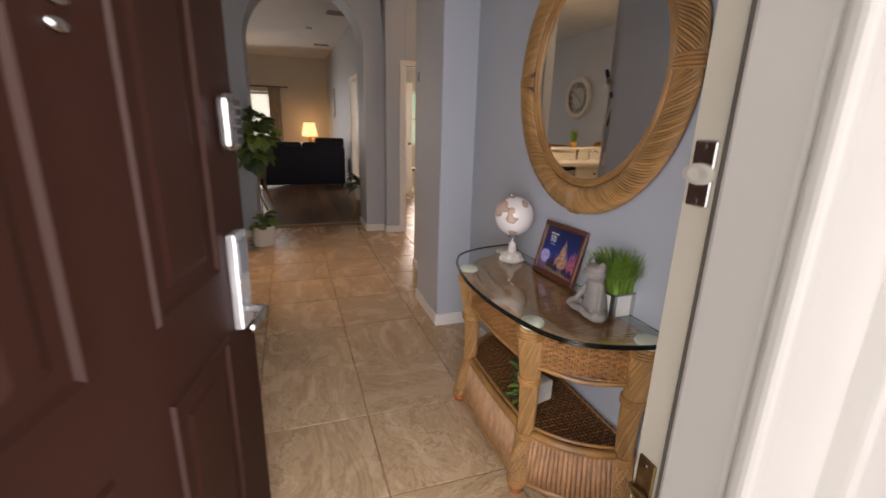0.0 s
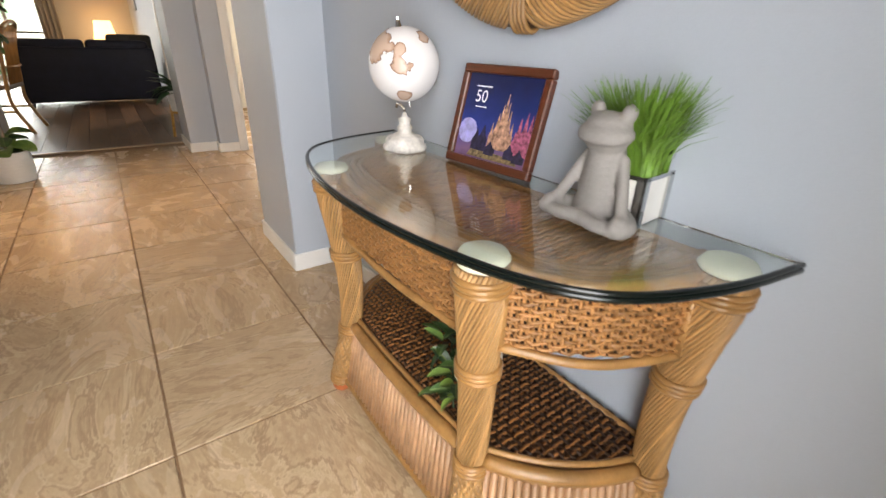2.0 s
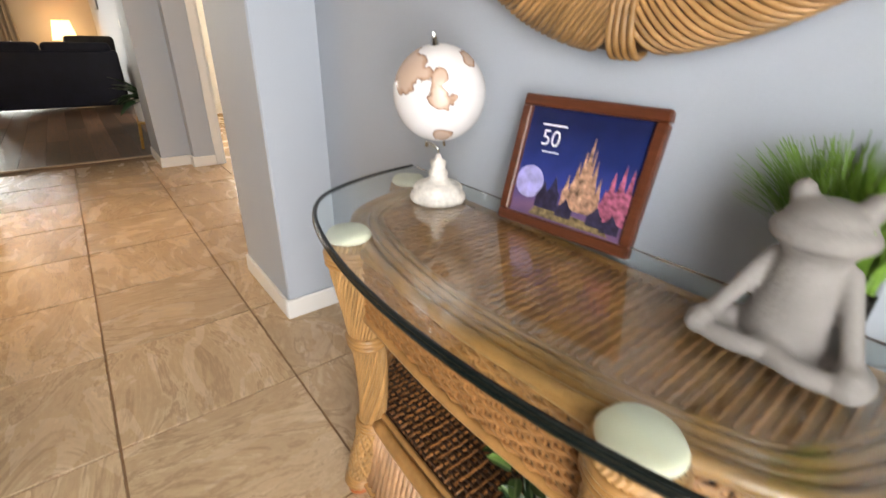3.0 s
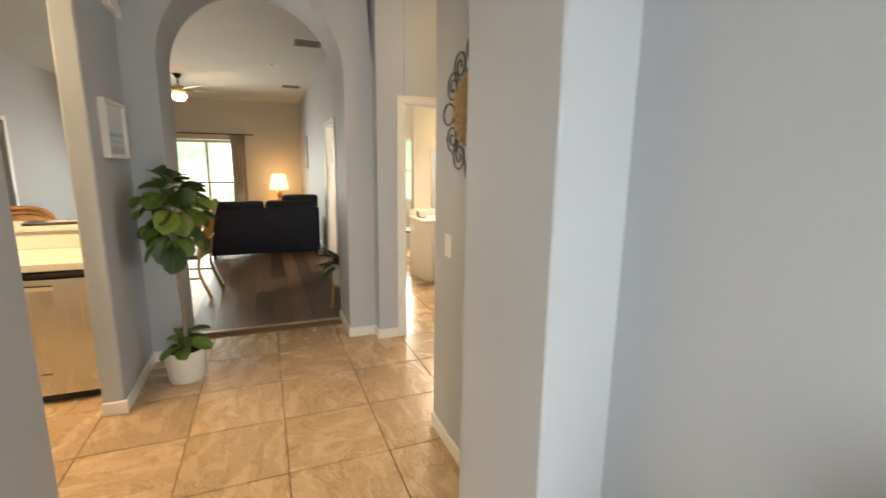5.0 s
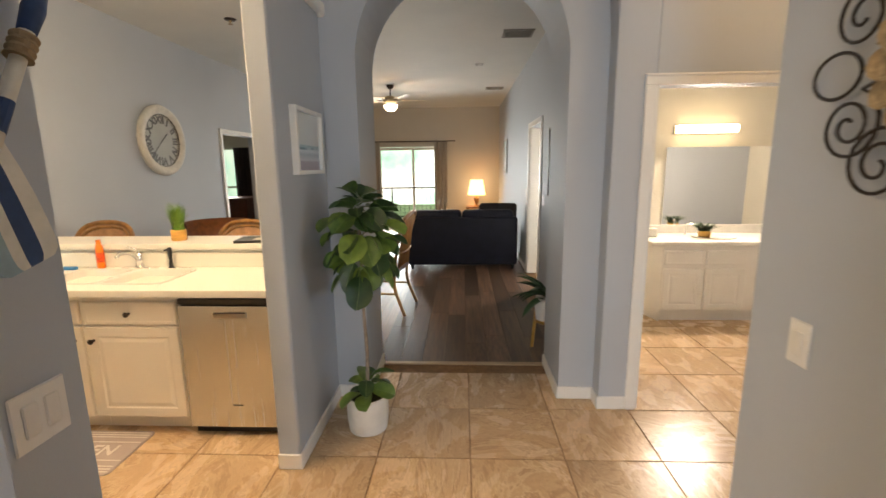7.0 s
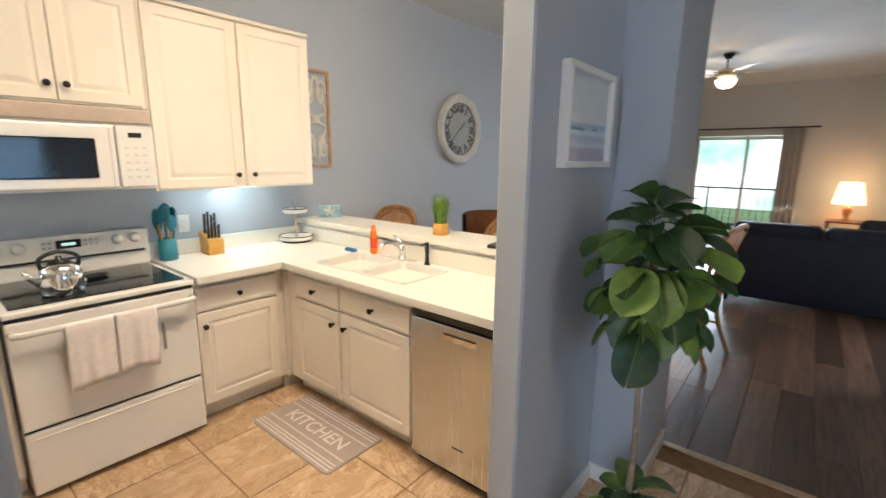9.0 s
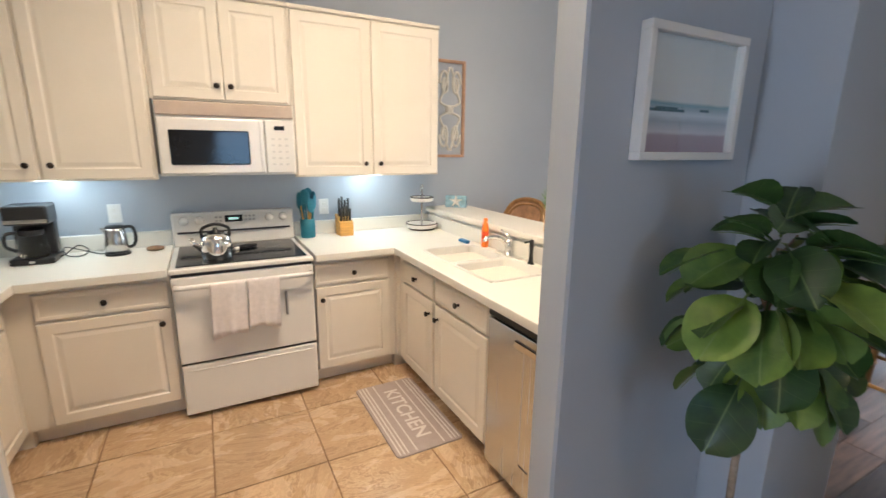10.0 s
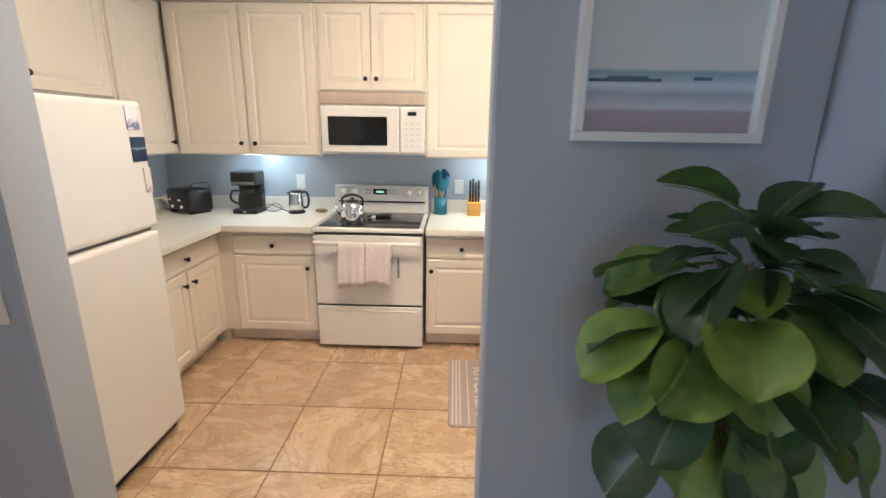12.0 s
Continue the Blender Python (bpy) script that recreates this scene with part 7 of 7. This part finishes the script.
bs = thing("stool", pose(2.3, 8.3, 0), "small white stool with a dark seat", "stool")
part("seat", boxes((-0.2, 0.2, -0.18, 0.18, 0.42, 0.46), bevel=0.01, seg=2), WOODRED, bs)
for x in (-0.17, 0.17):
    for y in (-0.15, 0.15):
        part("leg", boxes((x - 0.018, x + 0.018, y - 0.018, y + 0.018, 0, 0.42)), TRIM, bs)

# ---- kitchen things ----
def rrect(x0, x1, y0, y1, r, z, n=6):
    pts = []
    for cx, cy, a0 in ((x1 - r, y1 - r, 0), (x0 + r, y1 - r, 90), (x0 + r, y0 + r, 180), (x1 - r, y0 + r, 270)):
        pts += [(cx + r * math.cos(radians(a0 + 90 * i / n)), cy + r * math.sin(radians(a0 + 90 * i / n)), z) for i in range(n + 1)]
    return pts


# White sink, greyed in its colour for the shade inside the bowls.
SINKSHADED = mat("white_sink_shaded", hexc("#d0cec8"), 0.3, var=0.01, bump=0.01)
sink = thing("sink", pose(0, 0, 0), "white double-bowl drop-in kitchen sink", "sink")
bm = bmesh.new()
xm = (SX0 + SX1) / 2
for a, b in ((SX0, xm - 0.012), (xm + 0.012, SX1)):
    bowl = bmesh.new()
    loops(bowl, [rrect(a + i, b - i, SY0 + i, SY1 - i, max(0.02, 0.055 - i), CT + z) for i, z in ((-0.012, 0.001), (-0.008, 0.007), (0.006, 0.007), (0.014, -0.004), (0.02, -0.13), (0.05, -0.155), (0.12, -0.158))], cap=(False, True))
    bw2 = part("bowl", bowl, SINKSHADED, sink, "white moulded bowl", None, True)
    part("drain", lathe(bmesh.new(), [(0.002, 0), (0.035, 0), (0.04, 0.003), (0.02, 0.002), (0.002, 0.001)], 20, ((a + b) / 2, (SY0 + SY1) / 2, CT - 0.157)), CHROME, bw2)
part("bridge", boxes((xm - 0.02, xm + 0.02, SY0, SY1, CT - 0.02, CT + 0.004), bevel=0.003), SINKSHADED, sink)
fc = thing("faucet", pose(-2.06, 5.145, CT), "chrome single-lever kitchen faucet", "faucet")
part("base", boxes((-0.12, 0.12, -0.028, 0.028, 0, 0.012), bevel=0.005), CHROME, fc)
part("body", lathe(bmesh.new(), [(0.002, 0.01), (0.026, 0.01), (0.022, 0.05), (0.024, 0.09), (0.018, 0.105), (0.002, 0.108)], 20), CHROME, fc, "", None, True)
part("spout", tube(bmesh.new(), spline([(0, 0, 0.06), (-0.01, -0.06, 0.115), (-0.02, -0.13, 0.125), (-0.022, -0.17, 0.105)], 5), [0.014 - 0.0002 * i for i in range(16)], 10), CHROME, fc, "", None, True)
part("lever", tube(bmesh.new(), [(0, 0, 0.1), (-0.01, 0.0, 0.125), (-0.06, -0.02, 0.155)], [0.01, 0.008, 0.006], 8), CHROME, fc, "", None, True)
so = thing("soap_pump", pose(-1.845, 5.145, CT), "slim black soap dispenser beside the sink", "soap dispenser")
part("stem", lathe(bmesh.new(), [(0.002, 0), (0.022, 0), (0.014, 0.015), (0.011, 0.06), (0.014, 0.1), (0.012, 0.14), (0.002, 0.145)], 14), BLACK, so, "", None, True)
part("nozzle", tube(bmesh.new(), [(0, 0, 0.135), (0, -0.05, 0.13)], 0.006, 8), BLACK, so)
ob = thing("cleaner_bottle", pose(-2.34, 5.155, CT) @ Matrix.Diagonal((0.72, 0.72, 1.08, 1)), "orange plastic cleaner bottle with a white cap", "bottle")
part("bottle", lathe(bmesh.new(), [(0.003, 0), (0.03, 0), (0.033, 0.01), (0.033, 0.12), (0.026, 0.145), (0.018, 0.155), (0.003, 0.156)], 20), ORANGE, ob, "", None, True)
part("label", lathe(bmesh.new(), [(0.0335, 0.04), (0.034, 0.041), (0.034, 0.1), (0.0335, 0.101)], 20), mat("bottle_label", hexc("#d94a1a"), 0.4, var=0.4, scale=40), ob)
part("cap", lathe(bmesh.new(), [(0.003, 0.155), (0.02, 0.155), (0.019, 0.18), (0.003, 0.182)], 16), ORANGE, ob)
solid("scrub_brush", boxes((-0.05, 0.05, -0.018, 0.018, 0, 0.022), bevel=0.006, seg=2), BLUE, "blue dish brush lying by the sink", "brush", pose(-2.52, 5.1, CT))

tt = thing("tiered_tray", pose(-3.13, 5.06, CT), "two-tier metal tray with white dishes and dark rims", "tray")
for r, z in ((0.125, 0.015), (0.09, 0.225)):
    t = part("tray", lathe(bmesh.new(), [(0.003, z), (r - 0.01, z), (r, z + 0.01), (r, z + 0.032), (r - 0.006, z + 0.034), (r - 0.01, z + 0.012), (0.003, z + 0.008)], 36), WHITECERAMIC, tt, "white round tray", None, True)
    part("rim", tube(bmesh.new(), [(r * math.cos(i * math.pi / 18), r * math.sin(i * math.pi / 18), z + 0.034) for i in range(36)], 0.004, 6, True), BRONZE, t, "dark metal rim")
part("foot_ring", tube(bmesh.new(), [(0.1 * math.cos(i * math.pi / 18), 0.1 * math.sin(i * math.pi / 18), 0.009) for i in range(36)], 0.008, 6, True), BRONZE, tt)
part("post", tube(bmesh.new(), [(0, 0, 0.01), (0, 0, 0.315)], 0.008, 8), NICKEL, tt)
part("ring_handle", tube(bmesh.new(), [(0.018 * math.cos(i * math.pi / 10), 0, 0.335 + 0.022 * math.sin(i * math.pi / 10)) for i in range(20)], 0.004, 6, True), NICKEL, tt)

kb = thing("knife_block", pose(-3.14, 4.43, CT, 0, 0, 90), "light wooden knife block full of black-handled knives", "knife block")
part("block", loops(bmesh.new(), [[(-0.05, -0.05, z0_), (0.05, -0.05, z0_), (0.05, y1_, z1_), (-0.05, y1_, z1_)] for z0_, y1_, z1_ in ((0.0, 0.08, 0.0), (0.10, 0.09, 0.15))]), WOODTAN, kb, "honey wooden block")
for i in range(4):
    for j in range(2):
        x, y = -0.033 + 0.022 * i, -0.02 + 0.05 * j
        h = 0.085 + 0.03 * j + 0.012 * ((i * 7 + j) % 3)
        z = 0.115 + 0.03 * j
        kn = part("knife_handle", tube(bmesh.new(), [(x, y, z - 0.005), (x, y - 0.012, z + h)], 0.0085, 8), BLACK, kb, "", None, True)
        part("rivet", lathe(bmesh.new(), [(0.001, 0), (0.003, 0), (0.003, 0.001), (0.001, 0.001)], 8), NICKEL, kn, "", pose(x, y - 0.014, z + h * 0.6, 90, 0, 0))

ut = thing("utensil_crock", pose(-3.17, 4.165, CT), "teal crock holding teal silicone utensils", "utensils")
part("crock", lathe(bmesh.new(), [(0.003, 0), (0.05, 0), (0.052, 0.006), (0.052, 0.135), (0.047, 0.135), (0.046, 0.02), (0.003, 0.02)], 24), TEAL, ut, "", None, True)
for i in range(8):
    a = i * 0.8 + 0.3
    x, y = 0.085 * math.cos(a), 0.085 * math.sin(a)
    h = 0.2 + 0.022 * (i % 4)
    u = part("handle", tube(bmesh.new(), [(0.02 * math.cos(a), 0.02 * math.sin(a), 0.03), (x * 0.6, y * 0.6, h)], 0.006, 6), WOODTAN if i % 3 == 0 else TEAL, ut)
    bm = bmesh.new()
    bmesh.ops.create_uvsphere(bm, u_segments=12, v_segments=8, radius=1)
    part("head", bm, TEAL, u, "teal silicone head", Matrix.Translation((x * 0.68, y * 0.68, h + 0.035)) @ Matrix.Rotation(a, 4, "Z") @ Matrix.Diagonal((0.010, 0.034, 0.052, 1)), True)

kt = thing("stove_kettle", pose(-2.745, 3.56, 0.899), "polished steel stovetop kettle with a black handle", "kettle")
part("body", lathe(bmesh.new(), [(0.003, 0), (0.076, 0), (0.083, 0.012), (0.083, 0.09), (0.076, 0.122), (0.056, 0.145), (0.045, 0.15), (0.003, 0.151)], 36), CHROME, kt, "mirror-polished body", None, True)
part("lid", lathe(bmesh.new(), [(0.003, 0.15), (0.045, 0.15), (0.04, 0.16), (0.012, 0.166), (0.012, 0.178), (0.003, 0.182)], 24), BLACK, kt, "", None, True)
part("handle", tube(bmesh.new(), spline([(0, -0.07, 0.125), (0, -0.068, 0.175), (0, 0.0, 0.2), (0, 0.068, 0.175), (0, 0.07, 0.125)], 6), 0.009, 8), BLACK, kt, "black arched handle", None, True)
part("spout", tube(bmesh.new(), [(0.0, -0.075, 0.06), (0.0, -0.115, 0.10), (0.0, -0.13, 0.125)], [0.02, 0.014, 0.011], 10), CHROME, kt, "", None, True)
sr = thing("spoon_rest", pose(-2.98, 3.74, 0.899, 0, 0, 30), "black spoon rest with a white sponge on the cooktop", "spoon rest")
part("dish", lathe(bmesh.new(), [(0.003, 0), (0.03, 0), (0.045, 0.012), (0.042, 0.014), (0.028, 0.004), (0.003, 0.003)], 24, (0, 0, 0), 1.5), BLACK, sr, "", None, True)
part("tail", tube(bmesh.new(), [(0, -0.05, 0.01), (0, -0.1, 0.014), (0, -0.13, 0.012)], [0.012, 0.008, 0.006], 8), BLACK, sr)
part("pad", boxes((-0.02, 0.02, -0.1, -0.07, 0.0, 0.018), bevel=0.004), WHITECERAMIC, sr)

ek = thing("electric_kettle", pose(-3.10, 3.035, CT, 0, 0, 90) @ Matrix.Scale(0.86, 4), "brushed steel electric kettle with a black handle", "kettle")
part("base", lathe(bmesh.new(), [(0.003, 0), (0.075, 0), (0.075, 0.015), (0.003, 0.018)], 28), BLACK, ek)
part("body", lathe(bmesh.new(), [(0.003, 0.018), (0.07, 0.02), (0.068, 0.08), (0.06, 0.17), (0.055, 0.19), (0.003, 0.19)], 32), NICKEL, ek, "brushed steel body", None, True)
part("lid", lathe(bmesh.new(), [(0.003, 0.188), (0.056, 0.188), (0.05, 0.203), (0.003, 0.208)], 28), BLACK, ek, "", None, True)
part("handle", tube(bmesh.new(), spline([(0.05, 0, 0.19), (0.1, 0, 0.185), (0.115, 0, 0.12), (0.1, 0, 0.06), (0.062, 0, 0.045)], 6), 0.011, 8), BLACK, ek, "black loop handle", None, True)
part("spout", loops(bmesh.new(), [[(-0.05, -0.02, z), (-0.05 - d, 0, z), (-0.05, 0.02, z), (-0.045, 0, z)] for z, d in ((0.14, 0.01), (0.19, 0.035))]), STEEL, ek)

cm = thing("coffee_maker", pose(-3.09, 2.67, CT, 0, 0, 90), "black drip coffee maker with a glass carafe", "coffee maker")
part("base", boxes((-0.095, 0.095, -0.1, 0.09, 0, 0.035), bevel=0.008, seg=2), BLACK, cm)
part("tower", boxes((-0.09, 0.09, 0.02, 0.09, 0.035, 0.31), bevel=0.008, seg=2), BLACK, cm)
part("head", boxes((-0.095, 0.095, -0.09, 0.09, 0.215, 0.32), bevel=0.012, seg=2), BLACK, cm)
part("head_band", boxes((-0.09, 0.09, -0.0925, -0.088, 0.225, 0.245)), NICKEL, cm)
ca = part("carafe", lathe(bmesh.new(), [(0.003, 0.036), (0.06, 0.036), (0.068, 0.06), (0.066, 0.12), (0.05, 0.16), (0.052, 0.19), (0.003, 0.19)], 28, (0, -0.035, 0)), CLEARGLASS, cm, "glass carafe", None, True)
part("carafe_band", lathe(bmesh.new(), [(0.045, 0.155), (0.054, 0.158), (0.055, 0.185), (0.045, 0.188)], 24, (0, -0.035, 0)), BLACK, ca)
part("carafe_handle", tube(bmesh.new(), spline([(-0.05, -0.06, 0.175), (-0.09, -0.09, 0.17), (-0.095, -0.095, 0.11), (-0.06, -0.07, 0.075)], 5), 0.009, 8), BLACK, ca, "", None, True)
part("switch", boxes((-0.012, 0.012, -0.104, -0.098, 0.01, 0.022)), NICKEL, cm)

to = thing("toaster", pose(-3.05, 2.22, CT, 0, 0, 62), "black four-slot toaster with chrome levers", "toaster")
part("body", boxes((-0.15, 0.15, -0.1, 0.1, 0.012, 0.185), bevel=0.03, seg=4), BLACK, to, "", None, True)
for x in (-0.13, 0.1):
    part("foot", boxes((x, x + 0.03, -0.08, 0.08, 0, 0.014)), BLACK, to)
for x in (-0.06, 0.06):
    part("slot", boxes((x - 0.045, x + 0.045, -0.06, -0.035, 0.18, 0.1865), (x - 0.045, x + 0.045, 0.035, 0.06, 0.18, 0.1865)), BLACKGLASS, to)
    part("lever", boxes((x - 0.018, x + 0.018, -0.125, -0.098, 0.1, 0.115), bevel=0.004), CHROME, to, "chrome lever")
    part("dial", lathe(bmesh.new(), [(0.002, 0), (0.016, 0), (0.014, 0.014), (0.002, 0.016)], 16), CHROME, to, "", pose(x, -0.1, 0.055, 90, 0, 0), True)
def cord(label, *pts):
    solid("power_cord", tube(bmesh.new(), spline(pts, 6), 0.0035, 6), BLACK, label, "cord", None, True)


cord("black power cord looping up the wall behind the toaster", (-3.05, 2.09, 0.95), (-3.2, 2.15, 1.08), (-3.22, 2.25, 1.105), (-3.15, 2.33, 1.08), (-3.12, 2.35, CT + 0.004))
cord("tangled black power cord on the worktop", (-3.12, 2.7, CT + 0.005), (-3.1, 2.78, CT + 0.02), (-3.16, 2.84, CT + 0.06), (-3.2, 2.88, CT + 0.02), (-3.12, 2.86, CT + 0.005), (-3.08, 2.8, CT + 0.02), (-3.18, 2.78, CT + 0.05), (-3.15, 2.92, CT + 0.008), (-3.12, 2.97, CT + 0.006))
sh = bmesh.new()
bmesh.ops.create_uvsphere(sh, u_segments=20, v_segments=12, radius=1, matrix=Matrix.Translation((0, 0, 0.016)) @ Matrix.Diagonal((0.035, 0.05, 0.016, 1)))
solid("soap_dish", sh, mat("brown_shell", hexc("#8b6f52"), 0.4, var=0.3, scale=40), "small brown shell-shaped dish on the worktop", "dish", pose(-3.12, 3.225, CT), True)

# on the bar
bp = thing("bar_plant", pose(-1.885, 5.325, 1.06), "upright tuft of green grass in a tan wooden pot", "plant")
part("pot", lathe(bmesh.new(), [(0.003, 0), (0.047, 0), (0.05, 0.005), (0.05, 0.075), (0.044, 0.075), (0.042, 0.06), (0.003, 0.058)], 24), WOODTAN, bp, "tan wooden pot", None, True)
part("grass", blades(260, 0.036, 0.215, 0.035, 31, 0.008), GRASS, bp, "dense green blades", pose(0, 0, 0.055))
part("grass", blades(8, 0.02, 0.17, 0.13, 33, 0.006), mat("pale_grass", (0.35, 0.4, 0.15, 1), 0.5), bp, "", pose(0, 0, 0.055))
sfh = thing("starfish_decor", pose(-3.10, 5.36, 1.06, 0, 0, 50), "blue and white starfish ornament on the bar", "ornament")
part("block", boxes((-0.09, 0.09, -0.012, 0.015, 0, 0.10), bevel=0.006), mat("sea_blue", hexc("#86a9b8"), 0.6, var=0.35, scale=25), sfh, "blue painted plaque")
arm = [(r * math.sin(i * math.pi / 5), r * math.cos(i * math.pi / 5)) for i in range(10) for r in (0.058 if i % 2 == 0 else 0.02,)]
part("star", loops(bmesh.new(), [[(x * k, y, z * k + 0.052) for x, z in arm] for k, y in ((1, -0.012), (0.9, -0.022), (0.25, -0.03))]), OFFWHITE, sfh, "white starfish")
bd = thing("tablet_stand", pose(-1.28, 5.28, 1.06, 0, 0, 8), "dark folded binder with a white sheet lying on the bar", "binder")
part("cover", boxes((-0.15, 0.15, -0.1, 0.1, 0, 0.018), bevel=0.003), BLACK, bd)
part("sheet", boxes((-0.03, 0.14, -0.07, 0.02, 0.0185, 0.021)), OFFWHITE, bd)

# floor mat
fmx = thing("kitchen_mat", pose(-2.09, 4.46, 0.0), "grey striped vinyl kitchen mat lettered KITCHEN on the tiles", "mat")
part("mat", loops(bmesh.new(), [rrect(-0.365 + i, 0.365 - i, -0.195 + i, 0.195 - i, 0.03, z) for i, z in ((0, 0.0005), (0, 0.005), (0.004, 0.008))]), MATGREY, fmx)
stripe = None
for y in (-0.172, -0.150, -0.128, -0.08, 0.08, 0.128, 0.150, 0.172):
    m = pose(0, y, 0.0083)
    if stripe is None:
        stripe = part("stripe", boxes((-0.35, 0.35, -0.004, 0.004, 0, 0.0006)), MATWHITE, fmx, "", m)
    else:
        same("stripe", stripe, fmx, m)
c = bpy.data.curves.new("lettering", "FONT")
c.body, c.size, c.align_x, c.align_y, c.extrude = "KITCHEN", 0.125, "CENTER", "CENTER", 0.0004
c.offset = 0.002
c.materials.append(MATWHITE)
o = new("lettering", c)
o.parent, o.matrix_basis = fmx, pose(0, 0.0, 0.0088)

# ---- floor pieces ----
def floor_pieces():
    g = 0.0035
    bm = boxes((g, P - g, g, P - g, -0.012, 0.0), bevel=0.0015)
    first = part("tile", bm, TILE, floor, "", pose(X0, Y0, 0))
    for i in range(-13, 9):
        for j in range(-10, 12):
            x, y = X0 + i * P, Y0 + j * P
            cx, cy = x + P / 2, y + P / 2
            room = (-0.95 < cx < 1.2 and -0.3 < cy < 5.7) or (-3.5 < cx < -0.6 and 1.8 < cy < 5.4) or (0.9 < cx < 3.6 and 3.4 < cy < 5.3) or (1.1 < cx < 3.6 and 5.0 < cy < 9.2)
            if (i, j) == (0, 0) or not room:
                continue
            m = pose(x + P / 2, y + P / 2, 0.0, 0, 0, 90 * ((i * 5 + j * 3 + i * j) % 4)) @ pose(-P / 2, -P / 2, 0)
            same("tile", first, floor, m)
    w, n = 0.18, 0
    plank = None
    rnd = random.Random(5)
    for i in range(25):
        y = 5.655 - rnd.random() * 1.2
        x = KX + i * w
        if x + w > 1.07:
            break
        while y < 13.98:
            a, b = max(y, 5.655), min(y + 1.5, 14.0)
            if b - a > 0.05:
                if plank is None:
                    plank = part("plank", boxes((0.001, w - 0.001, 0, 1, -0.012, -0.002), bevel=0.0012), PLANK, floor, "", pose(x, a, 0) @ Matrix.Diagonal((1, b - a - 0.002, 1, 1)))
                else:
                    same("plank", plank, floor, pose(x, a, 0) @ Matrix.Diagonal((1, b - a - 0.002, 1, 1)))
            y += 1.5


floor_pieces()
